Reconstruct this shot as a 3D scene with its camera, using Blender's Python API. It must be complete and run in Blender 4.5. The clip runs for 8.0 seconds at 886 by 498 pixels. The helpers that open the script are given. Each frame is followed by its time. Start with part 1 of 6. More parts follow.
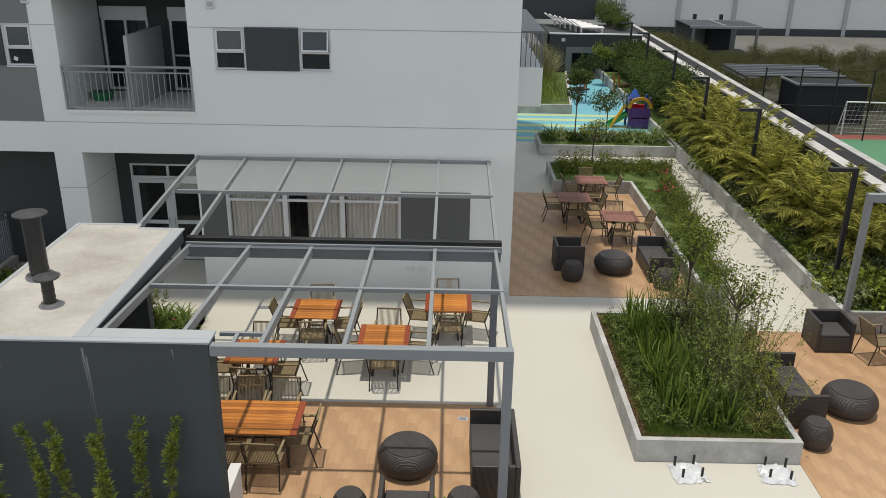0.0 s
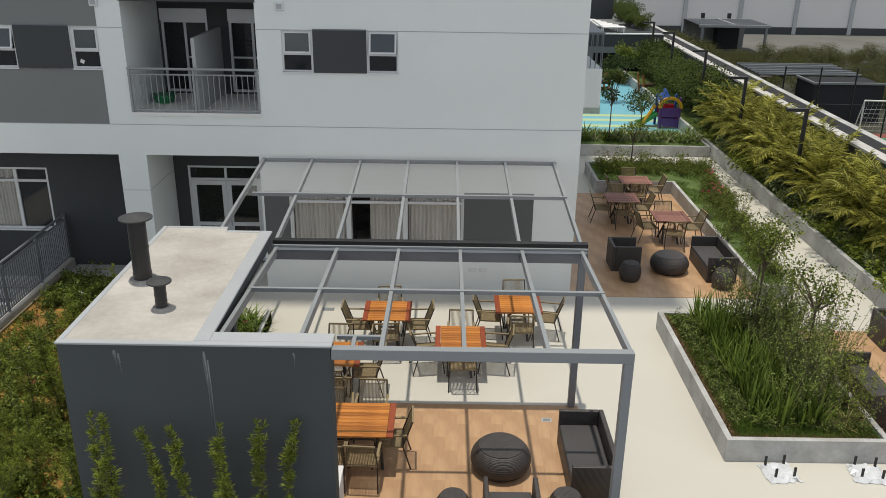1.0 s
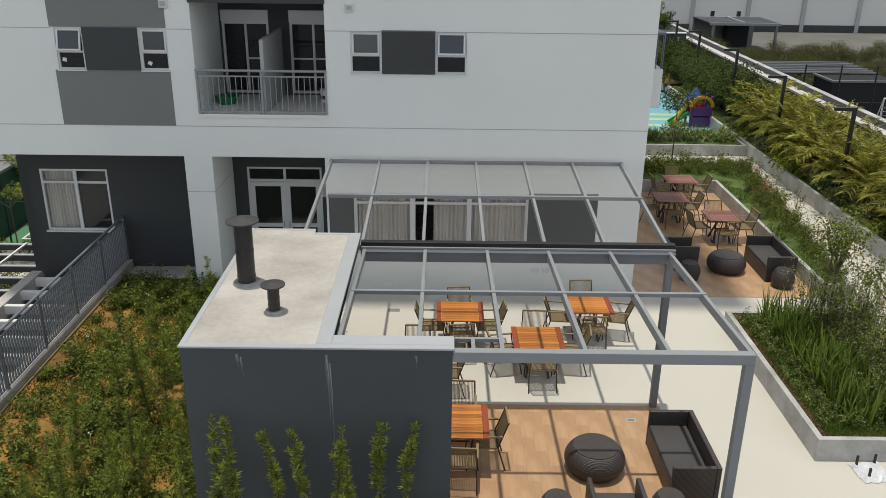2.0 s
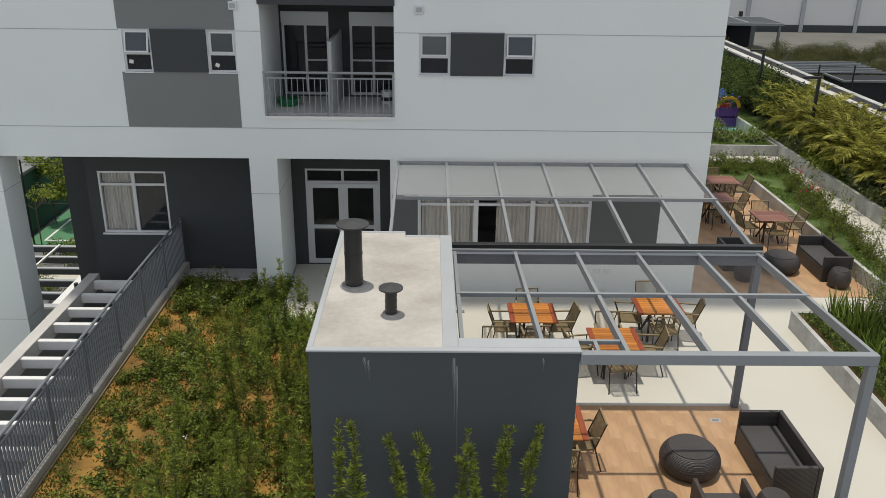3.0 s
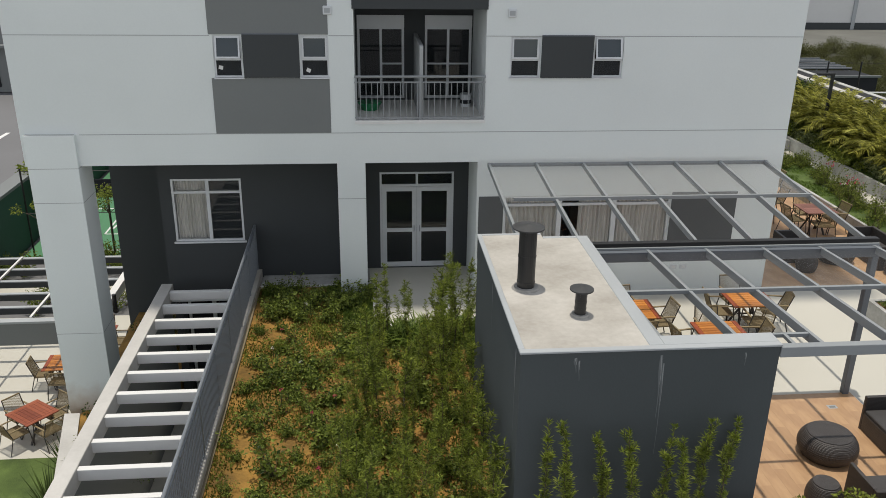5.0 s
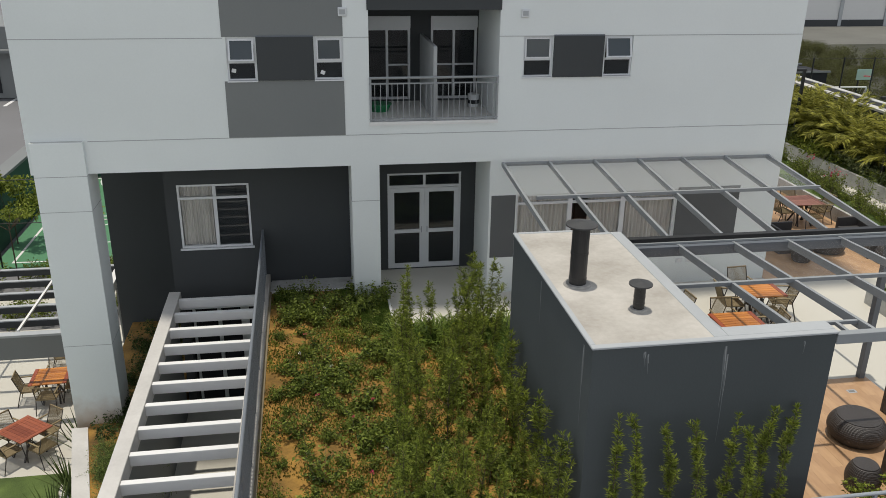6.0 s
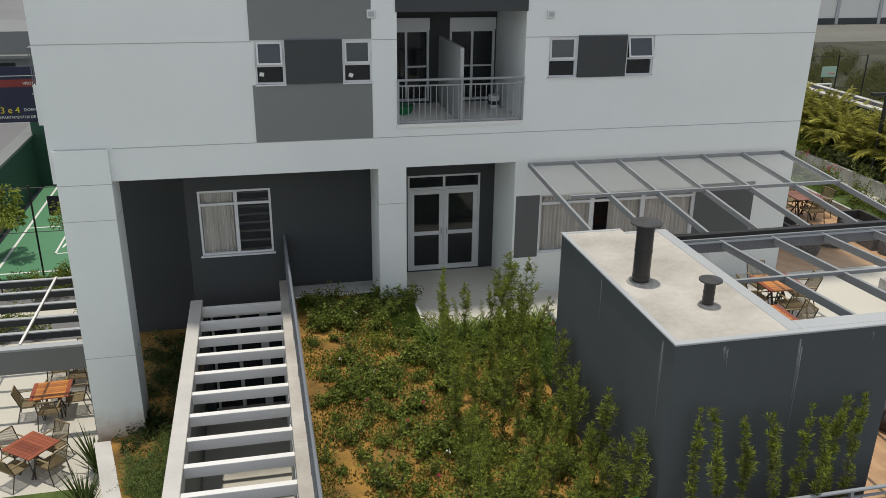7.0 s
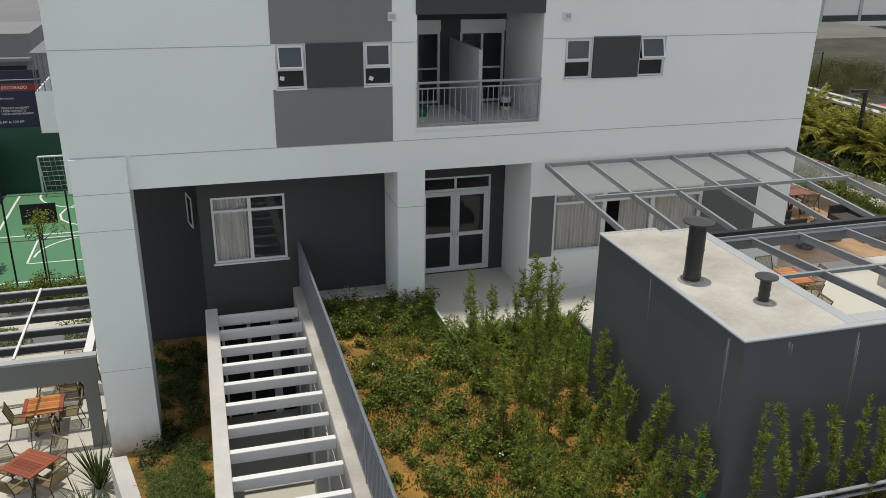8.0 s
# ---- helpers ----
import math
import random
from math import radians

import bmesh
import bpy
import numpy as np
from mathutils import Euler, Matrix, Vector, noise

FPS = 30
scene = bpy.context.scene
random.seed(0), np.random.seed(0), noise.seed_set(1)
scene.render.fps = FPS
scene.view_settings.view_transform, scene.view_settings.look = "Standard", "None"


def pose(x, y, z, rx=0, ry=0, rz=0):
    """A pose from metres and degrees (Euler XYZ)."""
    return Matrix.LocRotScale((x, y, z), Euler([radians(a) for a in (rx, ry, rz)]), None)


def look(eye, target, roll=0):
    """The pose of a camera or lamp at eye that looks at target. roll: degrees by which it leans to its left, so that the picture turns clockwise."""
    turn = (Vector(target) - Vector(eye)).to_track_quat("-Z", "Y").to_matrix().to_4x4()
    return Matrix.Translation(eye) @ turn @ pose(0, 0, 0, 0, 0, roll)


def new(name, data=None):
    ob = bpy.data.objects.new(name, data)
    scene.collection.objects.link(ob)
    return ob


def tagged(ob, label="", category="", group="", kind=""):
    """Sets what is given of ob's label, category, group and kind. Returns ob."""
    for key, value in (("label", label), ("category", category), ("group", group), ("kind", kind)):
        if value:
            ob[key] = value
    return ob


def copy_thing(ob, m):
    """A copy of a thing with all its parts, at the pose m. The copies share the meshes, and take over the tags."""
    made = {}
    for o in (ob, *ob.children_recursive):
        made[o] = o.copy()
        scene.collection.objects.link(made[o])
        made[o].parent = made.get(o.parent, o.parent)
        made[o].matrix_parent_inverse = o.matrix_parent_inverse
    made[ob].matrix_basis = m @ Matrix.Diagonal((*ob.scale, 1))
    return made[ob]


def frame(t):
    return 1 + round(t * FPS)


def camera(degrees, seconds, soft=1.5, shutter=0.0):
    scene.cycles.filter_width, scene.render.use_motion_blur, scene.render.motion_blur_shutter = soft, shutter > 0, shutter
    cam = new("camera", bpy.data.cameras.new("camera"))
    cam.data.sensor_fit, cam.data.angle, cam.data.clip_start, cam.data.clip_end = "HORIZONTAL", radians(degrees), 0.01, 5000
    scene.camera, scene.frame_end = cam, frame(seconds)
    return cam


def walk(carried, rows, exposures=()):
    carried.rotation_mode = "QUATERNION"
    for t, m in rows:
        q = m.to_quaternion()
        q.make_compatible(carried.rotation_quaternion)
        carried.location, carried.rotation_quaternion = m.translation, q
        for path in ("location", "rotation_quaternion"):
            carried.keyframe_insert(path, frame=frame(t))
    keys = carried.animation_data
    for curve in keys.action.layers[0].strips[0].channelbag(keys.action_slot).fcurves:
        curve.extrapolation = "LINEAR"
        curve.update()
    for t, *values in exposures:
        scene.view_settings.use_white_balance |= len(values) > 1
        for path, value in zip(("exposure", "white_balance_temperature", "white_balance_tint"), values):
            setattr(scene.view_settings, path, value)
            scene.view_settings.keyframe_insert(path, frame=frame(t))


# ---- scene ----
cam = camera(56.3, 8.0, soft=0.8)
PATH = [
    (0, (-0.066, -0.253, 8.187), (-0.08, 1.61, 7.46), 0.9),
    (0.5, (-0.794, -0.26, 8.203), (-0.805, 1.603, 7.475), 0.8),
    (1, (-1.633, -0.29, 8.229), (-1.636, 1.572, 7.5), 0.8),
    (1.5, (-2.391, -0.299, 8.256), (-2.393, 1.563, 7.524), 0.7),
    (3, (-4.946, -0.301, 8.307), (-4.913, 1.559, 7.573), 0.8),
    (3.5, (-5.774, -0.299, 8.34), (-5.73, 1.56, 7.604), 0.8),
    (4, (-6.644, -0.306, 8.358), (-6.577, 1.552, 7.621), 0.9),
    (4.5, (-7.514, -0.283, 8.36), (-7.399, 1.573, 7.625), 0.9),
    (6, (-9.92, -0.085, 8.348), (-9.614, 1.751, 7.617), 0.8),
    (6.5, (-10.707, 0.06, 8.319), (-10.346, 1.888, 7.59), 0.8),
    (7, (-11.515, 0.232, 8.322), (-11.105, 2.05, 7.596), 0.7),
    (7.5, (-12.263, 0.413, 8.346), (-11.798, 2.217, 7.619), 0.8),
    (8, (-13.061, 0.673, 8.351), (-12.531, 2.46, 7.626), 0.8),
]
walk(cam, [(t, look(eye, target, roll)) for t, eye, target, roll in PATH])

# ---- light ----
SUN_FROM = Vector((-0.058, 0.036, 1.0)).normalized()
world = bpy.data.worlds.new("world")
scene.world = world
world.use_nodes = True
wn = world.node_tree
sky = wn.nodes.new("ShaderNodeTexSky")
sky.sky_type = "NISHITA"
sky.sun_disc = False
sky.sun_elevation = math.asin(SUN_FROM.z)
sky.sun_rotation = math.atan2(SUN_FROM.x, SUN_FROM.y)
sky.air_density, sky.dust_density = 1.0, 0.0
back = wn.nodes["Background"]
soft_sky = wn.nodes.new("ShaderNodeHueSaturation")
soft_sky.inputs["Saturation"].default_value = 0.24
wn.links.new(sky.outputs[0], soft_sky.inputs["Color"])
wn.links.new(soft_sky.outputs[0], back.inputs[0])
back.inputs[1].default_value = 0.168
sun = new("sun", bpy.data.lights.new("sun", "SUN"))
sun.data.energy, sun.data.angle, sun.data.color = 2.88, radians(0.8), (1.0, 0.93, 0.81)
sun.matrix_world = look(SUN_FROM * 60, (0, 0, 0))
scene.view_settings.exposure = 0.0

# ---- materials ----


def material(name, base, rough=0.8, vary=0.12, grain=6.0, broad=0.6, bump=0.1, metal=0.0, tint=None, island=0.0, stretch=(1, 1, 1), each=0.0):
    """A painted or mineral surface: base colour with fine grain and broad stains."""
    m = bpy.data.materials.new(name)
    m.use_nodes = True
    nt = m.node_tree
    n, l = nt.nodes, nt.links
    bsdf = n["Principled BSDF"]
    bsdf.inputs["Roughness"].default_value = rough
    bsdf.inputs["Metallic"].default_value = metal
    co = n.new("ShaderNodeTexCoord")
    mp = n.new("ShaderNodeMapping")
    mp.inputs["Scale"].default_value = stretch
    l.new(co.outputs["Object"], mp.inputs[0])
    fine = n.new("ShaderNodeTexNoise")
    fine.inputs["Scale"].default_value, fine.inputs["Detail"].default_value = grain, 6
    wide = n.new("ShaderNodeTexNoise")
    wide.inputs["Scale"].default_value, wide.inputs["Detail"].default_value = broad, 3
    l.new(mp.outputs[0], fine.inputs["Vector"])
    l.new(mp.outputs[0], wide.inputs["Vector"])
    mix = n.new("ShaderNodeMix")
    mix.data_type = "RGBA"
    dark = [c * (1 - vary) for c in base]
    light = [min(1, c * (1 + vary)) for c in (tint or base)]
    mix.inputs[6].default_value, mix.inputs[7].default_value = (*dark, 1), (*light, 1)
    add = n.new("ShaderNodeMath")
    add.operation = "MULTIPLY_ADD"
    l.new(fine.outputs["Fac"], add.inputs[0])
    add.inputs[1].default_value = 0.5
    half = n.new("ShaderNodeMath")
    half.operation = "MULTIPLY_ADD"
    l.new(wide.outputs["Fac"], half.inputs[0])
    half.inputs[1].default_value, half.inputs[2].default_value = 1.6, -0.55
    l.new(half.outputs[0], add.inputs[2])
    last = add
    if island or each:
        if island:
            src = n.new("ShaderNodeNewGeometry").outputs["Random Per Island"]
        else:
            src = n.new("ShaderNodeObjectInfo").outputs["Random"]
        spread = n.new("ShaderNodeMath")
        spread.operation = "MULTIPLY_ADD"
        l.new(src, spread.inputs[0])
        spread.inputs[1].default_value = island or each
        sub = n.new("ShaderNodeMath")
        sub.operation = "SUBTRACT"
        l.new(add.outputs[0], sub.inputs[0])
        sub.inputs[1].default_value = (island or each) / 2
        l.new(sub.outputs[0], spread.inputs[2])
        last = spread
    last.use_clamp = True
    l.new(last.outputs[0], mix.inputs[0])
    l.new(mix.outputs[2], bsdf.inputs["Base Color"])
    if bump:
        bp = n.new("ShaderNodeBump")
        bp.inputs["Strength"].default_value, bp.inputs["Distance"].default_value = bump, 0.02
        l.new(fine.outputs["Fac"], bp.inputs["Height"])
        l.new(bp.outputs[0], bsdf.inputs["Normal"])
    return m


def leaf_material(name, base, tip, rough=0.5):
    m = material(name, base, rough, 0.3, 3.0, 0.7, 0.0, tint=tip, island=0.9)
    b = m.node_tree.nodes["Principled BSDF"]
    b.inputs["Specular IOR Level"].default_value = 0.22
    t = m.node_tree.nodes.new("ShaderNodeBsdfTranslucent")
    mx = m.node_tree.nodes.new("ShaderNodeMixShader")
    mx.inputs[0].default_value = 0.38
    src = b.inputs["Base Color"].links[0].from_socket
    m.node_tree.links.new(src, t.inputs[0])
    m.node_tree.links.new(b.outputs[0], mx.inputs[1])
    m.node_tree.links.new(t.outputs[0], mx.inputs[2])
    m.node_tree.links.new(mx.outputs[0], m.node_tree.nodes["Material Output"].inputs[0])
    return m


def glass_material(name, color, clear, rough=0.05):
    """A thin pane: part clear, part glossy with its Fresnel reflection."""
    m = bpy.data.materials.new(name)
    m.use_nodes = True
    n, l = m.node_tree.nodes, m.node_tree.links
    b = n["Principled BSDF"]
    b.inputs["Base Color"].default_value = (*color, 1)
    b.inputs["Roughness"].default_value = rough
    t = n.new("ShaderNodeBsdfTransparent")
    mx = n.new("ShaderNodeMixShader")
    mx.inputs[0].default_value = 1 - clear
    l.new(t.outputs[0], mx.inputs[1])
    l.new(b.outputs[0], mx.inputs[2])
    l.new(mx.outputs[0], n["Material Output"].inputs[0])
    return m


WHITE = material("white_wall_paint", (0.705, 0.742, 0.738), 0.85, 0.05, 25, 0.35, 0.06)
CREAM = material("cream_wall_paint", (0.70, 0.69, 0.66), 0.85, 0.05, 25, 0.35, 0.06)
MIDGREY = material("mid_grey_paint", (0.182, 0.193, 0.193), 0.85, 0.06, 25, 0.4, 0.06)
DARKGREY = material("dark_grey_paint", (0.058, 0.063, 0.066), 0.8, 0.08, 25, 0.4, 0.06)
BLOCKGREY = material("slate_grey_render", (0.071, 0.081, 0.084), 0.8, 0.10, 30, 0.5, 0.1)
CHARCOAL = material("charcoal_paint", (0.03, 0.032, 0.036), 0.7, 0.1, 20, 0.4, 0.05)
JOINT = material("joint_shadow_grey", (0.36, 0.375, 0.38), 0.9, 0.1, 20, 1, 0.0)
CAP = material("light_grey_coping", (0.36, 0.38, 0.395), 0.75, 0.08, 20, 0.8, 0.08)
ROOFTOP = material("cream_screed", (0.35, 0.325, 0.285), 0.9, 0.16, 14, 1.1, 0.15, tint=(0.47, 0.45, 0.415))
PAVE = material("pale_terrazzo_floor", (0.545, 0.526, 0.465), 0.6, 0.05, 60, 0.3, 0.03)
CONCRETE = material("planter_concrete", (0.30, 0.29, 0.27), 0.85, 0.2, 14, 1.6, 0.15, tint=(0.47, 0.475, 0.465))
TIMBERFLOOR = material("timber_look_tile", (0.385, 0.225, 0.12), 0.5, 0.10, 4, 0.9, 0.03, tint=(0.485, 0.31, 0.17), stretch=(3, 1, 1), each=0.05)
GROUND = material("grey_asphalt", (0.16, 0.16, 0.165), 0.9, 0.15, 12, 0.08, 0.1)
SOIL = material("red_soil", (0.13, 0.078, 0.022), 0.95, 0.35, 16, 1.6, 0.7, tint=(0.31, 0.17, 0.035))
TURF = material("lawn_turf", (0.05, 0.085, 0.018), 0.95, 0.35, 40, 1.5, 0.6, tint=(0.095, 0.14, 0.032))
STEEL = material("grey_painted_steel", (0.245, 0.262, 0.272), 0.5, 0.06, 20, 0.8, 0.02)
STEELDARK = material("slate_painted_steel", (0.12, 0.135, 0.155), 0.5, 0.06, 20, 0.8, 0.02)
GALV = material("pale_grey_railing_paint", (0.27, 0.295, 0.32), 0.45, 0.06, 20, 0.8, 0.02)
BLACK = material("black_metal", (0.010, 0.010, 0.011), 0.5, 0.2, 20, 1.0, 0.03)
FLUE = material("black_flue_enamel", (0.016, 0.016, 0.017), 0.38, 0.25, 12, 1.5, 0.05)
ALU = material("white_window_aluminium", (0.62, 0.64, 0.66), 0.4, 0.05, 20, 1.0, 0.0)
GLASS = glass_material("window_glass", (0.022, 0.026, 0.029), 0.32, 0.03)
# frosted sash panes; the lighter blue-grey also stands in for a reflection
FROSTREFLECT = glass_material("frosted_sash_glass", (0.055, 0.07, 0.08), 0.1, 0.15)
CLEARGLASS = glass_material("clear_window_glass", (0.02, 0.022, 0.024), 0.88, 0.03)
HAZE = glass_material("dusty_roof_glass", (0.33, 0.345, 0.35), 0.87, 0.4)
THINHAZE = glass_material("clean_roof_glass", (0.3, 0.3, 0.3), 0.97, 0.3)
CURTAIN = material("pale_curtain", (0.70, 0.68, 0.64), 0.9, 0.12, 8, 1.5, 0.05)
# dark grey that puts the dimness of the rooms into the wall colour
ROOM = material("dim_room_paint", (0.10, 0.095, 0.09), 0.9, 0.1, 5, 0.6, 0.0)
WHITEBEAM = material("white_beam_paint", (0.70, 0.70, 0.69), 0.8, 0.05, 20, 0.8, 0.05)



def splashed(name, base, dirt, z0, z1):
    """Wall paint with soil splashed up from the bed at its foot, in an uneven line."""
    m = material(name, base, 0.85, 0.05, 25, 0.35, 0.06)
    n, l = m.node_tree.nodes, m.node_tree.links
    b = n["Principled BSDF"]
    src = b.inputs["Base Color"].links[0].from_socket
    co, sp, ns = n.new("ShaderNodeTexCoord"), n.new("ShaderNodeSeparateXYZ"), n.new("ShaderNodeTexNoise")
    ns.inputs["Scale"].default_value, ns.inputs["Detail"].default_value = 5.0, 5
    l.new(co.outputs["Object"], sp.inputs[0])
    l.new(co.outputs["Object"], ns.inputs["Vector"])
    ad = n.new("ShaderNodeMath")
    ad.operation = "MULTIPLY_ADD"
    l.new(ns.outputs["Fac"], ad.inputs[0])
    ad.inputs[1].default_value = 0.5
    l.new(sp.outputs["Z"], ad.inputs[2])
    mr = n.new("ShaderNodeMapRange")
    l.new(ad.outputs[0], mr.inputs["Value"])
    mr.inputs["From Min"].default_value, mr.inputs["From Max"].default_value = z0 + 0.25, z1 + 0.25
    mr.inputs["To Min"].default_value, mr.inputs["To Max"].default_value = 0.75, 0.0
    mx = n.new("ShaderNodeMix")
    mx.data_type = "RGBA"
    l.new(mr.outputs[0], mx.inputs[0])
    l.new(src, mx.inputs[6])
    mx.inputs[7].default_value = (*dirt, 1)
    l.new(mx.outputs[2], b.inputs["Base Color"])
    return m


CHARCOAL.node_tree.nodes["Principled BSDF"].inputs["Roughness"].default_value = 1.0
for m in (CHARCOAL, DARKGREY, BLOCKGREY, PAVE, ROOFTOP):
    m.node_tree.nodes["Principled BSDF"].inputs["Specular IOR Level"].default_value = 0.2
COLUMNPAINT = splashed("soil_splashed_white_paint", (0.722, 0.760, 0.756), (0.34, 0.20, 0.09), -2.85, -2.0)
STAIN = material("pale_drip_stain", (0.115, 0.126, 0.13), 0.9, 0.15, 12, 2, 0)
LIME = material("white_lime_streak", (0.24, 0.25, 0.25), 0.9, 0.3, 30, 4, 0)
# grey that tones down the light on the column's ledge
LEDGEGREY = material("dusty_ledge", (0.46, 0.47, 0.46), 0.95, 0.2, 20, 2, 0.05)
EDGEBEAM = material("weathered_white_beam", (0.50, 0.485, 0.46), 0.85, 0.14, 16, 1.4, 0.08)

# ---- shape helpers ----


def box(bm, x0, x1, y0, y1, z0, z1, bevel=0.0):
    c = Matrix.LocRotScale(((x0 + x1) / 2, (y0 + y1) / 2, (z0 + z1) / 2), None, (abs(x1 - x0), abs(y1 - y0), abs(z1 - z0)))
    made = bmesh.ops.create_cube(bm, size=1, matrix=c)["verts"]
    if bevel:
        edges = list({e for v in made for e in v.link_edges})
        bmesh.ops.bevel(bm, geom=edges, offset=bevel, segments=1, affect="EDGES")
    return bm


def rod(bm, a, b, r, sides=8, r2=None):
    a, b = Vector(a), Vector(b)
    m = Matrix.Translation((a + b) / 2) @ (b - a).to_track_quat("Z", "Y").to_matrix().to_4x4()
    bmesh.ops.create_cone(bm, cap_ends=True, segments=sides, radius1=r, radius2=r if r2 is None else r2, depth=(b - a).length, matrix=m)
    return bm


def bar(bm, a, b, w, h):
    """A square-section bar from a to b, w wide and h deep."""
    a, b = Vector(a), Vector(b)
    m = Matrix.Translation((a + b) / 2) @ (b - a).to_track_quat("X", "Z").to_matrix().to_4x4() @ Matrix.Diagonal(((b - a).length, w, h, 1))
    bmesh.ops.create_cube(bm, size=1, matrix=m)
    return bm


def prism(bm, pts, z0, z1):
    low = [bm.verts.new((x, y, z0)) for x, y in pts]
    top = [bm.verts.new((x, y, z1)) for x, y in pts]
    bm.faces.new(top)
    bm.faces.new(low[::-1])
    for i in range(len(pts)):
        j = (i + 1) % len(pts)
        bm.faces.new((low[i], low[j], top[j], top[i]))
    bmesh.ops.recalc_face_normals(bm, faces=bm.faces)
    return bm


def wall_mesh(bm, x0, x1, z0, z1, y0, y1, holes):
    """An upright wall along x with openings (x0, x1, z0, z1) cut through it."""
    xs = sorted({x0, x1, *[v for h in holes for v in h[:2]]})
    zs = sorted({z0, z1, *[v for h in holes for v in h[2:]]})
    solid = lambda i, k: 0 <= i < len(xs) - 1 and 0 <= k < len(zs) - 1 and not any(
        h[0] <= (xs[i] + xs[i + 1]) / 2 <= h[1] and h[2] <= (zs[k] + zs[k + 1]) / 2 <= h[3] for h in holes)
    verts = {}

    def v(i, y, k):
        key = (i, y, k)
        if key not in verts:
            verts[key] = bm.verts.new((xs[i], y, zs[k]))
        return verts[key]
    for i in range(len(xs) - 1):
        for k in range(len(zs) - 1):
            if not solid(i, k):
                continue
            bm.faces.new((v(i, y0, k), v(i + 1, y0, k), v(i + 1, y0, k + 1), v(i, y0, k + 1)))
            bm.faces.new((v(i, y1, k), v(i, y1, k + 1), v(i + 1, y1, k + 1), v(i + 1, y1, k)))
            if not solid(i - 1, k):
                bm.faces.new((v(i, y0, k), v(i, y0, k + 1), v(i, y1, k + 1), v(i, y1, k)))
            if not solid(i + 1, k):
                bm.faces.new((v(i + 1, y0, k), v(i + 1, y1, k), v(i + 1, y1, k + 1), v(i + 1, y0, k + 1)))
            if not solid(i, k - 1):
                bm.faces.new((v(i, y0, k), v(i, y1, k), v(i + 1, y1, k), v(i + 1, y0, k)))
            if not solid(i, k + 1):
                bm.faces.new((v(i, y0, k + 1), v(i + 1, y0, k + 1), v(i + 1, y1, k + 1), v(i, y1, k + 1)))
    return bm


def B():
    return bmesh.new()


def mesh_of(name, bm, mat):
    me = bpy.data.meshes.new(name)
    bm.to_mesh(me)
    bm.free()
    me.materials.append(mat)
    return me


def part(name, bm, mat, parent, label=""):
    """One bmesh as one mesh object under a thing or a part."""
    ob = new(name, bm if isinstance(bm, bpy.types.Mesh) else mesh_of(name, bm, mat))
    ob.parent = parent
    if label:
        ob["label"] = label
    return ob


def thing(name, label, category, m=None, group=""):
    ob = new(name)
    ob.empty_display_size = 0.2
    if m is not None:
        ob.matrix_basis = m
    return tagged(ob, label, category, group)


def solid(name, bm, mat, label, category, group=""):
    return tagged(new(name, mesh_of(name, bm, mat)), label, category, group)


def structure(name, bm, mat, label, category=""):
    return tagged(new(name, mesh_of(name, bm, mat)), label, category or name.split("_")[0], kind="structure")


# ---- ground and slabs ----
F = 17.87
structure("ground", box(B(), -400, 400, -200, 600, -6.6, -6.2), GROUND, "grey asphalt ground round the lower storey", "ground")
structure("lower_terrace_floor", box(B(), -24.7, -13.42, -10, 30.0, -6.2, -6.142), PAVE, "pale paved floor of the lower terrace", "floor")
structure("floor_well", box(B(), -13.41, -9.2, 4.0, 26, -6.2, -3.6), PAVE, "pale floor of the light well", "floor")
slab = B()
box(slab, -11.3, 16, 8.45, 62, -0.5, -0.02)
structure("terrace_slab", slab, CONCRETE, "concrete slab under the raised terrace", "floor")
front = B()
box(front, -11.3, 16, 8.3, 8.45, -6.2, -0.02)
box(front, -9.2, -9.0, 8.45, 40, -4.25, -0.5)
structure("wall_podium", front, MIDGREY, "grey rendered podium wall under the terrace", "wall")
structure("floor_terrace", prism(B(), [(-8.35, 8.45), (12.5, 8.45), (12.5, 62), (-8.35, 62)], -0.02, 0.0), PAVE, "pale cream terrace paving", "floor")

# ---- the apartment building ----
HOLES = [(-11.54, -10.95, 5.22, 6.11), (-9.73, -9.13, 5.22, 6.11), (-5.20, -4.54, 5.21, 6.10), (-3.35, -2.69, 5.21, 6.10), (-8.59, -5.74, 4.26, 6.65)]
structure("wall_upper_front", wall_mesh(B(), -15.75, 1.39, 3.30, 8.6, F, F + 0.22, HOLES), WHITE, "smooth white painted upper facade wall", "wall")
structure("wall_lower_front", wall_mesh(B(), -5.85, 1.39, 0.0, 3.30, F, F + 0.22, [(-5.2, -1.2, 0.99, 2.47)]), WHITE, "white painted ground floor wall behind the pergola", "wall")
ends = B()
box(ends, 1.17, 1.39, F + 0.22, 38, 0, 8.6)
box(ends, -15.75, -15.53, F + 0.22, 38, 3.30, 8.6)
box(ends, -15.75, 1.39, 37.8, 38, 0, 8.6)
structure("wall_sides", ends, WHITE, "white painted side and rear walls of the building", "wall")
# storeys out of view; height and setback chosen so their shadow covers the deck
roof = B()
box(roof, -15.53, 1.17, F + 0.22, 18.75, 8.3, 8.5)
box(roof, -15.75, 1.39, 18.75, 38, 8.6, 46.5)
structure("roof_and_tower", roof, WHITE, "unseen tower storeys above the lower block, sized for their shadow", "roof")
# soffit out of view, made white so it bounces light into the recess
soffit = B()
box(soffit, -15.53, 1.17, F + 0.22, 37.8, 3.5, 3.9)
structure("ceiling_ground_floor", soffit, WHITE, "unseen soffit above the ground floor recess, white to bounce light", "ceiling")
trims = B()
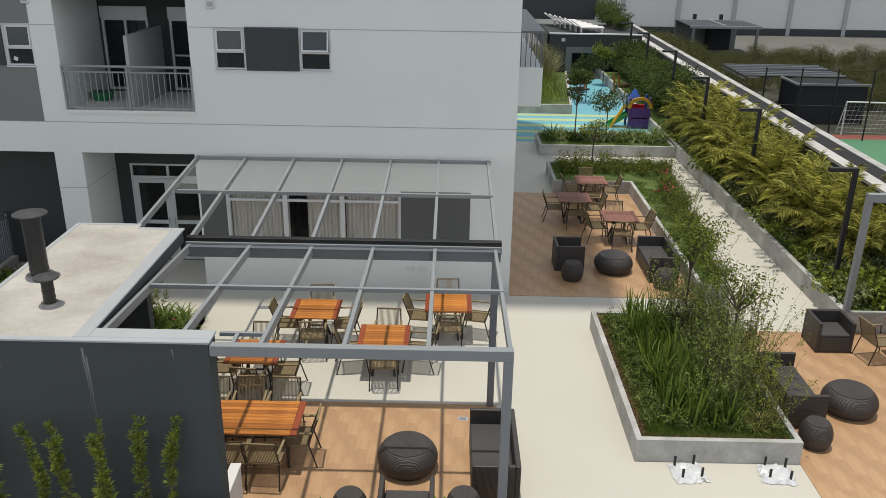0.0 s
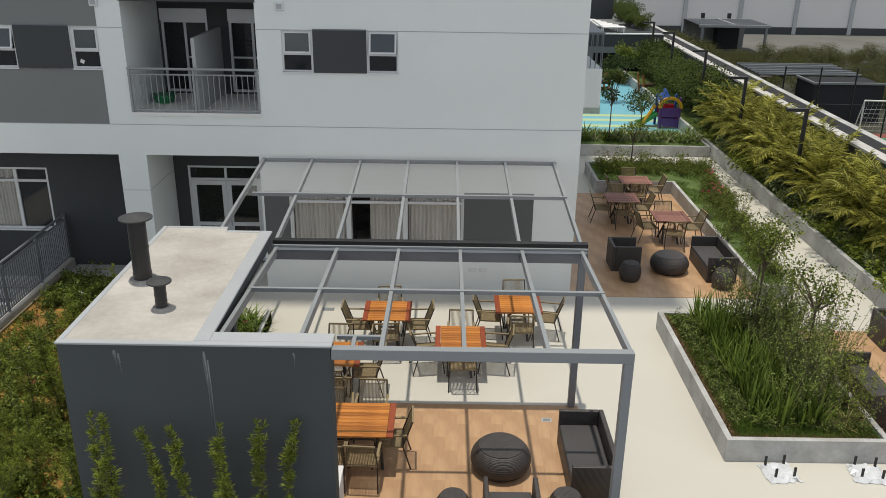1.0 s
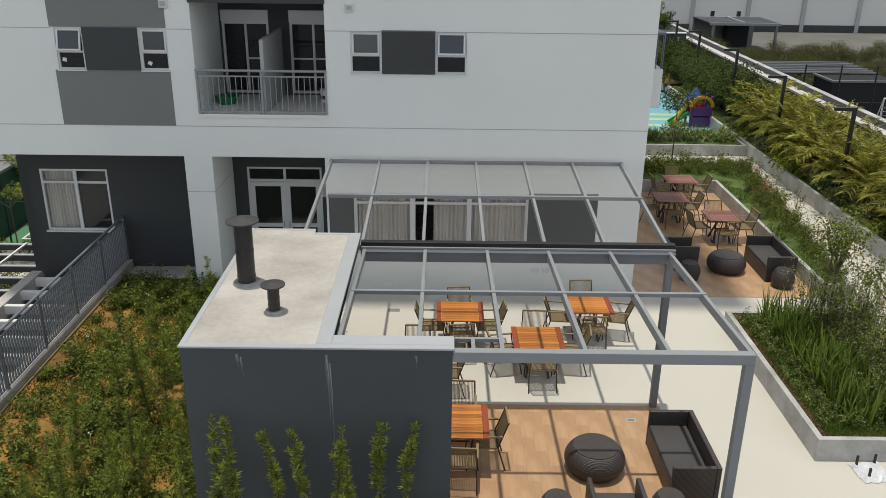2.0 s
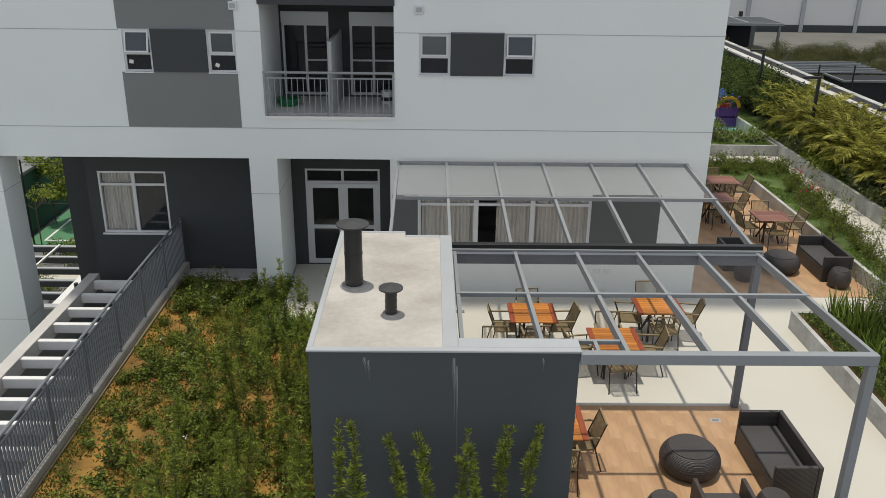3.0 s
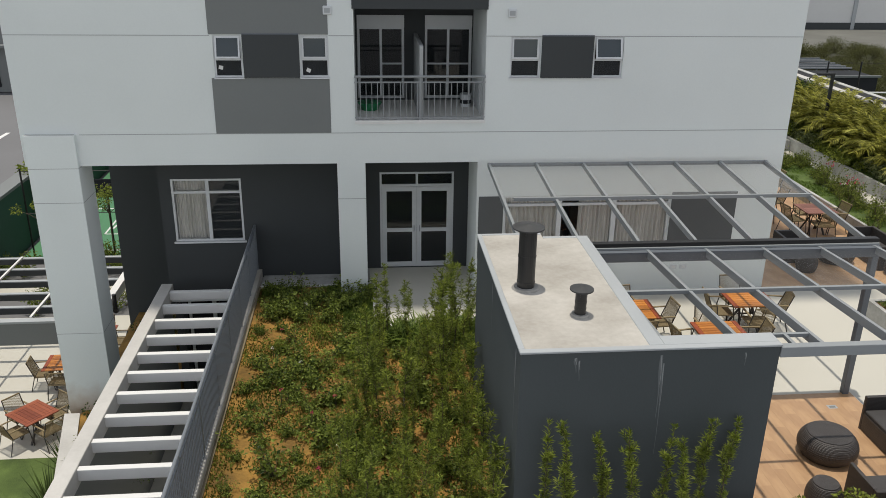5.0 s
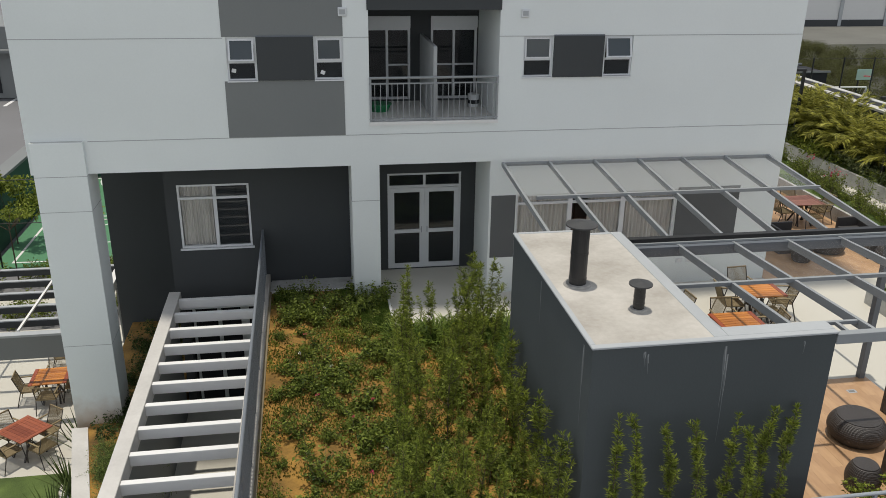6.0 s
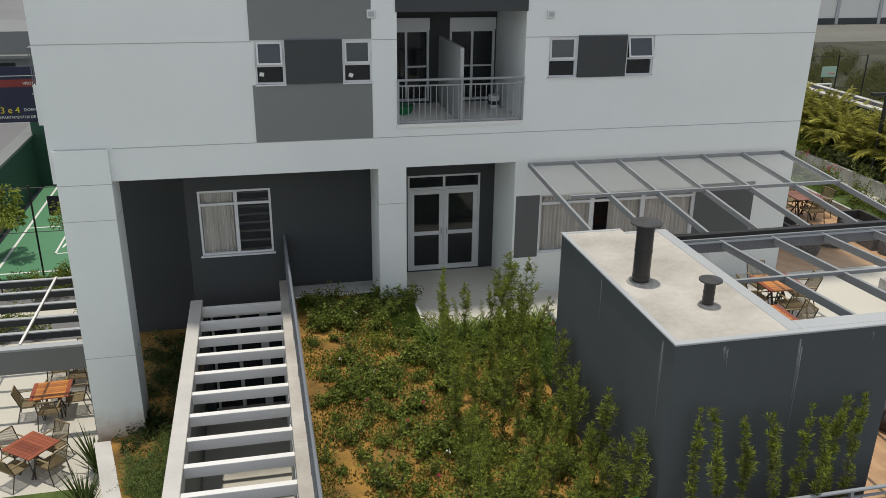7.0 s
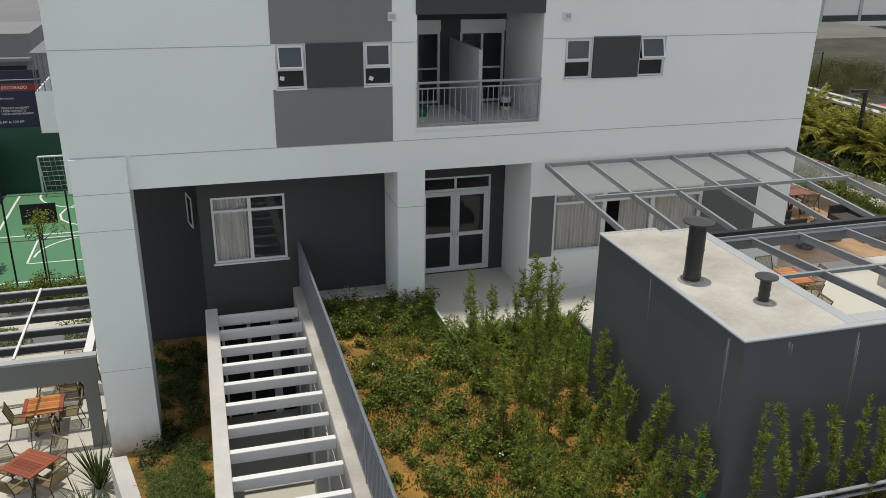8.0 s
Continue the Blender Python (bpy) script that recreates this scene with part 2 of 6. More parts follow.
box(trims, -14.52, 1.392, F - 0.006, F, 3.99, 4.004)
box(trims, -5.75, 1.392, F - 0.006, F, 6.09, 6.104)
box(trims, -9.12, -8.59, F - 0.006, F, 6.09, 6.104)
box(trims, -15.75, -11.6, F - 0.006, F, 6.09, 6.104)
structure("trim_wall_joints", trims, JOINT, "thin grey movement joints across the facade", "trim")
bands = B()
box(bands, -11.62, -9.13, F - 0.008, F, 4.004, 5.21)
box(bands, -11.62, -9.13, F - 0.008, F, 6.12, 8.6)
structure("trim_grey_band", bands, MIDGREY, "mid grey painted band below and above the windows", "trim")
lintel = B()
box(lintel, -8.62, -5.72, F - 0.02, F + 0.3, 6.65, 8.6)
structure("trim_balcony_lintel", lintel, DARKGREY, "dark grey lintel over the balcony opening", "trim")
lowbands = B()
box(lowbands, -5.80, -5.22, F - 0.008, F, 0.92, 2.47)
box(lowbands, -1.19, 0.41, F - 0.008, F, 0.94, 2.51)
structure("trim_dark_panels", lowbands, material("grey_panel_paint", (0.105, 0.109, 0.113), 0.85, 0.06, 25, 0.4, 0.06), "dark grey painted panels beside the ground floor windows", "trim")

# recess walls
structure("wall_door_recess", wall_mesh(B(), -8.4, -5.83, 0, 3.5, 19.62, 19.84, [(-8.06, -6.2, 0.03, 2.57)]), DARKGREY, "dark grey recess wall round the glazed doors", "wall")
side = B()
box(side, -5.83, -5.61, F + 0.22, 19.62, 0, 3.5)
structure("wall_recess_side", side, WHITE, "white side wall of the entrance recess", "wall")
pier = B()
box(pier, -9.03, -8.4, F + 0.002, 19.62, 0, 3.5)
structure("wall_pier", pier, WHITE, "white painted pier beside the entrance", "wall")
piertrim = B()
box(piertrim, -9.034, -8.396, F - 0.004, 19.5, 2.46, 2.472)
structure("trim_pier_joint", piertrim, JOINT, "thin grey joint round the pier", "trim")
structure("wall_window_recess", wall_mesh(B(), -13.34, -9.03, -0.45, 3.5, 19.24, 19.46, [(-13.06, -11.4, 0.98, 2.57)]), DARKGREY, "dark grey recess wall with a white window", "wall")
deep = B()
wall_mesh(deep, -15.66, -13.34, -4.2, 3.5, 23.2, 23.4, [])
box(deep, -13.34, -13.14, 19.46, 23.2, -4.2, 3.5)
structure("wall_deep_recess", deep, DARKGREY, "dark grey rear wall of the deep recess", "wall")
# inner walls behind the glass, darkened by colour to pass for unlit rooms
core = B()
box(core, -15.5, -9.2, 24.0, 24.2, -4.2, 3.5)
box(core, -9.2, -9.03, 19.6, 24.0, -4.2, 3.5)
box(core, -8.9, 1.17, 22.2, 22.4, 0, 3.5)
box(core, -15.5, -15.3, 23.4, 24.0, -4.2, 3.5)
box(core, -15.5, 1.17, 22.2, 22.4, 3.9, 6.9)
structure("wall_inner_rooms", core, ROOM, "inner walls, coloured dark grey for the dimness of the rooms", "wall")

column = thing("column", "white square concrete column standing in a planted bed", "column")
col = B()
box(col, -15.66, -14.60, 17.75, 18.62, -3.0, 4.01, 0.006)
part("shaft", col, COLUMNPAINT, column)
colj = B()
for z in (-0.72, 2.49, 3.27):
    box(colj, -15.663, -14.597, 17.747, 18.623, z, z + 0.012)
part("joint_line", colj, JOINT, column)
# thin cover added so the ledge top doesn't shine as a bright line
part("ledge", box(B(), -15.64, -14.62, 17.76, F - 0.004, 4.01, 4.015), LEDGEGREY, column, "grey ledge cover added to dull the bright top")

# ---- planted strip and light well beside the column ----
structure("soil_strip", prism(B(), [(-15.36, 23.2), (-15.36, 17.54), (-13.50, 9.7), (-13.41, 9.7), (-13.41, 23.2)], -6.2, -2.80), SOIL, "bare red soil of the narrow lower bed", "ground")
structure("wall_strip_retaining", prism(B(), [(-15.72, 17.54), (-13.86, 9.7), (-13.50, 9.7), (-15.36, 17.54)], -6.2, -2.74), EDGEBEAM, "white low retaining wall of the lower bed", "wall")
structure("wall_well_left", box(B(), -13.41, -13.36, 4.0, 19.24, -4.2, -0.25), MIDGREY, "grey wall below the white pergola beam", "wall")

structure("wall_well_right", box(B(), -11.34, -11.2, 4.0, 20.9, -4.2, -0.5), CAP, "light grey wall of the light well", "wall")
structure("ceiling_well", box(B(), -13.34, -9.03, 19.24, 21.1, -0.65, -0.45), WHITE, "white soffit over the end of the light well", "ceiling")
structure("wall_well_end", box(B(), -13.34, -11.2, 19.9, 20.1, -3.6, -0.65), CHARCOAL, "dark glazed wall at the end of the light well", "wall")
glaz = thing("well_glazing", "white mullions before the dark glazed wall", "window")
for x, w in ((-13.05, 0.06), (-12.42, 0.09), (-11.78, 0.2)):
    part("mullion", box(B(), x - w / 2, x + w / 2, 19.82, 19.9, -3.6, -0.65), WHITE, glaz)
for z in (-2.7, -1.7):
    part("transom", box(B(), -12.37, -11.89, 19.84, 19.9, z, z + 0.08), CAP, glaz)
well = thing("white_pergola", "white concrete beams laid across a light well", "pergola")
part("edge_beam", box(B(), -13.39, -13.12, 5.0, 18.68, -0.25, 0.10, 0.01), EDGEBEAM, well)
part("edge_beam", box(B(), -11.33, -11.03, 5.0, 19.2, -0.5, 0.22, 0.01), ROOFTOP, well, "cream edge beam under the railing")
structure("kerb_garden", box(B(), -11.028, -10.98, 5.0, 18.38, -0.02, 0.10), material("tan_kerb", (0.20, 0.165, 0.105), 0.9, 0.2, 14, 2, 0.1), "thin tan kerb along the garden soil", "kerb")
for i in range(18):
    y = 18.31 - 0.768 * i
    part("cross_beam", box(B(), -13.12, -11.33, y - 0.06, y + 0.06, -0.15, 0.06, 0.006), WHITEBEAM, well)
for i in range(6):
    y = 18.6 - 2.4 * i
    part("support", box(B(), -11.36, -11.12, y - 0.13, y + 0.13, -4.2, -0.5), WHITE, well)
# ---- the low block with its flat roof ----
block = thing("barbecue_block", "slate grey rendered kitchen block with a flat cream roof", "building")
walls = B()
prism(walls, [(-6.46, 8.87), (-3.04, 8.87), (-3.04, 9.17), (-6.26, 9.17), (-6.26, 12.93), (-5.36, 12.93), (-5.36, 13.12), (-6.46, 13.12)], 0.0, 3.08)
body = part("body", walls, BLOCKGREY, block)
part("roof_slab", prism(B(), [(-6.46, 8.87), (-3.04, 8.87), (-3.04, 9.17), (-4.60, 9.17), (-4.60, 12.93), (-5.36, 12.93), (-5.36, 13.12), (-6.46, 13.12)], 3.08, 3.295), BLOCKGREY, block)
for x0, x1, y0, y1 in ((-6.48, -3.02, 8.85, 8.95), (-6.48, -6.40, 8.95, 13.14), (-4.77, -4.57, 8.95, 12.96), (-4.57, -3.02, 8.95, 9.20), (-6.40, -5.36, 13.07, 13.14), (-5.36, -4.77, 12.88, 12.96)):
    part("coping", box(B(), x0, x1, y0, y1, 3.295, 3.33, 0.008), CAP, block, "light grey painted coping")
part("roof_screed", prism(B(), [(-6.40, 8.95), (-4.77, 8.95), (-4.77, 12.88), (-5.36, 12.88), (-5.36, 13.07), (-6.40, 13.07)], 3.295, 3.32), ROOFTOP, block, "stained cream roof screed")

for x, y, z, w, ln, face in ((-4.62, 8.87, 3.22, 0.05, 0.95, "f"), (-4.58, 8.87, 3.1, 0.03, 1.4, "f"), (-5.75, 8.87, 3.22, 0.05, 0.22, "f"), (-5.7, 8.87, 3.18, 0.03, 0.3, "f"), (-3.5, 8.87, 3.22, 0.03, 0.2, "f"),
                              (-6.46, 9.2, 3.2, 0.09, 1.3, "s"), (-6.46, 11.3, 3.2, 0.05, 0.8, "s")):
    for mat, wide, tall, out in ((STAIN, w, ln, 0.003), (LIME, w * 0.3, ln * 0.45, 0.005)):
        st = B()
        rows = []
        for i in range(9):
            u = i / 8
            h = wide * (0.35 + 0.65 * math.sin(math.pi * min(1, u * 1.6 + 0.15))) * (1 - u) ** 0.5 / 2 + 0.002
            c = 0.006 * math.sin(5 * u + x + y) + w * 0.2 * u
            rows.append([st.verts.new((x + a, y - out, z - tall * u) if face == "f" else (x - out, y - a, z - tall * u)) for a in (c - h, c + h)])
        for p, q in zip(rows, rows[1:]):
            st.faces.new((p[0], p[1], q[1], q[0]))
        part("drip_stain", st, mat, body, "pale drip stain")


MORTAR = material("pale_mortar", (0.30, 0.29, 0.27), 0.95, 0.25, 18, 5, 0.3)
FLUECAP = material("dusty_flue_cap", (0.045, 0.046, 0.048), 0.55, 0.3, 14, 3, 0.05)


def flue(x, y, r, h, cap):
    th = thing("roof_flue", "black round metal flue with a conical cap on the roof", "chimney", pose(x, y, 3.32), "roof flues")
    part("collar", rod(B(), (0, 0, 0), (0, 0, 0.035), r * 1.62, 24, r * 1.45), MORTAR, th, "pale mortar collar")
    part("pipe", rod(B(), (0, 0, 0.02), (0, 0, h), r, 24), FLUE, th)
    for z in (0.10, h * 0.55):
        part("seam_band", rod(B(), (0, 0, z), (0, 0, z + 0.03), r * 1.04, 24), FLUE, th)
    top = B()
    rod(top, (0, 0, h + 0.05), (0, 0, h + 0.05 + cap * 0.22), cap, 28, 0.01)
    rod(top, (0, 0, h + 0.03), (0, 0, h + 0.05), cap, 28)
    lid = part("cap", top, FLUECAP, th, "dusty grey conical cap")
    for a in range(3):
        c, s = math.cos(a * 2.09), math.sin(a * 2.09)
        part("strut", bar(B(), (r * c * 0.95, r * s * 0.95, h - 0.08), (r * c * 1.05, r * s * 1.05, h + 0.04), 0.02, 0.01), FLUE, lid)
    return th


flue(-6.045, 10.84, 0.13, 0.92, 0.235)
flue(-5.46, 9.88, 0.08, 0.36, 0.165)

# ---- steel pergola over the dining terrace ----
perg = thing("steel_pergola", "grey painted steel pergola with sliding glass panels", "pergola")
part("front_beam", box(B(), -3.03, 0.77, 8.86, 8.98, 3.13, 3.28, 0.006), STEEL, perg)
part("post", box(B(), 0.65, 0.77, 8.86, 8.98, 0, 3.13, 0.006), STEEL, perg)
# back post and middle beam take a darker steel grey than the rest
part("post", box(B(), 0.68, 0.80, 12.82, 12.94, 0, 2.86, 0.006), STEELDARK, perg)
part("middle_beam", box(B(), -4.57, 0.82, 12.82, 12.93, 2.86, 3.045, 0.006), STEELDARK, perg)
part("gutter", box(B(), -4.58, 0.84, 12.97, 13.09, 2.93, 3.16, 0.006), BLACK, perg, "black rain gutter")
part("gutter_edge", box(B(), -4.58, 0.84, 12.93, 12.97, 3.045, 3.085, 0.004), STEEL, perg)
part("wall_beam", box(B(), -5.68, 0.82, 17.46, 17.52, 3.29, 3.37, 0.004), STEEL, perg)
for x in (-4.51, -3.47, -2.41, -1.36, -0.30, 0.73):
    part("rafter", bar(B(), (x, 8.98 if x > -3 else 9.20, 3.21), (x, 12.94, 2.985), 0.055, 0.13), STEEL, perg)
for x in (-5.65, -4.58, -3.51, -2.45, -1.38, -0.32, 0.76):
    part("rafter", bar(B(), (x, 13.09 if x > -5 else 13.16, 3.005), (x, 17.49, 3.33), 0.055, 0.11), STEEL, perg)
part("purlin", box(B(), -4.53, 0.76, 10.91, 10.97, 3.12, 3.18), STEEL, perg)
part("purlin", box(B(), -5.45, 0.78, 15.31, 15.37, 3.19, 3.26), STEEL, perg)
part("stub_bar", box(B(), -3.01, -2.44, 9.28, 9.33, 3.20, 3.25), STEEL, perg)
part("stub_bar", box(B(), -2.80, -2.75, 8.97, 9.28, 3.20, 3.25), STEEL, perg)
for x in (-4.47, -3.44, -2.38, -1.38, -0.31):
    part("glass_panel", bar(B(), (x + 0.5, 10.98, 3.11), (x + 0.5, 12.95, 3.0), 0.99, 0.008), THINHAZE, perg, "dusty glass roof panel").visible_shadow = False
for x in (-5.62, -4.55, -3.48, -2.42, -1.35, -0.29):
    part("glass_panel", bar(B(), (x + 0.51, 15.38, 3.175), (x + 0.51, 17.45, 3.33), 1.0, 0.008), HAZE, perg, "dusty glass roof panel").visible_shadow = False

# ---- windows and doors ----


def outline(bm, x0, x1, z0, z1, y, w, d):
    """A rectangular frame of bars w wide and d deep whose face lies at y."""
    box(bm, x0, x1, y, y + d, z0, z0 + w)
    box(bm, x0, x1, y, y + d, z1 - w, z1)
    box(bm, x0, x0 + w, y, y + d, z0 + w, z1 - w)
    box(bm, x1 - w, x1, y, y + d, z0 + w, z1 - w)
    return bm


def pane(x0, x1, z0, z1, y, parent, mat):
    p = part("pane", box(B(), x0, x1, y, y + 0.008, z0, z1), mat, parent)
    p.visible_shadow = False
    return p


def awning_window(number, x0, x1, z0, z1, opened):
    w = tagged(new("window_%d" % number), "small white aluminium window with a top-hung sash", "window", kind="structure")
    part("window_frame", outline(B(), x0, x1, z0, z1, F + 0.03, 0.035, 0.07), ALU, w)
    mid = z0 + (z1 - z0) * 0.42
    part("mullion", box(B(), x0 + 0.035, x1 - 0.035, F + 0.04, F + 0.09, mid - 0.02, mid + 0.02), ALU, w)
    pane(x0 + 0.035, x1 - 0.035, z0 + 0.035, mid - 0.02, F + 0.07, w, GLASS)
    sash = outline(B(), x0 + 0.037, x1 - 0.037, mid - z1 + 0.06, -0.002, -0.015, 0.035, 0.03)
    s = part("sash", sash, ALU, w)
    s.matrix_basis = pose(0, F + 0.04, z1 - 0.036, -opened, 0, 0)
    g = part("sash_glass", box(B(), x0 + 0.07, x1 - 0.07, 0.0, 0.008, mid - z1 + 0.09, -0.035), FROSTREFLECT, s)
    g.visible_shadow = False
    part("window_sill", box(B(), x0 - 0.02, x1 + 0.02, F - 0.03, F + 0.05, z0 - 0.03, z0), ALU, w)


awning_window(1, -11.54, -10.95, 5.22, 6.11, 14)
awning_window(2, -9.73, -9.13, 5.22, 6.11, 2)
awning_window(3, -5.20, -4.54, 5.21, 6.10, 3)
awning_window(4, -3.35, -2.69, 5.21, 6.10, 16)
for x0, x1, z0 in ((-10.93, -9.75, 5.22), (-4.52, -3.37, 5.20)):
    p = thing("shutter_panel", "flat dark grey shutter panel between two small windows", "shutter", group="shutter panels")
    part("board", box(B(), x0, x1, F - 0.045, F, z0, z0 + 0.90, 0.006), DARKGREY, p)
    part("guide_rail", box(B(), x0, x1, F - 0.03, F, z0 + 0.90, z0 + 0.925), STEELDARK, p)
for i, (x, y, z, sx, sz) in enumerate(((-11.25, F + 0.06, 5.62, 0.45, 0.08), (-9.43, F + 0.06, 5.66, 0.44, 0.12))):
    s = B()
    for k in range(14):
        px, pz = x - sx / 2 + sx * (k + 0.5) / 14, z + random.uniform(0, sz)
        box(s, px - 0.02, px + 0.02, y, y + 0.003, pz, pz + 0.04)
    tagged(new("paper_scraps", mesh_of("paper_scraps", s, material("pale_paper_%d" % i, (0.6, 0.6, 0.58), 0.9, 0.1, 20, 2, 0))), "pale paper scraps stuck along the window glass", "paper", kind="stuff")
for x, z, a in ((-11.42, 5.42, 12), (-9.57, 5.36, 25)):
    s = thing("sticker", "small white paper sticker on the window glass", "sticker", pose(x, F + 0.066, z, 0, a, 0), "window stickers")
    part("sheet", box(B(), -0.045, 0.045, 0, 0.002, -0.04, 0.04), WHITEBEAM, s)

# ground floor window with curtains
w = tagged(new("window_5"), "wide white aluminium window with closed beige curtains", "window", kind="structure")
part("window_frame", outline(B(), -5.2, -1.2, 0.99, 2.47, F + 0.04, 0.05, 0.08), ALU, w)
part("transom", box(B(), -5.15, -1.25, F + 0.045, F + 0.115, 2.20, 2.26), ALU, w)
for x in (-3.87, -2.55):
    part("mullion", box(B(), x - 0.055, x + 0.055, F + 0.042, F + 0.118, 1.04, 2.42), ALU, w)
for x0, x1 in ((-5.15, -3.925), (-3.815, -2.605), (-2.495, -1.25)):
    pane(x0, x1, 1.04, 2.20, F + 0.08, w, CLEARGLASS)
    pane(x0, x1, 2.26, 2.42, F + 0.08, w, CLEARGLASS)


def curtain(x0, x1, z0, z1, y, folds):
    """A hanging cloth with real folds."""
    bm = B()
    n = folds * 6
    cols = []
    for i in range(n + 1):
        u = i / n
        d = 0.035 * math.sin(u * folds * 2 * math.pi) + 0.015 * math.sin(u * folds * 0.77 * 2 * math.pi + 1)
        cols.append([bm.verts.new((x0 + (x1 - x0) * u, y + d * k, z)) for z, k in ((z0, 1.15), (z1, 0.85))])
    for a, b in zip(cols, cols[1:]):
        f = bm.faces.new((a[0], b[0], b[1], a[1]))
        f.smooth = True
    th = thing("curtain", "gathered pale fabric curtain behind the window glass", "curtain", group="curtains")
    part("cloth", bm, CURTAIN, th)
    part("curtain_rod", rod(B(), (x0, y, z1 + 0.02), (x1, y, z1 + 0.02), 0.012), ALU, th)


curtain(-5.19, -3.80, 1.0, 2.44, F + 0.19, 15)
curtain(-3.38, -2.5, 1.0, 2.44, F + 0.19, 10)
curtain(-2.48, -1.22, 1.0, 2.44, F + 0.19, 13)
cab = thing("shelf_unit", "dark wooden shelf unit seen through the window gap", "shelf")
WOODDARK = material("dark_brown_wood", (0.06, 0.03, 0.018), 0.5, 0.3, 6, 2, 0.05, stretch=(1, 1, 6))
part("carcass", outline(B(), -3.95, -3.2, 0.0, 2.5, F + 1.6, 0.05, 0.4), WOODDARK, cab)
for z in (0.5, 1.0, 1.4, 1.8, 2.15):
    part("shelf", box(B(), -3.9, -3.25, F + 1.62, F + 1.98, z, z + 0.03), WOODDARK, cab)

# recess window
w = tagged(new("window_6"), "white aluminium window with a transom, curtain half drawn", "window", kind="structure")
part("window_frame", outline(B(), -13.06, -11.4, 0.98, 2.57, 19.25, 0.05, 0.10), ALU, w)
part("transom", box(B(), -13.01, -11.45, 19.255, 19.345, 2.20, 2.26), ALU, w)
part("mullion", box(B(), -12.25, -12.17, 19.253, 19.347, 1.03, 2.52), ALU, w)
part("window_sill", box(B(), -13.1, -11.36, 19.19, 19.3, 0.94, 0.98), ALU, w)
for x0, x1 in ((-13.01, -12.25), (-12.17, -11.45)):
    pane(x0, x1, 1.03, 2.20, 19.30, w, CLEARGLASS if x0 < -12.5 else GLASS)
    pane(x0, x1, 2.26, 2.52, 19.30, w, CLEARGLASS if x0 < -12.5 else GLASS)
curtain(-13.05, -12.2, 1.0, 2.55, 19.41, 11)
w = tagged(new("window_7"), "white casement sash standing open from the dark recess wall", "window", kind="structure")
s = part("sash", outline(B(), 0.0, 0.62, 0.0, 0.85, -0.015, 0.035, 0.03), ALU, w)
s.matrix_basis = pose(-13.68, 23.18, 0.72, 0, 0, -78)
part("sash_glass", box(B(), 0.035, 0.585, -0.004, 0.004, 0.035, 0.815), CLEARGLASS, s)

# entrance doors
d = tagged(new("door_1"), "white framed double glass door with a transom light", "door", kind="structure")
part("door_frame", outline(B(), -8.06, -6.2, 0.03, 2.57, 19.63, 0.05, 0.09), ALU, d)
part("transom", box(B(), -8.01, -6.25, 19.635, 19.715, 2.19, 2.25), ALU, d)
part("transom_bar", box(B(), -7.16, -7.10, 19.635, 19.715, 2.25, 2.52), ALU, d)
pane(-8.01, -7.16, 2.25, 2.52, 19.67, d, GLASS)
pane(-7.10, -6.25, 2.25, 2.52, 19.67, d, GLASS)
for x0, x1, hx in ((-8.01, -7.13, -7.2), (-7.13, -6.25, -7.06)):
    leaf = part("door_leaf", outline(B(), x0 + 0.003, x1 - 0.003, 0.04, 2.18, 19.64, 0.115, 0.05), ALU, d)
    part("lock_rail", box(B(), x0 + 0.118, x1 - 0.118, 19.642, 19.688, 0.98, 1.08), ALU, leaf)
    for z0, z1 in ((0.155, 0.98), (1.08, 2.065)):
        p = part("pane", box(B(), x0 + 0.118, x1 - 0.118, 19.66, 19.668, z0, z1), GLASS, leaf)
    part("handle", rod(B(), (hx, 19.60, 1.0), (hx, 19.60, 1.16), 0.011), GALV, leaf)

# balcony of the first floor
structure("balcony_floor", box(B(), -8.75, -5.6, F + 0.005, 20.2, 4.08, 4.258), CREAM, "pale tiled balcony floor", "floor")
bw = B()
box(bw, -8.81, -8.59, F + 0.22, 20.2, 4.26, 6.9)
box(bw, -5.74, -5.52, F + 0.22, 20.2, 4.26, 6.9)
structure("wall_balcony_sides", bw, WHITE, "white side walls of the balcony", "wall")
structure("wall_balcony_back", wall_mesh(B(), -8.81, -5.52, 4.26, 6.9, 20.2, 20.4, [(-8.54, -7.41, 4.3, 6.29), (-6.91, -5.77, 4.3, 6.29)]), DARKGREY, "dark grey back wall of the balcony", "wall")
structure("ceiling_balcony", box(B(), -8.81, -5.52, F + 0.25, 20.2, 6.75, 6.9), DARKGREY, "dark balcony ceiling", "ceiling")
structure("trim_balcony_sill", box(B(), -8.61, -5.72, F - 0.03, F + 0.12, 4.20, 4.275), WHITEBEAM, "white sill along the balcony edge", "trim")
for n, x0, x1 in ((2, -8.54, -7.41), (3, -6.91, -5.77)):
    d = tagged(new("door_%d" % n), "white framed sliding balcony door under a roller shutter box", "door", kind="structure")
    part("shutter_box", box(B(), x0, x1, 20.16, 20.3, 6.02, 6.29), ALU, d)
    part("door_frame", outline(B(), x0, x1, 4.3, 6.02, 20.22, 0.06, 0.1), ALU, d)
    m = (x0 + x1) / 2
    part("stile", box(B(), m - 0.03, m + 0.03, 20.23, 20.3, 4.36, 5.96), ALU, d)
    for a, b in ((x0 + 0.06, m - 0.03), (m + 0.03, x1 - 0.06)):
        if n == 3 or a > m:
            part("glazing_bar", box(B(), a, b, 20.235, 20.29, 5.12, 5.16), ALU, d)
        pane(a, b, 4.36, 5.96, 20.265, d, GLASS)
div = thing("balcony_divider", "pale grey straight screen dividing the balcony in two", "screen")
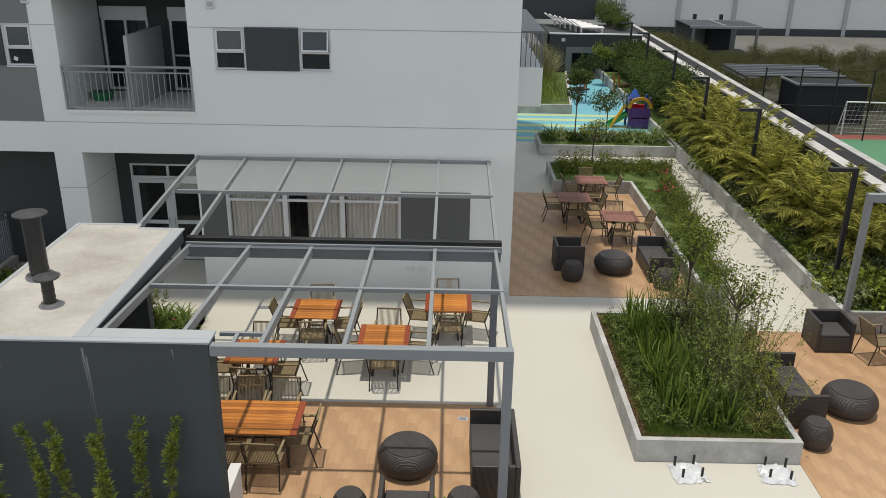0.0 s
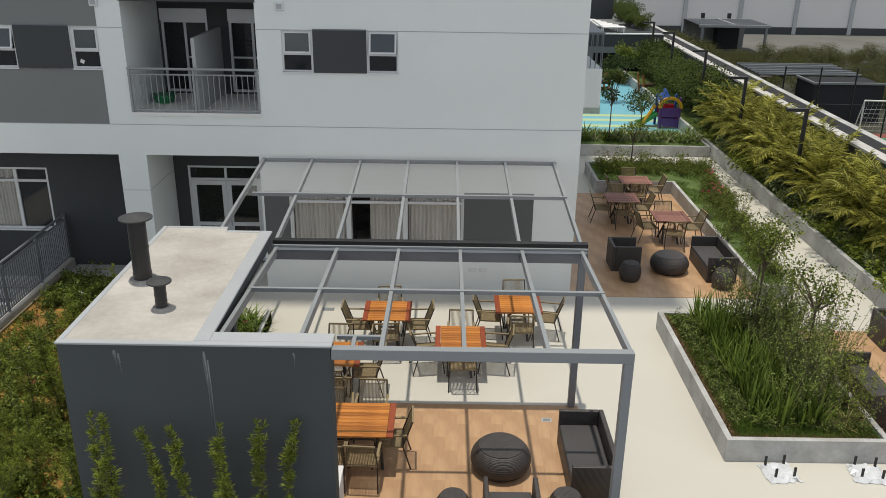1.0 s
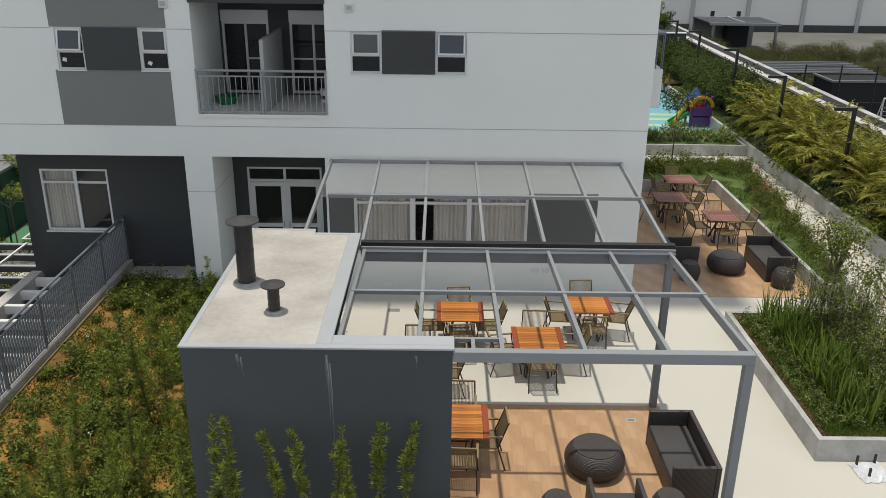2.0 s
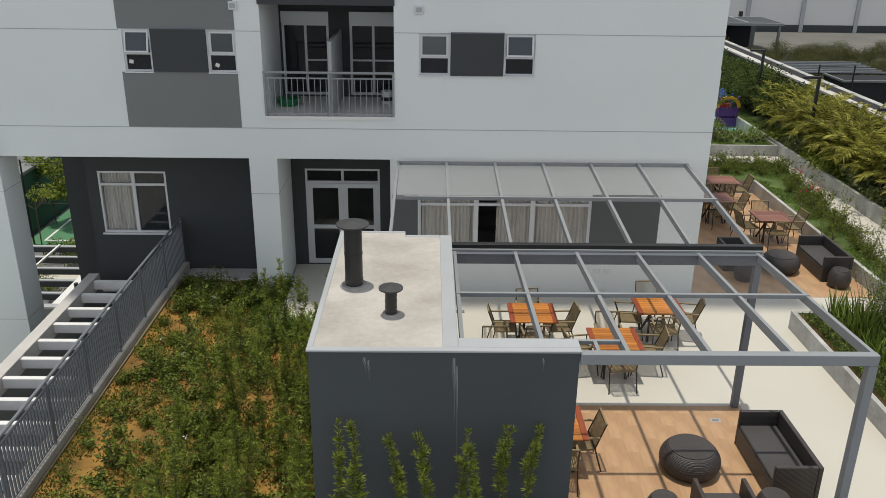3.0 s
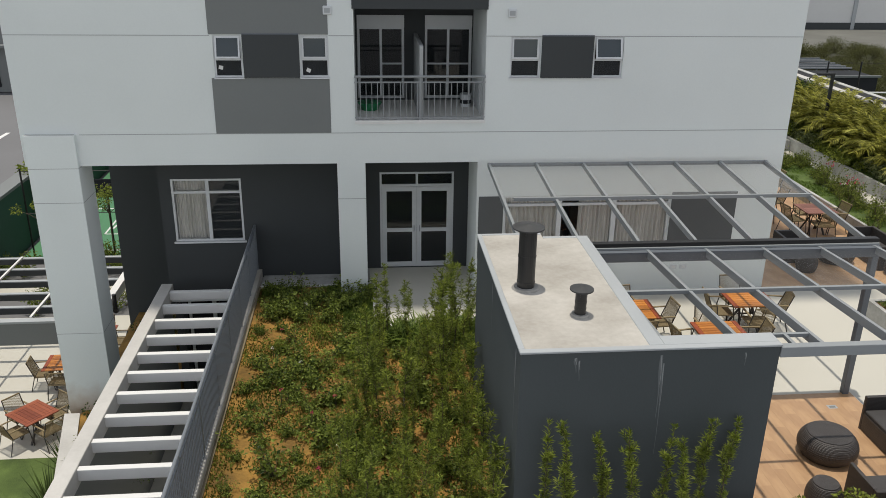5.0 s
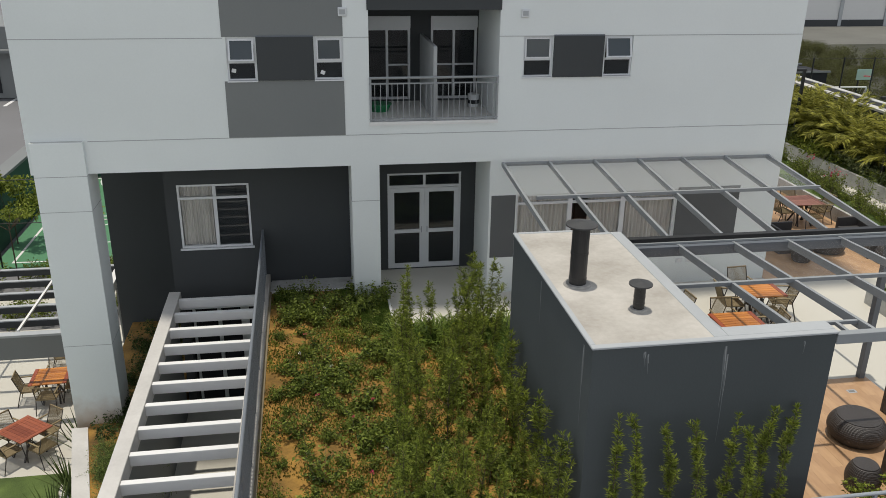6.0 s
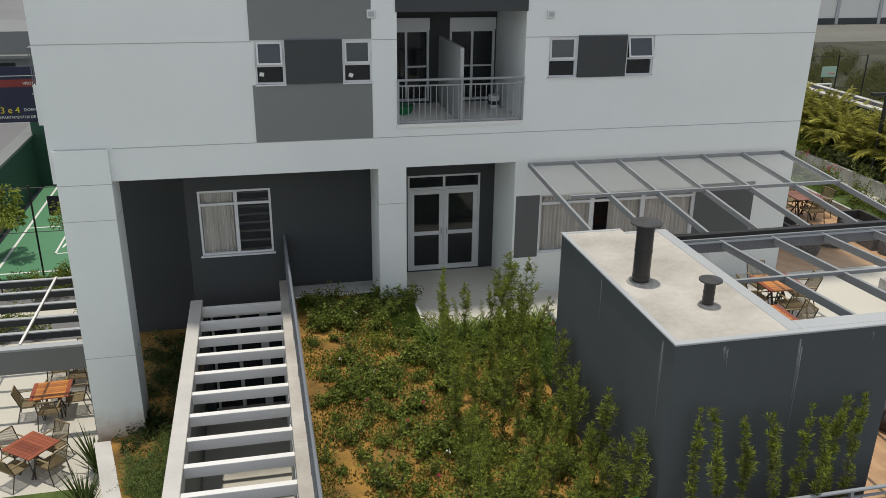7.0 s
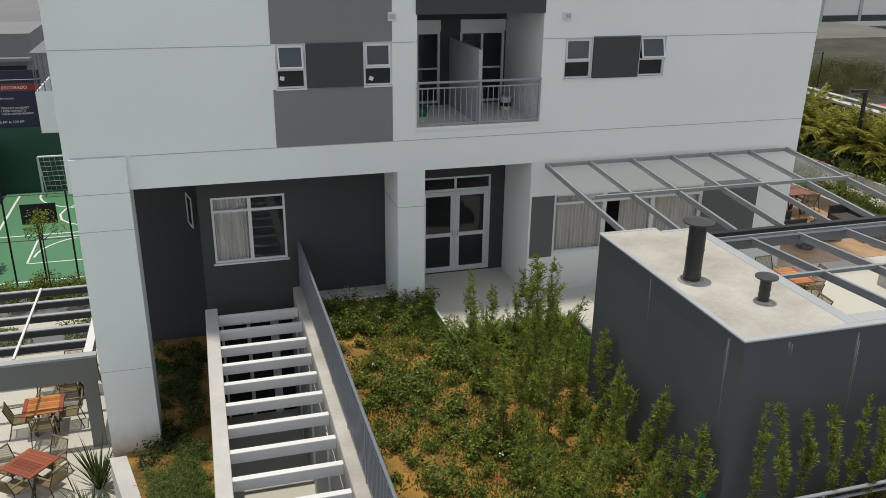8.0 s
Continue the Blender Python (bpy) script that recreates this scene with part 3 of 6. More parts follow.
sc = B()
pts = [(0.0, 4.26), (2.25, 4.26), (2.25, 5.88), (0.03, 5.88), (0.0, 5.85)]
low = [sc.verts.new((-7.18, 17.95 + y, z)) for y, z in pts]
top = [sc.verts.new((-7.10, 17.95 + y, z)) for y, z in pts]
sc.faces.new(low)
sc.faces.new(top[::-1])
for i in range(len(pts)):
    sc.faces.new((low[i], top[i], top[(i + 1) % 5], low[(i + 1) % 5]))
bmesh.ops.recalc_face_normals(sc, faces=sc.faces)
part("panel", sc, material("pale_grey_screen_paint", (0.36, 0.375, 0.38), 0.85, 0.06, 20, 0.8, 0.05), div)


def railing(name, label, a, b, z0, z1, step, mat, knee=0.0, post_step=1.4, thick=0.018):
    """Posts, rails and balusters from a to b, from z0 to z1."""
    a, b = Vector((*a, 0)), Vector((*b, 0))
    run = (b - a).length
    way = (b - a) / run
    th = thing(name, label, "railing")
    part("handrail", rod(B(), a + Vector((0, 0, z1)), b + Vector((0, 0, z1)), 0.028, 10), mat, th)
    for z in (z0 + 0.06, z1 - 0.12):
        part("rail", bar(B(), a + Vector((0, 0, z)), b + Vector((0, 0, z)), 0.03, 0.03), mat, th)
    n = max(1, round(run / post_step))
    pm = mesh_of("post", bar(B(), (0, 0, z0), (0, 0, z1), 0.045, 0.045), mat)
    for i in range(n + 1):
        p = part("post", pm, mat, th)
        p.location = a + way * (0.03 + (run - 0.06) * i / n)
    bm = mesh_of("baluster", bar(B(), (0, 0, z0 + 0.075), (0, 0, z1 - 0.135), thick, thick), mat)
    k = int(run / step)
    for i in range(1, k):
        p = part("baluster", bm, mat, th)
        p.location = a + way * (run * i / k)
    return th


railing("balcony_railing", "pale grey painted steel balcony railing", (-8.6, F - 0.0), (-5.73, F - 0.0), 4.275, 5.23, 0.12, STEEL, 0, 1.42, 0.014)
RAILPAINT = material("blue_grey_railing_paint", (0.165, 0.182, 0.205), 0.5, 0.08, 20, 0.8, 0.02)
railing("garden_railing", "blue-grey painted steel railing along the light well", (-11.05, 5.0), (-11.14, 19.2), 0.22, 1.38, 0.095, RAILPAINT, 0, 1.5, 0.03)
railing("edge_railing", "grey steel railing along the terrace edge", (-6.6, 8.38), (2.0, 8.38), 0.0, 0.98, 0.9, GALV, 0, 1.5)
REDPAINT = material("dull_red_paint", (0.22, 0.03, 0.025), 0.7, 0.15, 10, 1, 0.05)
structure("wall_red_parapet", box(B(), -5.2, 3.0, 8.16, 8.28, -0.5, 0.72), REDPAINT, "dull red painted parapet at the terrace edge", "wall")


def balcony_stub(x0, x1, y0, y1, z, label):
    th = thing("side_balcony", label, "balcony", group="side balconies")
    part("parapet", box(B(), x0, x1, y0, y1, z, z + 0.95, 0.01), WHITE, th)
    part("handrail", outline(B(), x0, x1, z + 1.75, z + 1.8, y0, 0.025, y1 - y0), STEELDARK, th)
    for i in range(9):
        y = y0 + (y1 - y0) * i / 8
        xo = x1 - 0.03 if x1 > 0 else x0 + 0.03
        part("baluster", bar(B(), (xo, y, z + 0.95), (xo, y, z + 1.75), 0.02, 0.02), STEELDARK, th)
    for i in range(6):
        x = x0 + (x1 - x0) * (i + 0.5) / 6
        part("baluster", bar(B(), (x, y0 + 0.02, z + 0.95), (x, y0 + 0.02, z + 1.75), 0.02, 0.02), STEELDARK, th)


balcony_stub(1.39, 2.12, 19.9, 25.5, 4.1, "white balcony parapet with dark railing on the side wall")
balcony_stub(-16.6, -15.75, 21.0, 26.5, 3.85, "white balcony parapet with dark railing on the far side wall")

for x, z in ((-9.13, 6.62), (-5.2, 6.58)):
    u = thing("wall_vent", "small white square vent cover on the facade", "vent", pose(x, F, z), "wall vents")
    part("cover", box(B(), -0.09, 0.09, -0.05, 0, -0.09, 0.09, 0.012), ALU, u)
    part("grille", box(B(), -0.06, 0.06, -0.056, -0.05, -0.05, 0.05), CAP, u)
for x in (-0.95, -0.70):
    u = thing("wall_socket", "white double socket plate on the terrace wall", "socket", pose(x, F, 0.6), "wall sockets")
    part("plate", box(B(), -0.09, 0.09, -0.012, 0, -0.06, 0.06, 0.004), ALU, u)
    part("insert", box(B(), -0.04, 0.04, -0.016, -0.012, -0.03, 0.03), WHITEBEAM, u)

# things left on the balcony
tub = thing("green_basin", "round green plastic basin on the balcony floor", "basin", pose(-8.27, 19.1, 4.26))
GREENP = material("green_plastic", (0.01, 0.16, 0.06), 0.4, 0.1, 8, 2, 0)
bb = B()
rod(bb, (0, 0, 0), (0, 0, 0.16), 0.2, 20, 0.27)
part("bowl", bb, GREENP, tub)
part("rim", rod(B(), (0, 0, 0.155), (0, 0, 0.18), 0.285, 20), GREENP, tub)
pot = thing("paint_drum", "white plastic drum with a dark band on the balcony", "bucket", pose(-5.98, 19.4, 4.26))
part("drum", rod(B(), (0, 0, 0), (0, 0, 0.28), 0.12, 16, 0.135), ALU, pot)
part("band", rod(B(), (0, 0, 0.08), (0, 0, 0.17), 0.134, 16), CHARCOAL, pot)
part("lid", rod(B(), (0, 0, 0.28), (0, 0, 0.305), 0.145, 16), ALU, pot)

# ---- planters and beds ----


def kerb_box(name, label, loop, height, thick=0.1):
    """A planter: upright concrete sides along a closed loop of corners."""
    th = thing(name, label, "planter")
    n = len(loop)
    area = sum(loop[i][0] * loop[(i + 1) % n][1] - loop[(i + 1) % n][0] * loop[i][1] for i in range(n))
    sgn = 1 if area > 0 else -1
    inner = []
    for i in range(n):
        p, c, q = (Vector(loop[j % n]) for j in (i - 1, i, i + 1))
        d1, d2 = (c - p).normalized(), (q - c).normalized()
        n1, n2 = Vector((-d1.y, d1.x)) * sgn, Vector((-d2.y, d2.x)) * sgn
        m = (n1 + n2).normalized()
        inner.append(c + m * thick / max(0.3, m.dot(n1)))
    for i in range(n):
        j = (i + 1) % n
        part("side", prism(B(), [loop[i], loop[j], tuple(inner[j]), tuple(inner[i])], 0.0, height), CONCRETE, th)
    return th, [tuple(v) for v in inner]


PLANTER = [(3.06, 11.25), (5.78, 11.25), (5.78, 16.12), (3.06, 16.12)]
pl, inner = kerb_box("planter", "square-edged grey concrete planter full of greenery", PLANTER, 0.42)
part("soil", prism(B(), inner, 0.0, 0.36), TURF, pl, "turf over dark soil")
BED = [(3.36, 26.05), (5.86, 26.05), (5.86, 17.6), (6.55, 17.6), (7.75, 28.45), (3.36, 28.45)]
bd, inner2 = kerb_box("shrub_bed", "grey concrete edged bed with lawn and shrubs", BED, 0.42)
part("turf", prism(B(), inner2, 0.0, 0.38), TURF, bd, "green turf")
PLAYBED = [(3.35, 30.85), (8.55, 30.85), (8.55, 32.95), (3.35, 32.95)]
pb, inner3 = kerb_box("play_bed", "grey concrete edged bed beside the playground", PLAYBED, 0.42)
part("turf", prism(B(), inner3, 0.0, 0.38), TURF, pb, "green turf")
long = thing("palm_bed", "long grey concrete edged bed planted with palms", "planter")
part("side", box(B(), 8.57, 8.70, 16.25, 62, 0, 0.48), CONCRETE, long)
part("side", box(B(), 8.57, 10.72, 16.12, 16.25, 0, 0.48), CONCRETE, long)
part("soil", prism(B(), [(8.70, 16.25), (10.72, 16.25), (10.88, 48.5), (8.70, 48.5)], 0.0, 0.42), TURF, long, "shaded turf")
far_side = thing("far_bed", "planted bed along the far building side", "planter")
part("side", box(B(), 2.0, 5.5, 38.6, 38.72, 0, 0.42), CONCRETE, far_side)
part("side", prism(B(), [(5.5, 38.6), (5.62, 38.6), (6.6, 48.4), (6.48, 48.4)], 0, 0.42), CONCRETE, far_side)
part("soil", prism(B(), [(2.0, 38.72), (5.5, 38.72), (6.48, 48.4), (2.0, 48.4)], 0, 0.36), TURF, far_side)

# garden beside the block
structure("soil_garden", prism(B(), [(-11.0, 8.46), (-6.47, 8.46), (-6.47, 13.13), (-5.5, 13.13), (-5.5, 16.15), (-8.28, 16.15), (-8.28, 18.38), (-11.0, 18.38)], -0.02, 0.05), SOIL, "red soil of the young garden", "ground")
structure("trim_garden_edging", prism(B(), [(-8.28, 16.1), (-8.23, 16.1), (-8.23, 18.43), (-11.0, 18.43), (-11.0, 18.38), (-8.28, 18.38)], -0.02, 0.09), WHITEBEAM, "thin pale edging between garden and paving", "trim")
structure("floor_ledge", box(B(), -11.0, -9.03, 18.43, 19.24, -0.02, 0.02), CONCRETE, "grey concrete ledge under the recess wall", "floor")
structure("soil_front_strip", box(B(), -11.0, 3.0, 8.3, 8.86, -0.02, 0.1), SOIL, "narrow strip of soil along the terrace edge", "ground")

structure("trim_garden_end", box(B(), -5.5, -5.42, 13.13, 16.15, -0.02, 0.3), CONCRETE, "low concrete end of the garden bed", "trim")

# play floor
BLUE1 = material("turquoise_rubber_floor", (0.15, 0.40, 0.48), 0.8, 0.08, 20, 0.4, 0.03)
BLUE2 = material("pale_green_rubber_floor", (0.42, 0.52, 0.27), 0.8, 0.08, 20, 0.4, 0.03)
play = structure("floor_playground", prism(B(), [(1.45, 33.05), (8.56, 33.05), (8.56, 48.4), (6.7, 48.4), (5.65, 38.55), (1.45, 38.55)], 0.0, 0.006), BLUE1, "turquoise rubber playground floor", "floor")
for i, y in enumerate((33.4, 34.6, 35.8, 37.0, 38.0)):
    part("stripe", box(B(), 1.5, 8.5, y, y + 0.45, 0.006, 0.010), BLUE2, play, "pale green stripe")


# ---- furniture ----
TEAK = material("oiled_teak_slat", (0.38, 0.125, 0.022), 0.42, 0.22, 7, 1.5, 0.06, tint=(0.54, 0.21, 0.04), stretch=(1.5, 14, 1), each=0.7)
TEAKEND = material("reddish_teak_board", (0.27, 0.06, 0.022), 0.42, 0.2, 7, 1.5, 0.06, stretch=(14, 1.5, 1), each=0.5)
# weathered timber, its dull red also darkened for the shade on the rear deck
TEAKSHADE = material("weathered_red_timber", (0.16, 0.055, 0.038), 0.6, 0.2, 7, 1.5, 0.06, tint=(0.24, 0.105, 0.075), stretch=(14, 1.5, 1), each=0.7)
BRONZE = material("dark_bronze_steel", (0.035, 0.028, 0.022), 0.45, 0.15, 12, 1, 0.02)
CORD = material("khaki_woven_cord", (0.24, 0.185, 0.10), 0.8, 0.2, 60, 2, 0.3)
WICKER = material("dark_brown_wicker", (0.044, 0.038, 0.036), 0.48, 0.35, 10, 1.5, 0.1)


def weave(mat, scale):
    """Adds crossing strands of wicker to a material's relief."""
    n, l = mat.node_tree.nodes, mat.node_tree.links
    co = n.new("ShaderNodeTexCoord")
    waves = []
    for axis in ("X", "Y", "Z"):
        w = n.new("ShaderNodeTexWave")
        w.bands_direction = axis
        w.inputs["Scale"].default_value = scale
        l.new(co.outputs["Object"], w.inputs["Vector"])
        waves.append(w)
    a = n.new("ShaderNodeMath")
    a.operation = "MULTIPLY"
    l.new(waves[0].outputs["Fac"], a.inputs[0])
    l.new(waves[1].outputs["Fac"], a.inputs[1])
    b = n.new("ShaderNodeMath")
    b.operation = "ADD"
    l.new(a.outputs[0], b.inputs[0])
    l.new(waves[2].outputs["Fac"], b.inputs[1])
    bp = n.new("ShaderNodeBump")
    bp.inputs["Strength"].default_value, bp.inputs["Distance"].default_value = 0.45, 0.008
    l.new(b.outputs[0], bp.inputs["Height"])
    l.new(bp.outputs[0], n["Principled BSDF"].inputs["Normal"])


weave(WICKER, 18)


def make_chair(label, group):
    """Armchair facing +y, its origin on the floor below the seat's middle."""
    ch = thing("dining_chair", label, "chair", group=group)
    for sx in (-1, 1):
        part("leg", rod(B(), (sx * 0.27, 0.30, 0), (sx * 0.26, 0.20, 0.64), 0.013, 6), BRONZE, ch)
        part("leg", rod(B(), (sx * 0.27, -0.33, 0), (sx * 0.255, -0.20, 0.44), 0.013, 6), BRONZE, ch)
        part("back_post", rod(B(), (sx * 0.255, -0.20, 0.44), (sx * 0.24, -0.36, 0.88), 0.013, 6), BRONZE, ch)
        part("armrest", bar(B(), (sx * 0.262, -0.27, 0.645), (sx * 0.262, 0.24, 0.645), 0.04, 0.02), CORD, ch)
    seat = B()
    for y in (-0.21, 0.235):
        bar(seat, (-0.25, y, 0.425), (0.25, y, 0.425), 0.024, 0.024)
    for x in (-0.25, 0.25):
        bar(seat, (x, -0.222, 0.425), (x, 0.247, 0.425), 0.024, 0.026)
    seat = part("seat", seat, CORD, ch)
    band = mesh_of("seat_cord", bar(B(), (0, -0.21, 0.43), (0, 0.235, 0.43), 0.019, 0.008), CORD)
    for i in range(19):
        c = part("seat_cord", band, CORD, seat)
        c.location = (-0.236 + 0.472 * i / 18, 0, 0)
    back = part("backrest", bar(B(), (-0.245, -0.36, 0.88), (0.245, -0.36, 0.88), 0.028, 0.028), CORD, ch)
    cord = mesh_of("cord", bar(B(), (0, -0.215, 0.44), (0, -0.355, 0.87), 0.0095, 0.006), CORD)
    for i in range(20):
        c = part("cord", cord, CORD, back)
        c.location = (-0.228 + 0.456 * i / 19, 0, 0)
    part("seat_rail", bar(B(), (-0.255, -0.2, 0.43), (0.255, -0.2, 0.43), 0.02, 0.02), BRONZE, ch)
    return ch


def make_table(width, depth, label, group, slat_mat, end_mat, along="x"):
    """A slatted table, its origin on the floor below its middle."""
    tb = thing("patio_table", label, "table", group=group)
    hw, hd = width / 2, depth / 2
    for s in (-1, 1):
        part("end_board", box(B(), s * hw - s * 0.10 if s > 0 else -hw, s * hw if s > 0 else -hw + 0.10, -hd, hd, 0.72, 0.75, 0.003), end_mat, tb)
    n = max(6, round(depth / 0.1))
    sm = mesh_of("slat", box(B(), -hw + 0.104, hw - 0.104, -depth / n / 2 + 0.003, depth / n / 2 - 0.003, 0.722, 0.748, 0.002), slat_mat)
    for i in range(n):
        p = part("slat", sm, slat_mat, tb)
        p.location = (0, -hd + depth * (i + 0.5) / n, 0)
    for sx in (-1, 1):
        xx = sx * (hw - 0.28 if width > 1.3 else 0.12)
        part("rail", box(B(), xx - 0.02, xx + 0.02, -hd + 0.08, hd - 0.08, 0.68, 0.72), BRONZE, tb)
        for sy in (-1, 1):
            part("leg", bar(B(), (xx, -sy * 0.12, 0.69), (xx + sx * 0.10, sy * (hd - 0.16), 0.0), 0.045, 0.03), BRONZE, tb)
    part("stretcher", bar(B(), (-max(0.14, hw - 0.3), 0, 0.36), (max(0.14, hw - 0.3), 0, 0.36), 0.035, 0.025), BRONZE, tb)
    return tb


chair0 = make_chair("dark metal armchair with khaki woven cord seat and back", "terrace chairs")
TABLE_A = make_table(0.98, 0.92, "oiled orange teak slatted table on dark metal legs", "square tables", TEAK, TEAKEND)


def set_table(table, x, y, turn, seats, z=0.0, jitter=6):
    """Places a copy of a table and chairs round it; seats: (dx, dy, facing degrees)."""
    base = pose(x, y, z, 0, 0, turn)
    made = copy_thing(table, base)
    for dx, dy, a in seats:
        copy_thing(chair0, base @ pose(dx, dy, 0, 0, 0, a + random.uniform(-jitter, jitter)))
    return made


FOUR = [(0.0, -0.53, 0), (0.02, 0.57, 180), (-0.57, 0.0, -90), (0.59, 0.02, 90)]
set_table(TABLE_A, -2.79, 15.28, 0, FOUR)
set_table(TABLE_A, -0.05, 15.70, 0, [(0.03, -0.53, 0), (0.0, 0.60, 180), (-0.58, 0.05, -96), (0.62, 0.03, 84)])
set_table(TABLE_A, -1.29, 14.14, 0, [(0.03, -0.52, 0), (0.02, 0.57, 180), (-0.64, 0.06, -84), (0.68, 0.1, 82)])
set_table(TABLE_A, -3.64, 13.4, 0, [(0.02, -0.53, 0), (0.0, 0.60, 180), (-0.58, 0.0, -90), (0.58, -0.05, 94)])
BIG = make_table(2.05, 0.98, "long oiled orange teak slatted table on dark metal legs", "long table", TEAK, TEAKEND)
BIG.matrix_basis = pose(-3.42, 11.2, 0)
for x, y, a in ((-4.0, 10.6, 0), (-3.4, 10.58, 2), (-2.86, 10.6, -3), (-4.05, 11.86, 180), (-3.42, 11.9, 184), (-2.84, 11.88, 178), (-2.46, 11.15, 92)):
    copy_thing(chair0, pose(x, y, 0, 0, 0, a))
TABLE_B = make_table(0.95, 0.90, "weathered reddish slatted table, deck shade in its colour, on dark metal legs", "deck tables", TEAKSHADE, TEAKSHADE)
set_table(TABLE_B, 3.62, 23.25, 0, FOUR)
set_table(TABLE_B, 4.4, 25.1, 0, [(-0.05, -0.53, 0), (0.0, 0.56, 180), (-0.57, 0.0, -90), (0.6, 0.0, 90)])
set_table(TABLE_B, 4.66, 21.6, 0, [(0.0, -0.53, 0), (0.0, 0.57, 180), (-0.6, 0.06, -82), (0.60, 0.02, 90)])
TEAKRED = material("dark_red_timber", (0.20, 0.045, 0.022), 0.5, 0.2, 7, 1.5, 0.06, tint=(0.30, 0.085, 0.04), stretch=(14, 1.5, 1), each=0.7)
TABLE_C = make_table(0.95, 0.90, "dark red stained slatted table on dark metal legs", "deck tables", TEAKRED, TEAKRED)
TABLE_C.matrix_basis = pose(-17.45, 18.85, -4.2, 0, 0, -38)
for dx, dy, a in FOUR:
    copy_thing(chair0, pose(-17.45, 18.85, -4.2, 0, 0, -38) @ pose(dx, dy, 0, 0, 0, a))
set_table(TABLE_A, -17.52, 21.48, 3, FOUR, -4.2)
set_table(TABLE_A, -17.1, 23.3, 0, FOUR, -4.2)
copy_thing(chair0, pose(8.75, 14.95, 0, 0, 0, -80))
TABLE_A.matrix_basis = pose(9.5, 14.9, 0)
chair0.matrix_basis = pose(9.5, 14.25, 0, 0, 0, 3)
TABLE_B.matrix_basis = pose(-20.2, 21.4, -4.2, 0, 0, 4)


def lounge_seat(name, label, category, width, m, depth=0.74):
    """A boxy wicker seat facing +y with arms as high as its back."""
    th = thing(name, label, category, m, "wicker lounge set")
    w, d = width / 2, depth / 2
    part("base", box(B(), -w + 0.07, w - 0.07, -d + 0.08, d, 0.03, 0.36, 0.008), WICKER, th)
    part("backrest", box(B(), -w, w, -d, -d + 0.08, 0.0, 0.68, 0.012), WICKER, th)
    for s in (-1, 1):
        part("arm", box(B(), s * w - 0.07 if s > 0 else -w, s * w if s > 0 else -w + 0.07, -d + 0.08, d, 0.0, 0.68, 0.012), WICKER, th)
    part("cushion", box(B(), -w + 0.08, w - 0.08, -d + 0.10, d - 0.01, 0.36, 0.42, 0.015), CUSHION, th, "flat dark grey seat pad")
    return th


CUSHION = material("dark_grey_seat_pad", (0.055, 0.052, 0.052), 0.75, 0.15, 30, 2, 0.1)


def turned(profile, segments, mat, name, m, label, category, group):
    """A round wicker piece turned from rings of (radius, height), with woven ridges and a flat top."""
    th = thing(name, label, category, m, group)
    bm = B()
    rings = []
    for r, z in profile:
        rings.append([bm.verts.new((r * math.cos(2 * math.pi * i / segments), r * math.sin(2 * math.pi * i / segments), z)) for i in range(segments)])
    for a, b in zip(rings, rings[1:]):
        for i in range(segments):
            j = (i + 1) % segments
            bm.faces.new((a[i], a[j], b[j], b[i])).smooth = True
    bm.faces.new(rings[0][::-1])
    part("body", bm, mat, th)
    tb = B()
    r, z = profile[-1]
    rod(tb, (0, 0, z - 0.01), (0, 0, z + 0.012), r, segments)
    part("top", tb, mat, th, "flat woven top")
    return th


def ridged(r_base, r_mid, r_top, h, n):
    out = []
    for i in range(n * 4 + 1):
        u = i / (n * 4)
        r = (r_base * (1 - u) + r_top * u) + (r_mid - (r_base + r_top) / 2) * math.sin(math.pi * u) ** 0.7
        out.append((r + 0.0018 * math.sin(u * n * 2 * math.pi), h * u))
    return out


def pouf(x, y):
    turned(ridged(0.36, 0.49, 0.36, 0.44, 13), 40, WICKER, "wicker_pouf", pose(x, y, 0), "large round dark wicker coffee pouf with flat top", "pouf", "wicker poufs")


def stool(x, y):
    turned(ridged(0.20, 0.275, 0.19, 0.46, 12), 28, WICKER, "wicker_stool", pose(x, y, 0), "small round dark wicker barrel stool", "stool", "wicker stools")


lounge_seat("wicker_sofa", "boxy dark brown wicker sofa on the timber deck", "sofa", 1.62, pose(0.71, 10.9, 0, 0, 0, 90))
lounge_seat("wicker_armchair", "boxy dark brown wicker armchair facing the pouf", "armchair", 0.80, pose(-0.61, 9.48, 0))
lounge_seat("wicker_armchair", "boxy dark brown wicker armchair near the wall", "armchair", 0.76, pose(3.02, 19.68, 0, 0, 0, -90))
lounge_seat("wicker_sofa", "boxy dark brown wicker sofa beside the shrub bed", "sofa", 1.58, pose(5.27, 19.45, 0, 0, 0, 90))
lounge_seat("wicker_armchair", "boxy dark brown wicker armchair by the low wall", "armchair", 0.76, pose(7.98, 15.52, 0, 0, 0, 180))
lounge_seat("wicker_sofa", "boxy dark brown wicker sofa beside the planter", "sofa", 1.62, pose(6.24, 13.1, 0, 0, 0, -90))
pouf(-0.67, 10.97)
pouf(4.15, 19.42)
pouf(7.31, 12.95)
stool(-1.45, 9.66)
stool(0.22, 9.72)
stool(3.02, 18.8)
stool(5.22, 18.4)
stool(6.24, 11.82)


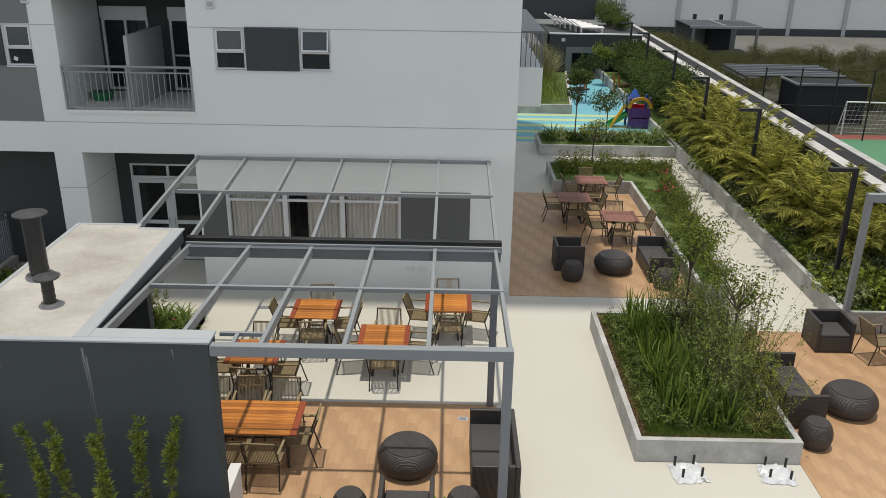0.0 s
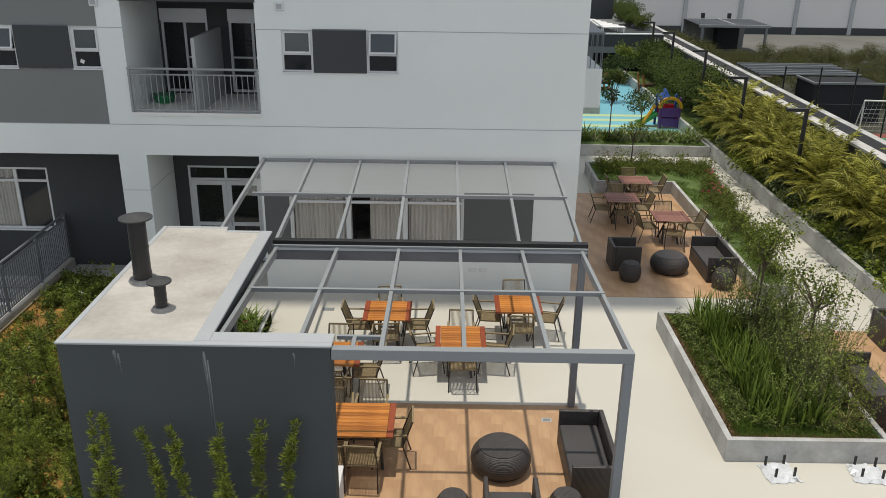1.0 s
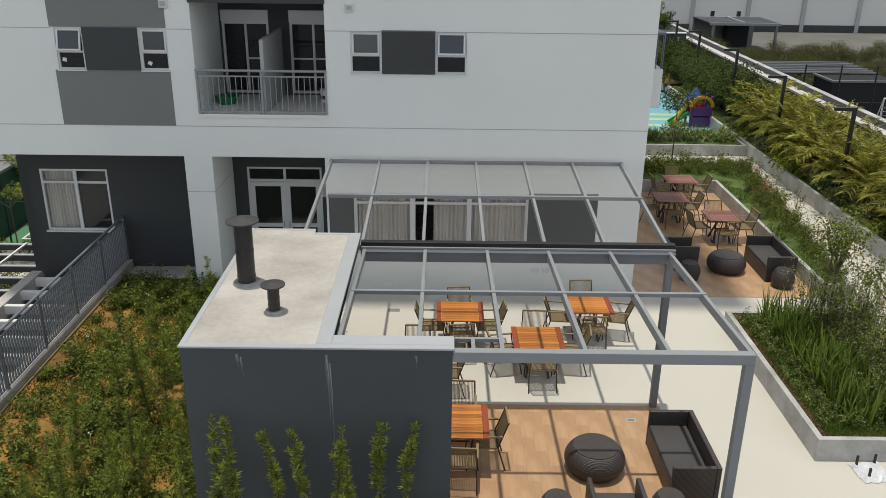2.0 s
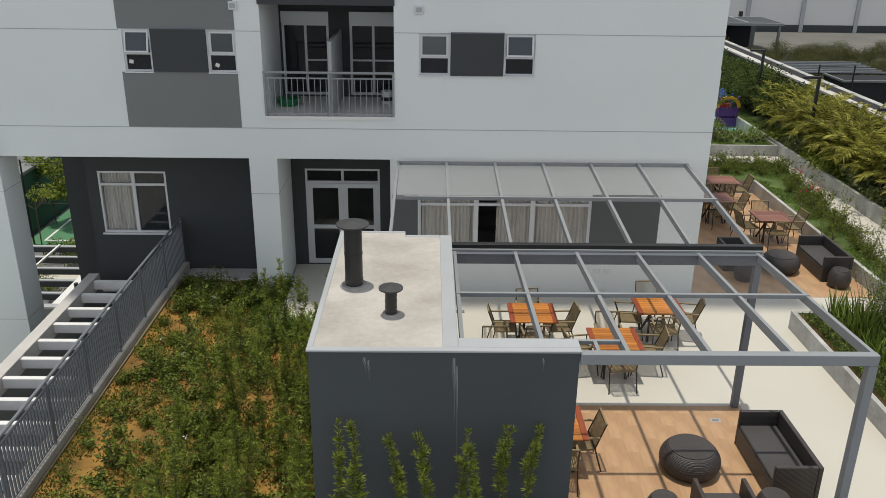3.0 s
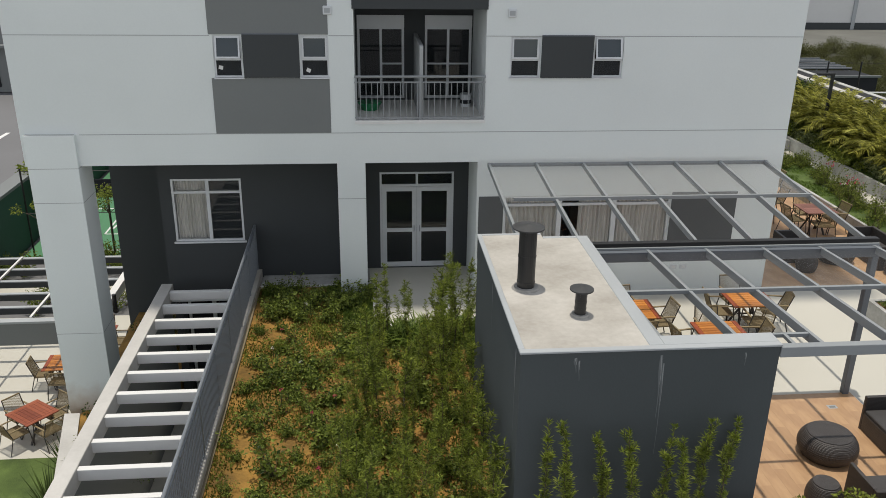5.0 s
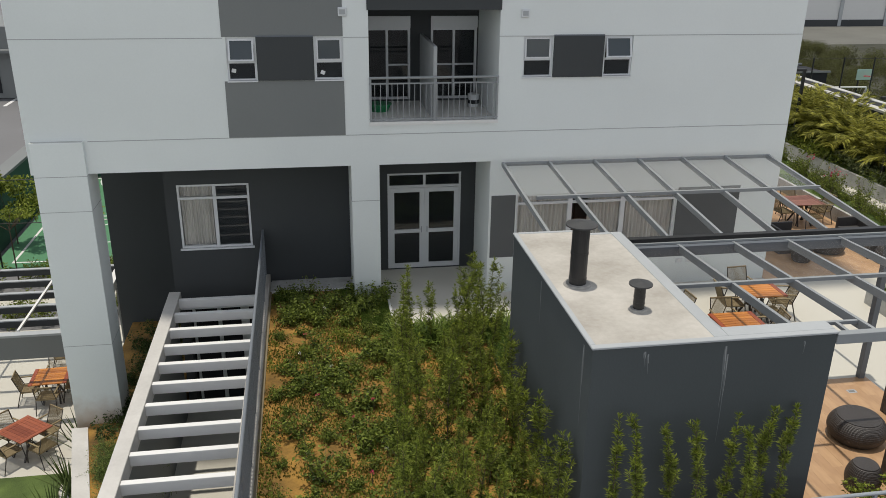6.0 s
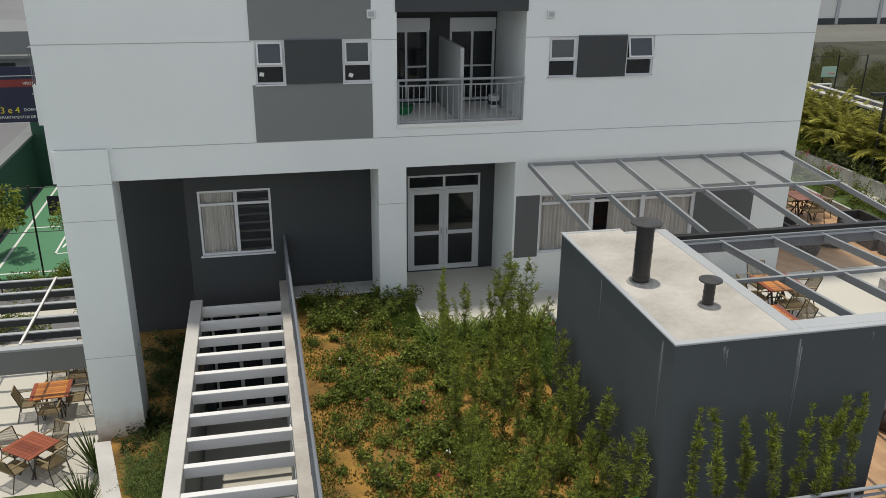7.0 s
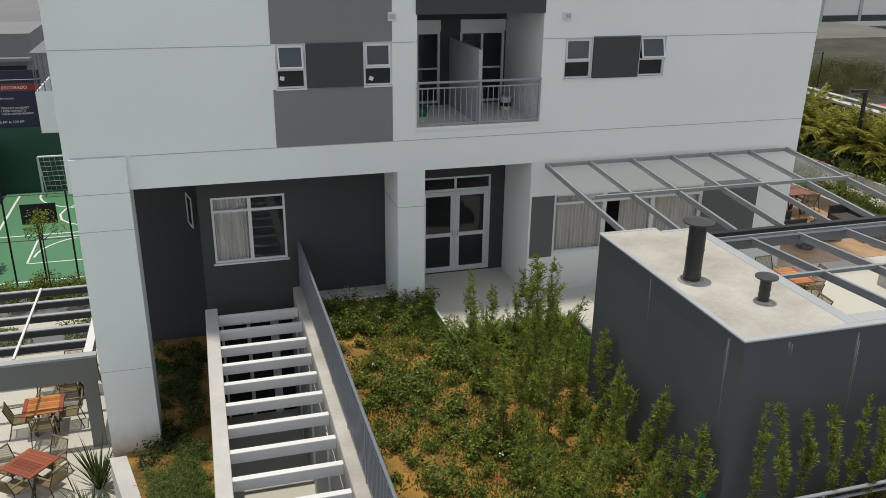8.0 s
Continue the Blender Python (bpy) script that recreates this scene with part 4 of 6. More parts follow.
def bag_base(x, y, turn):
    """A parasol foot: four dark pegs standing out of a crumpled plastic-wrapped plate."""
    th = thing("parasol_base", "metal base wrapped in crumpled white plastic", "base", pose(x, y, 0, 0, 0, turn), "wrapped bases")
    bm = B()
    n = 9
    grid = [[bm.verts.new((-0.27 + 0.54 * i / n + random.uniform(-0.03, 0.03), -0.25 + 0.5 * j / n + random.uniform(-0.03, 0.03),
             0.01 if i in (0, n) or j in (0, n) else 0.03 + random.uniform(0, 0.05))) for j in range(n + 1)] for i in range(n + 1)]
    for i in range(n):
        for j in range(n):
            bm.faces.new((grid[i][j], grid[i + 1][j], grid[i + 1][j + 1], grid[i][j + 1]))
    part("plastic_wrap", bm, PLASTIC, th)
    for sx in (-1, 1):
        for sy in (-1, 1):
            part("peg", box(B(), sx * 0.16 - 0.018, sx * 0.16 + 0.018, sy * 0.17 - 0.012, sy * 0.17 + 0.012, 0.02, 0.22), BLACK, th)
    return th


PLASTIC = material("crumpled_white_plastic", (0.62, 0.64, 0.66), 0.3, 0.15, 15, 4, 0.3)
bag_base(3.86, 10.95, 8)
bag_base(5.3, 10.95, -6)
dr = thing("floor_drain", "small square metal floor drain", "drain", pose(0.24, 12.4, 0.004))
part("grate", box(B(), -0.09, 0.09, -0.06, 0.06, 0, 0.008), CAP, dr)
part("slot", box(B(), -0.06, 0.06, -0.03, 0.03, 0.008, 0.010), MIDGREY, dr)

# ---- lamps along the path ----


def path_lamp(x, y, h):
    th = thing("path_lamp", "black square post lamp with a flat arm", "lamp", pose(x, y, 0.42), "path lamps")
    part("post", box(B(), -0.05, 0.05, -0.05, 0.05, 0, h, 0.004), BLACK, th)
    arm = part("arm", box(B(), -0.60, 0.05, -0.06, 0.06, h, h + 0.09, 0.004), BLACK, th)
    part("diffuser", box(B(), -0.56, -0.1, -0.04, 0.04, h - 0.006, h), ALU, arm, "pale diffuser strip")
    part("foot", box(B(), -0.09, 0.09, -0.09, 0.09, 0, 0.02), BLACK, th)


for x, y in ((8.93, 17.6), (9.0, 24.0), (9.05, 29.5), (9.6, 36.3), (9.85, 42.8), (9.95, 47.6)):
    path_lamp(x, y, 2.82)

# second pergola by the deck
pg = thing("deck_pergola", "grey painted steel pergola by the low wall", "pergola")
for x, y in ((8.62, 16.19), (12.4, 16.19), (12.4, 12.4)):
    part("post", box(B(), x - 0.06, x + 0.06, y - 0.06, y + 0.06, 0.0 if y < 16 else 0.48, 3.0), STEEL, pg)
part("beam", box(B(), 8.56, 12.46, 16.12, 16.26, 3.0, 3.17), STEEL, pg)
part("beam", box(B(), 12.33, 12.47, 12.3, 16.12, 3.0, 3.17), STEEL, pg)
for x in (9.6, 10.6, 11.6):
    part("rafter", box(B(), x - 0.03, x + 0.03, 12.3, 16.12, 3.06, 3.17), STEEL, pg)

# raised edge of the corner bed behind the block
edge_bed = thing("corner_bed_edge", "low concrete edge of the planted corner behind the block", "kerb")
part("side", box(B(), -5.5, -5.42, 13.16, 16.15, 0.0, 0.26, 0.006), CONCRETE, edge_bed)
part("front", box(B(), -6.4, -5.5, 13.16, 13.24, 0.0, 0.26, 0.006), CONCRETE, edge_bed)
part("turf", box(B(), -6.4, -5.5, 13.24, 15.3, 0.05, 0.2), TURF, edge_bed, "green turf")

drain = thing("floor_drain", "small grey metal drain grate in the pale paving", "drain", pose(-4.26, 16.84, 0.0))
part("frame", box(B(), -0.13, 0.13, -0.07, 0.07, 0.0, 0.008), MIDGREY, drain)
for i in range(6):
    part("slat", box(B(), -0.11 + i * 0.04, -0.095 + i * 0.04, -0.055, 0.055, 0.008, 0.012), GALV, drain)

# white upright of the counter at the end of the block
counter = thing("counter_end", "low white painted counter end beside the kitchen block", "counter", pose(-3.16, 9.62, 0))
part("panel", box(B(), -0.07, 0.07, -0.4, 0.35, 0.0, 0.7, 0.008), WHITEBEAM, counter)
part("top", box(B(), -0.08, 0.08, -0.42, 0.37, 0.7, 0.73, 0.008), WHITEBEAM, counter)

# ---- plants ----
PODO = leaf_material("podocarpus_needles", (0.085, 0.125, 0.022), (0.30, 0.345, 0.065))
FRESH = leaf_material("fresh_podocarpus_tips", (0.15, 0.205, 0.026), (0.33, 0.38, 0.06))
GARDENLEAF = leaf_material("garden_shrub_leaves", (0.045, 0.08, 0.015), (0.255, 0.31, 0.06))
SHRUB = leaf_material("shrub_leaves", (0.065, 0.105, 0.016), (0.225, 0.265, 0.045))
HEDGE = leaf_material("hedge_leaves", (0.035, 0.065, 0.014), (0.12, 0.155, 0.038))
BUSH = leaf_material("planter_bush_leaves", (0.075, 0.12, 0.028), (0.265, 0.325, 0.085))
BRIGHT = leaf_material("bright_shrub_leaves", (0.10, 0.145, 0.02), (0.28, 0.32, 0.055))
IRIS = leaf_material("strap_leaves", (0.032, 0.07, 0.012), (0.19, 0.26, 0.048), 0.45)
PALE = leaf_material("pale_strap_leaves", (0.11, 0.15, 0.06), (0.33, 0.36, 0.17))
PALM = leaf_material("areca_fronds", (0.09, 0.105, 0.018), (0.46, 0.44, 0.09), 0.5)
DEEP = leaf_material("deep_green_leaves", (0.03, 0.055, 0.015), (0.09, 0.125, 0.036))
GRASS = leaf_material("grass_blades", (0.085, 0.125, 0.018), (0.225, 0.265, 0.05), 0.7)
LAWN = leaf_material("lawn_blades", (0.055, 0.105, 0.018), (0.17, 0.25, 0.045), 0.7)
DRY = leaf_material("dry_ground_cover", (0.07, 0.07, 0.014), (0.18, 0.165, 0.036), 0.8)
PINK = leaf_material("pink_petals", (0.45, 0.03, 0.10), (0.65, 0.10, 0.16))
BARK = material("grey_brown_bark", (0.11, 0.085, 0.06), 0.9, 0.3, 20, 3, 0.4)
rng = np.random.default_rng(7)


def unit(v):
    return v / np.maximum(np.linalg.norm(v, axis=1, keepdims=True), 1e-6)


def leaf_arrays(roots, ways, length, width, droop=0.25):
    """Pointed leaves of four corners each: root, two sides, tip."""
    n = len(roots)
    ways = unit(ways)
    side = unit(np.cross(ways, rng.normal(size=(n, 3))))
    ln = (length * rng.uniform(0.65, 1.25, n))[:, None]
    wd = (width * rng.uniform(0.7, 1.2, n))[:, None]
    sag = np.zeros((n, 3))
    sag[:, 2] = -droop * ln[:, 0]
    mid = roots + ways * ln * 0.5
    v = np.stack([roots, mid + side * wd / 2, roots + ways * ln + sag, mid - side * wd / 2], 1).reshape(-1, 3)
    f = np.arange(4 * n).reshape(-1, 4)
    return v, f


def ribbon_arrays(roots, ways, length, width, bend, pieces=4):
    """Long arching strap leaves, each a ribbon of a few pieces."""
    n = len(roots)
    flat = unit(np.stack([ways[:, 0], ways[:, 1], np.zeros(n)], 1))
    side = np.stack([-flat[:, 1], flat[:, 0], np.zeros(n)], 1)
    ln = length * rng.uniform(0.6, 1.2, n)
    bd = bend * rng.uniform(0.3, 1.5, n)
    tilt = np.arctan2(ways[:, 2], np.linalg.norm(ways[:, :2], axis=1))
    vs = []
    p = roots.copy()
    for k in range(pieces + 1):
        w = width * (1 - (k / pieces) ** 2 * 0.95) / 2
        vs += [p - side * w, p + side * w]
        a = tilt - bd * (k + 0.5) / pieces
        p = p + (flat * np.cos(a)[:, None] + np.array([0, 0, 1.0]) * np.sin(a)[:, None]) * (ln / pieces)[:, None]
    v = np.stack(vs, 1).reshape(-1, 3)
    m = 2 * (pieces + 1)
    base = np.array([[2 * k, 2 * k + 1, 2 * k + 3, 2 * k + 2] for k in range(pieces)])
    f = (np.arange(n)[:, None, None] * m + base[None]).reshape(-1, 4)
    return v, f


def mesh_from(name, chunks, mat):
    vs, fs, off = [], [], 0
    for v, f in chunks:
        vs.append(v)
        fs.append(f + off)
        off += len(v)
    me = bpy.data.meshes.new(name)
    me.from_pydata(np.concatenate(vs).tolist(), [], np.concatenate(fs).tolist())
    me.materials.append(mat)
    return me


def tubes(name, paths, r):
    """Thin branching stems as one skin; each path is (points, index of the ring it grows from)."""
    vs, fs, rings = [], [], []
    for pts, root in paths:
        prev = None if root is None else rings[root]
        for k, p in enumerate(pts):
            w = r * (1 - 0.75 * k / max(1, len(pts) - 1)) * (1.0 if root is None else 0.6)
            if k == 0 and prev is not None:
                continue
            ring = [len(vs), len(vs) + 1, len(vs) + 2]
            vs += [(p[0] + w * math.cos(a), p[1] + w * math.sin(a), p[2]) for a in (0.3, 2.4, 4.5)]
            if prev is not None:
                fs += [(prev[i], prev[(i + 1) % 3], ring[(i + 1) % 3], ring[i]) for i in range(3)]
            rings.append(ring)
            prev = ring
    me = bpy.data.meshes.new(name)
    me.from_pydata(vs, [], fs)
    me.materials.append(BARK)
    return me


def conifer_mesh(h, spread, per_metre, leaf=0.07, branches=4, tuft=0.17):
    """A slender upright plant: one stem and a few steep side shoots, all set with short narrow needles, the tips fresher."""
    lean, bow = rng.normal(0, 0.035, 2), rng.normal(0, 0.03, 2)
    at = lambda u: np.array([(lean[0] * u + bow[0] * math.sin(3 * u)) * h, (lean[1] * u + bow[1] * math.sin(3 * u)) * h, u * h])
    trunk = [at(u) for u in np.linspace(0, 1.0, 14)]
    paths = [(trunk, None)]
    shoots = [(trunk[2:], 1.0)]
    for _ in range(branches):
        k = int(rng.integers(2, 9))
        a, r = rng.uniform(0, 2 * np.pi), spread * rng.uniform(0.5, 1.15)
        up = rng.uniform(0.16, 0.42) * h * (1 - 0.4 * k / 13)
        out = np.array([np.cos(a), np.sin(a), 0])
        pts = [trunk[k] + out * r * (1 - (1 - u) ** 2.2) + np.array([0, 0, up * u ** 1.15]) for u in (0, 0.2, 0.4, 0.6, 0.8, 1.0)]
        paths.append((pts, k))
        shoots.append((pts[1:], 0.9))
    for _ in range(14):
        k = int(rng.integers(2, 13))
        a, r = rng.uniform(0, 2 * np.pi), rng.uniform(0.4, 1.0) * tuft
        tip = trunk[k] + np.array([r * np.cos(a), r * np.sin(a), rng.uniform(0.06, 0.14)])
        paths.append(([trunk[k], tip], k))
        shoots.append(([trunk[k], tip], 1.0))
    old, fresh = ([], []), ([], [])
    for pts, weight in shoots:
        p = np.array(pts)
        seg = np.linalg.norm(np.diff(p, axis=0), axis=1)
        m = max(8, int(per_metre * weight * seg.sum()))
        u = rng.uniform(0, 1, m)
        u = np.clip(u + 0.03 * np.sin(u * 40), 0, 1)
        f = u * (len(p) - 1)
        i = np.minimum(f.astype(int), len(p) - 2)
        o = p[i] + (p[i + 1] - p[i]) * (f - i)[:, None]
        w = rng.normal(size=(m, 3))
        w[:, 2] = 0.25 + 0.6 * np.abs(rng.normal(size=m)) + 1.2 * np.clip(u - 0.85, 0, 1) / 0.15
        tips = u > (0.74 if rng.uniform() < 0.7 else 2.0)
        for into, sel in ((old, ~tips), (fresh, tips)):
            into[0].append(o[sel])
            into[1].append(w[sel])
    make = lambda kind, mat: mesh_from("foliage", [leaf_arrays(np.concatenate(kind[0]), np.concatenate(kind[1]), leaf, leaf * 0.15, 0.12)], mat)
    return make(old, PODO), make(fresh, FRESH), tubes("stem", paths, 0.014)


def sprig_mesh(stems, length, lean, per, leaf, wide, mat, bare=0.2, foot=0.06):
    """An airy bush of thin leaning stems with small leaves along them."""
    paths, roots, ways = [([np.zeros(3), np.array([0, 0, 0.03])], None)], [], []
    for _ in range(stems):
        a, tilt = rng.uniform(0, 2 * np.pi), abs(rng.normal(0, lean))
        out = np.array([np.cos(a), np.sin(a), 0])
        ln = length * rng.uniform(0.55, 1.15)
        o = out * foot * rng.uniform(0, 1)
        at = lambda u: o + out * ln * (np.sin(tilt) * u + 0.18 * lean * u * u) + np.array([0, 0, ln * np.cos(tilt) * u * (1 - 0.12 * u)])
        paths.append(([at(u) for u in (0, 0.25, 0.5, 0.75, 1.0)], 0))
        m = int(per * ln / length)
        knots = rng.uniform(bare, 1.0, 9)
        u = np.clip(knots[rng.integers(0, 9, m)] + rng.normal(0, 0.05, m), bare, 1.0)
        roots.append(np.stack([at(x) for x in u]) + rng.normal(0, leaf * 0.55, (m, 3)))
        w = rng.normal(size=(m, 3)) + out * 0.4
        w[:, 2] = w[:, 2] * 0.6 + 0.25
        ways.append(w)
    v, f = leaf_arrays(np.concatenate(roots), np.concatenate(ways), leaf, wide)
    v[:, 2] = np.maximum(v[:, 2], 0.01)
    return mesh_from("leaves", [(v, f)], mat), tubes("stem", paths, 0.010)


def mound_mesh(radius, height, n, length, width, mat, lumps=7, lift=0.0):
    """An uneven bush: leaves gathered on the outside of several lumps."""
    c = np.stack([rng.normal(0, radius * 0.45, lumps), rng.normal(0, radius * 0.45, lumps), lift + rng.uniform(0.25, 0.75, lumps) * height], 1)
    r = radius * rng.uniform(0.32, 0.62, lumps)
    pick = rng.integers(0, lumps, n)
    d = unit(rng.normal(size=(n, 3)))
    d[:, 2] = d[:, 2] * 0.85 + 0.1
    p = c[pick] + d * (r[pick] * rng.uniform(0.35, 1.05, n) ** 0.6)[:, None]
    p[:, 2] = np.maximum(p[:, 2], 0.02)
    return mesh_from("leaves", [leaf_arrays(p, d + rng.normal(0, 0.55, (n, 3)), length, width)], mat), c


def limbs(centres, r, foot=(0, 0, 0), trunk=0.0):
    bm = B()
    top = Vector(foot) + Vector((0, 0, trunk))
    if trunk:
        rod(bm, foot, top, r, 7, r * 0.75)
    for c in centres:
        c = Vector(c)
        mid = (top + c) / 2 + Vector((random.uniform(-0.05, 0.05), random.uniform(-0.05, 0.05), 0.04))
        rod(bm, top, mid, r * 0.6, 5, r * 0.42)
        rod(bm, mid, c, r * 0.42, 5, r * 0.2)
    return bm


def plant(name, label, category, group, foliage, foliage_name, stem_mesh=None, stem_name="stem"):
    th = thing(name, label, category, group=group)
    part(foliage_name, foliage, None, th)
    if stem_mesh is not None:
        part(stem_name, stem_mesh, None, th)
    return th


def scatter(protos, places):
    """Copies of the given plants at (x, y, z, size), each turned at random; the first of each kind is used too."""
    used = set()
    for x, y, z, s in places:
        k = random.randrange(len(protos))
        m = pose(x, y, z, random.uniform(-4, 4), random.uniform(-4, 4), random.uniform(0, 360))
        if k not in used:
            used.add(k)
            protos[k].matrix_basis = m @ Matrix.Diagonal((s, s, s, 1))
        else:
            protos[k].scale, old = (s, s, s), tuple(protos[k].scale)
            copy_thing(protos[k], m)
            protos[k].scale = old
    for k, p in enumerate(protos):
        if k not in used:
            for o in (*p.children_recursive, p):
                bpy.data.objects.remove(o)


def spots(n, x0, x1, y0, y1, z, s0, s1, gap=0.0, keep=None):
    out = []
    tries = 0
    while len(out) < n and tries < n * 40:
        tries += 1
        x, y = random.uniform(x0, x1), random.uniform(y0, y1)
        if keep and not keep(x, y):
            continue
        if gap and any((x - a) ** 2 + (y - b) ** 2 < gap * gap for a, b, _, _ in out):
            continue
        out.append((x, y, z, random.uniform(s0, s1)))
    return out


# young podocarpus
podos = []
for h, sp, nb in ((2.0, 0.24, 6), (2.0, 0.30, 8), (2.0, 0.18, 4), (2.0, 0.26, 6), (2.0, 0.34, 8), (2.0, 0.20, 3), (2.0, 0.28, 7)):
    me, tips, stem = conifer_mesh(h, sp, 165, 0.12, nb)
    podos.append(plant("podocarpus", "slender young podocarpus with upright green shoots", "shrub", "young podocarpus", me, "foliage", stem))
    part("fresh_growth", tips, None, podos[-1], "yellow-green fresh tips")["kind"] = "stuff"
slim = []
for h, sp, nb in ((2.0, 0.08, 1), (2.0, 0.11, 2), (2.0, 0.09, 0), (2.0, 0.12, 3)):
    me, tips, stem = conifer_mesh(h, sp, 330, 0.085, nb, 0.10)
    slim.append(plant("podocarpus", "narrow young podocarpus standing before the grey wall", "shrub", "young podocarpus", me, "foliage", stem))
    part("fresh_growth", tips, None, slim[-1], "yellow-green fresh tips")["kind"] = "stuff"
scatter(slim, [(x + random.uniform(-0.08, 0.08), 8.58 + random.uniform(-0.06, 0.06), 0.08, random.uniform(1.05, 1.2)) for x in (-6.24, -5.76, -5.38, -4.92, -4.6, -4.36, -3.95, -3.6)])
inside = spots(35, -8.9, -6.75, 8.7, 15.0, 0.05, 0.5, 0.95, 0.36, lambda x, y: x > -9.2 + (y - 8.5) * 0.13)
scatter(podos, inside + [(-6.72, 8.95, 0.05, 0.9), (-6.7, 9.55, 0.05, 0.75), (-6.78, 10.3, 0.05, 0.95), (-6.72, 11.1, 0.05, 0.8), (-6.75, 12.0, 0.05, 0.9), (-8.0, 15.5, 0.05, 0.85), (-7.55, 15.4, 0.05, 0.7), (-7.1, 15.6, 0.05, 0.8), (-6.7, 15.3, 0.05, 1.0), (-6.2, 15.5, 0.05, 0.9), (-7.0, 15.0, 0.05, 0.95), (-6.75, 14.4, 0.05, 0.95), (-6.7, 13.6, 0.05, 0.9)])

# low garden shrubs
lows = []
for n, h, lean in ((26, 0.44, 0.65), (20, 0.52, 0.5), (30, 0.36, 0.85), (14, 0.62, 0.4), (12, 0.4, 0.9), (34, 0.5, 0.7)):
    me, stem = sprig_mesh(n, h, lean, 32, 0.078, 0.046, GARDENLEAF, 0.04, 0.12)
    lows.append(plant("garden_shrub", "low small-leaved green shrub in red soil", "shrub", "garden shrubs", me, "leaves", stem))
grown = lambda x, y: noise.noise(Vector((x * 1.1, y * 1.1, 7.0))) > -0.1
scatter(lows, spots(66, -10.5, -8.3, 8.6, 17.7, 0.05, 0.5, 1.15, 0.44, grown) + spots(34, -8.5, -6.7, 8.6, 15.6, 0.05, 0.5, 1.0, 0.3) + spots(12, -10.8, -10.45, 8.6, 17.9, 0.05, 0.35, 0.7, 0.4) + spots(11, -10.6, -8.7, 17.1, 18.1, 0.05, 0.6, 1.0, 0.42) + [(-8.75, 18.1, 0.05, 1.1), (-8.7, 17.6, 0.05, 0.6)])
brights = []
for r, h in ((0.32, 0.40), (0.38, 0.34)):
    me, c = mound_mesh(r, h, 480, 0.06, 0.03, BRIGHT)
    brights.append(plant("fern_bush", "soft bright green feathery bush", "shrub", "feathery bushes", me, "leaves", mesh_of("stem", limbs(c, 0.01), BARK)))
scatter(brights, spots(12, -10.6, -7.5, 9.0, 17.5, 0.05, 0.6, 1.0, 0.8))
# bushes below the building; their dark green leaves carry the shade there
darks = []
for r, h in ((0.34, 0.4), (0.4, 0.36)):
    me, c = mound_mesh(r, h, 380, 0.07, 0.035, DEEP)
    darks.append(plant("shade_bush", "low bush under the recess, shade put into its dark green", "shrub", "shade bushes", me, "leaves", mesh_of("stem", limbs(c, 0.01), BARK)))
FERN = leaf_material("fern_leaves", (0.08, 0.135, 0.032), (0.24, 0.31, 0.09))
ferns = []
for n, h in ((40, 0.5), (46, 0.44)):
    me, stem = sprig_mesh(n, h, 0.7, 34, 0.05, 0.02, FERN, 0.1, 0.1)
    ferns.append(plant("fern_clump", "fresh green feathery fern clump beside the column", "fern", "fern clumps", me, "leaves", stem))
scatter(ferns, spots(70, -15.2, -13.6, 10.5, 17.4, -2.82, 0.55, 1.0, 0.15, lambda x, y: x > -15.1 + (17.4 - y) * 0.238 and not (x < -14.2 and y > 16.75)))
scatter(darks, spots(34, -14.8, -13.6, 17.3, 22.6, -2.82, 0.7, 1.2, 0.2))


def turf_stuff(name, label, places, length, width, mat, bare=-0.12):
    """Grass blades standing at random in the given rectangles (x0, x1, y0, y1, z, count)."""
    rr = []
    for x0, x1, y0, y1, z, n in places:
        p = np.stack([rng.uniform(x0, x1, n), rng.uniform(y0, y1, n), np.full(n, z)], 1)
        patch = np.array([noise.noise(Vector((a * 1.3, b * 1.3, 3.0))) for a, b in p[:, :2]])
        rr.append(p[patch > bare])
    p = np.concatenate(rr)
    w = rng.normal(0, 0.45, (len(p), 3))
    w[:, 2] = 1
    v, f = leaf_arrays(p, w, length, width, 0.1)
    return tagged(new(name, mesh_from(name, [(v, f)], mat)), label, "grass", kind="stuff")


turf_stuff("ground_cover", "thin grass and weeds over the red garden soil", [(-10.98, -6.5, 8.5, 16.1, 0.045, 20000), (-10.98, -8.3, 16.1, 18.3, 0.045, 5000)], 0.075, 0.03, GRASS, -0.08)
turf_stuff("edge_lawn", "green lawn along the edge of the paving", [(-8.95, -8.3, 16.0, 18.35, 0.045, 18000), (-10.9, -8.3, 17.9, 18.36, 0.045, 9000)], 0.08, 0.013, LAWN, -0.3)
turf_stuff("dry_cover", "dry yellowish weeds over the red garden soil", [(-10.98, -6.5, 8.5, 16.1, 0.045, 20000), (-10.98, -8.45, 16.1, 18.3, 0.045, 5000)], 0.055, 0.026, DRY, -0.25)
turf_stuff("planter_turf", "green turf along the planter edge", [(3.2, 5.65, 11.36, 16.0, 0.355, 16000), (3.26, 3.62, 11.4, 16.0, 0.355, 9000), (3.3, 5.62, 11.4, 11.75, 0.355, 8000)], 0.085, 0.014, LAWN, -2.0)
turf_stuff("bed_turf", "green turf in the shrub bed", [(5.97, 6.6, 17.8, 26.1, 0.375, 8000), (3.5, 7.5, 26.2, 28.3, 0.375, 9000), (3.5, 8.4, 31.0, 31.5, 0.375, 3500)], 0.07, 0.012, LAWN)
turf_stuff("palm_turf", "green turf at the foot of the low wall", [(8.72, 9.2, 16.3, 45, 0.415, 9000)], 0.07, 0.013, LAWN)

# strap-leaved clumps


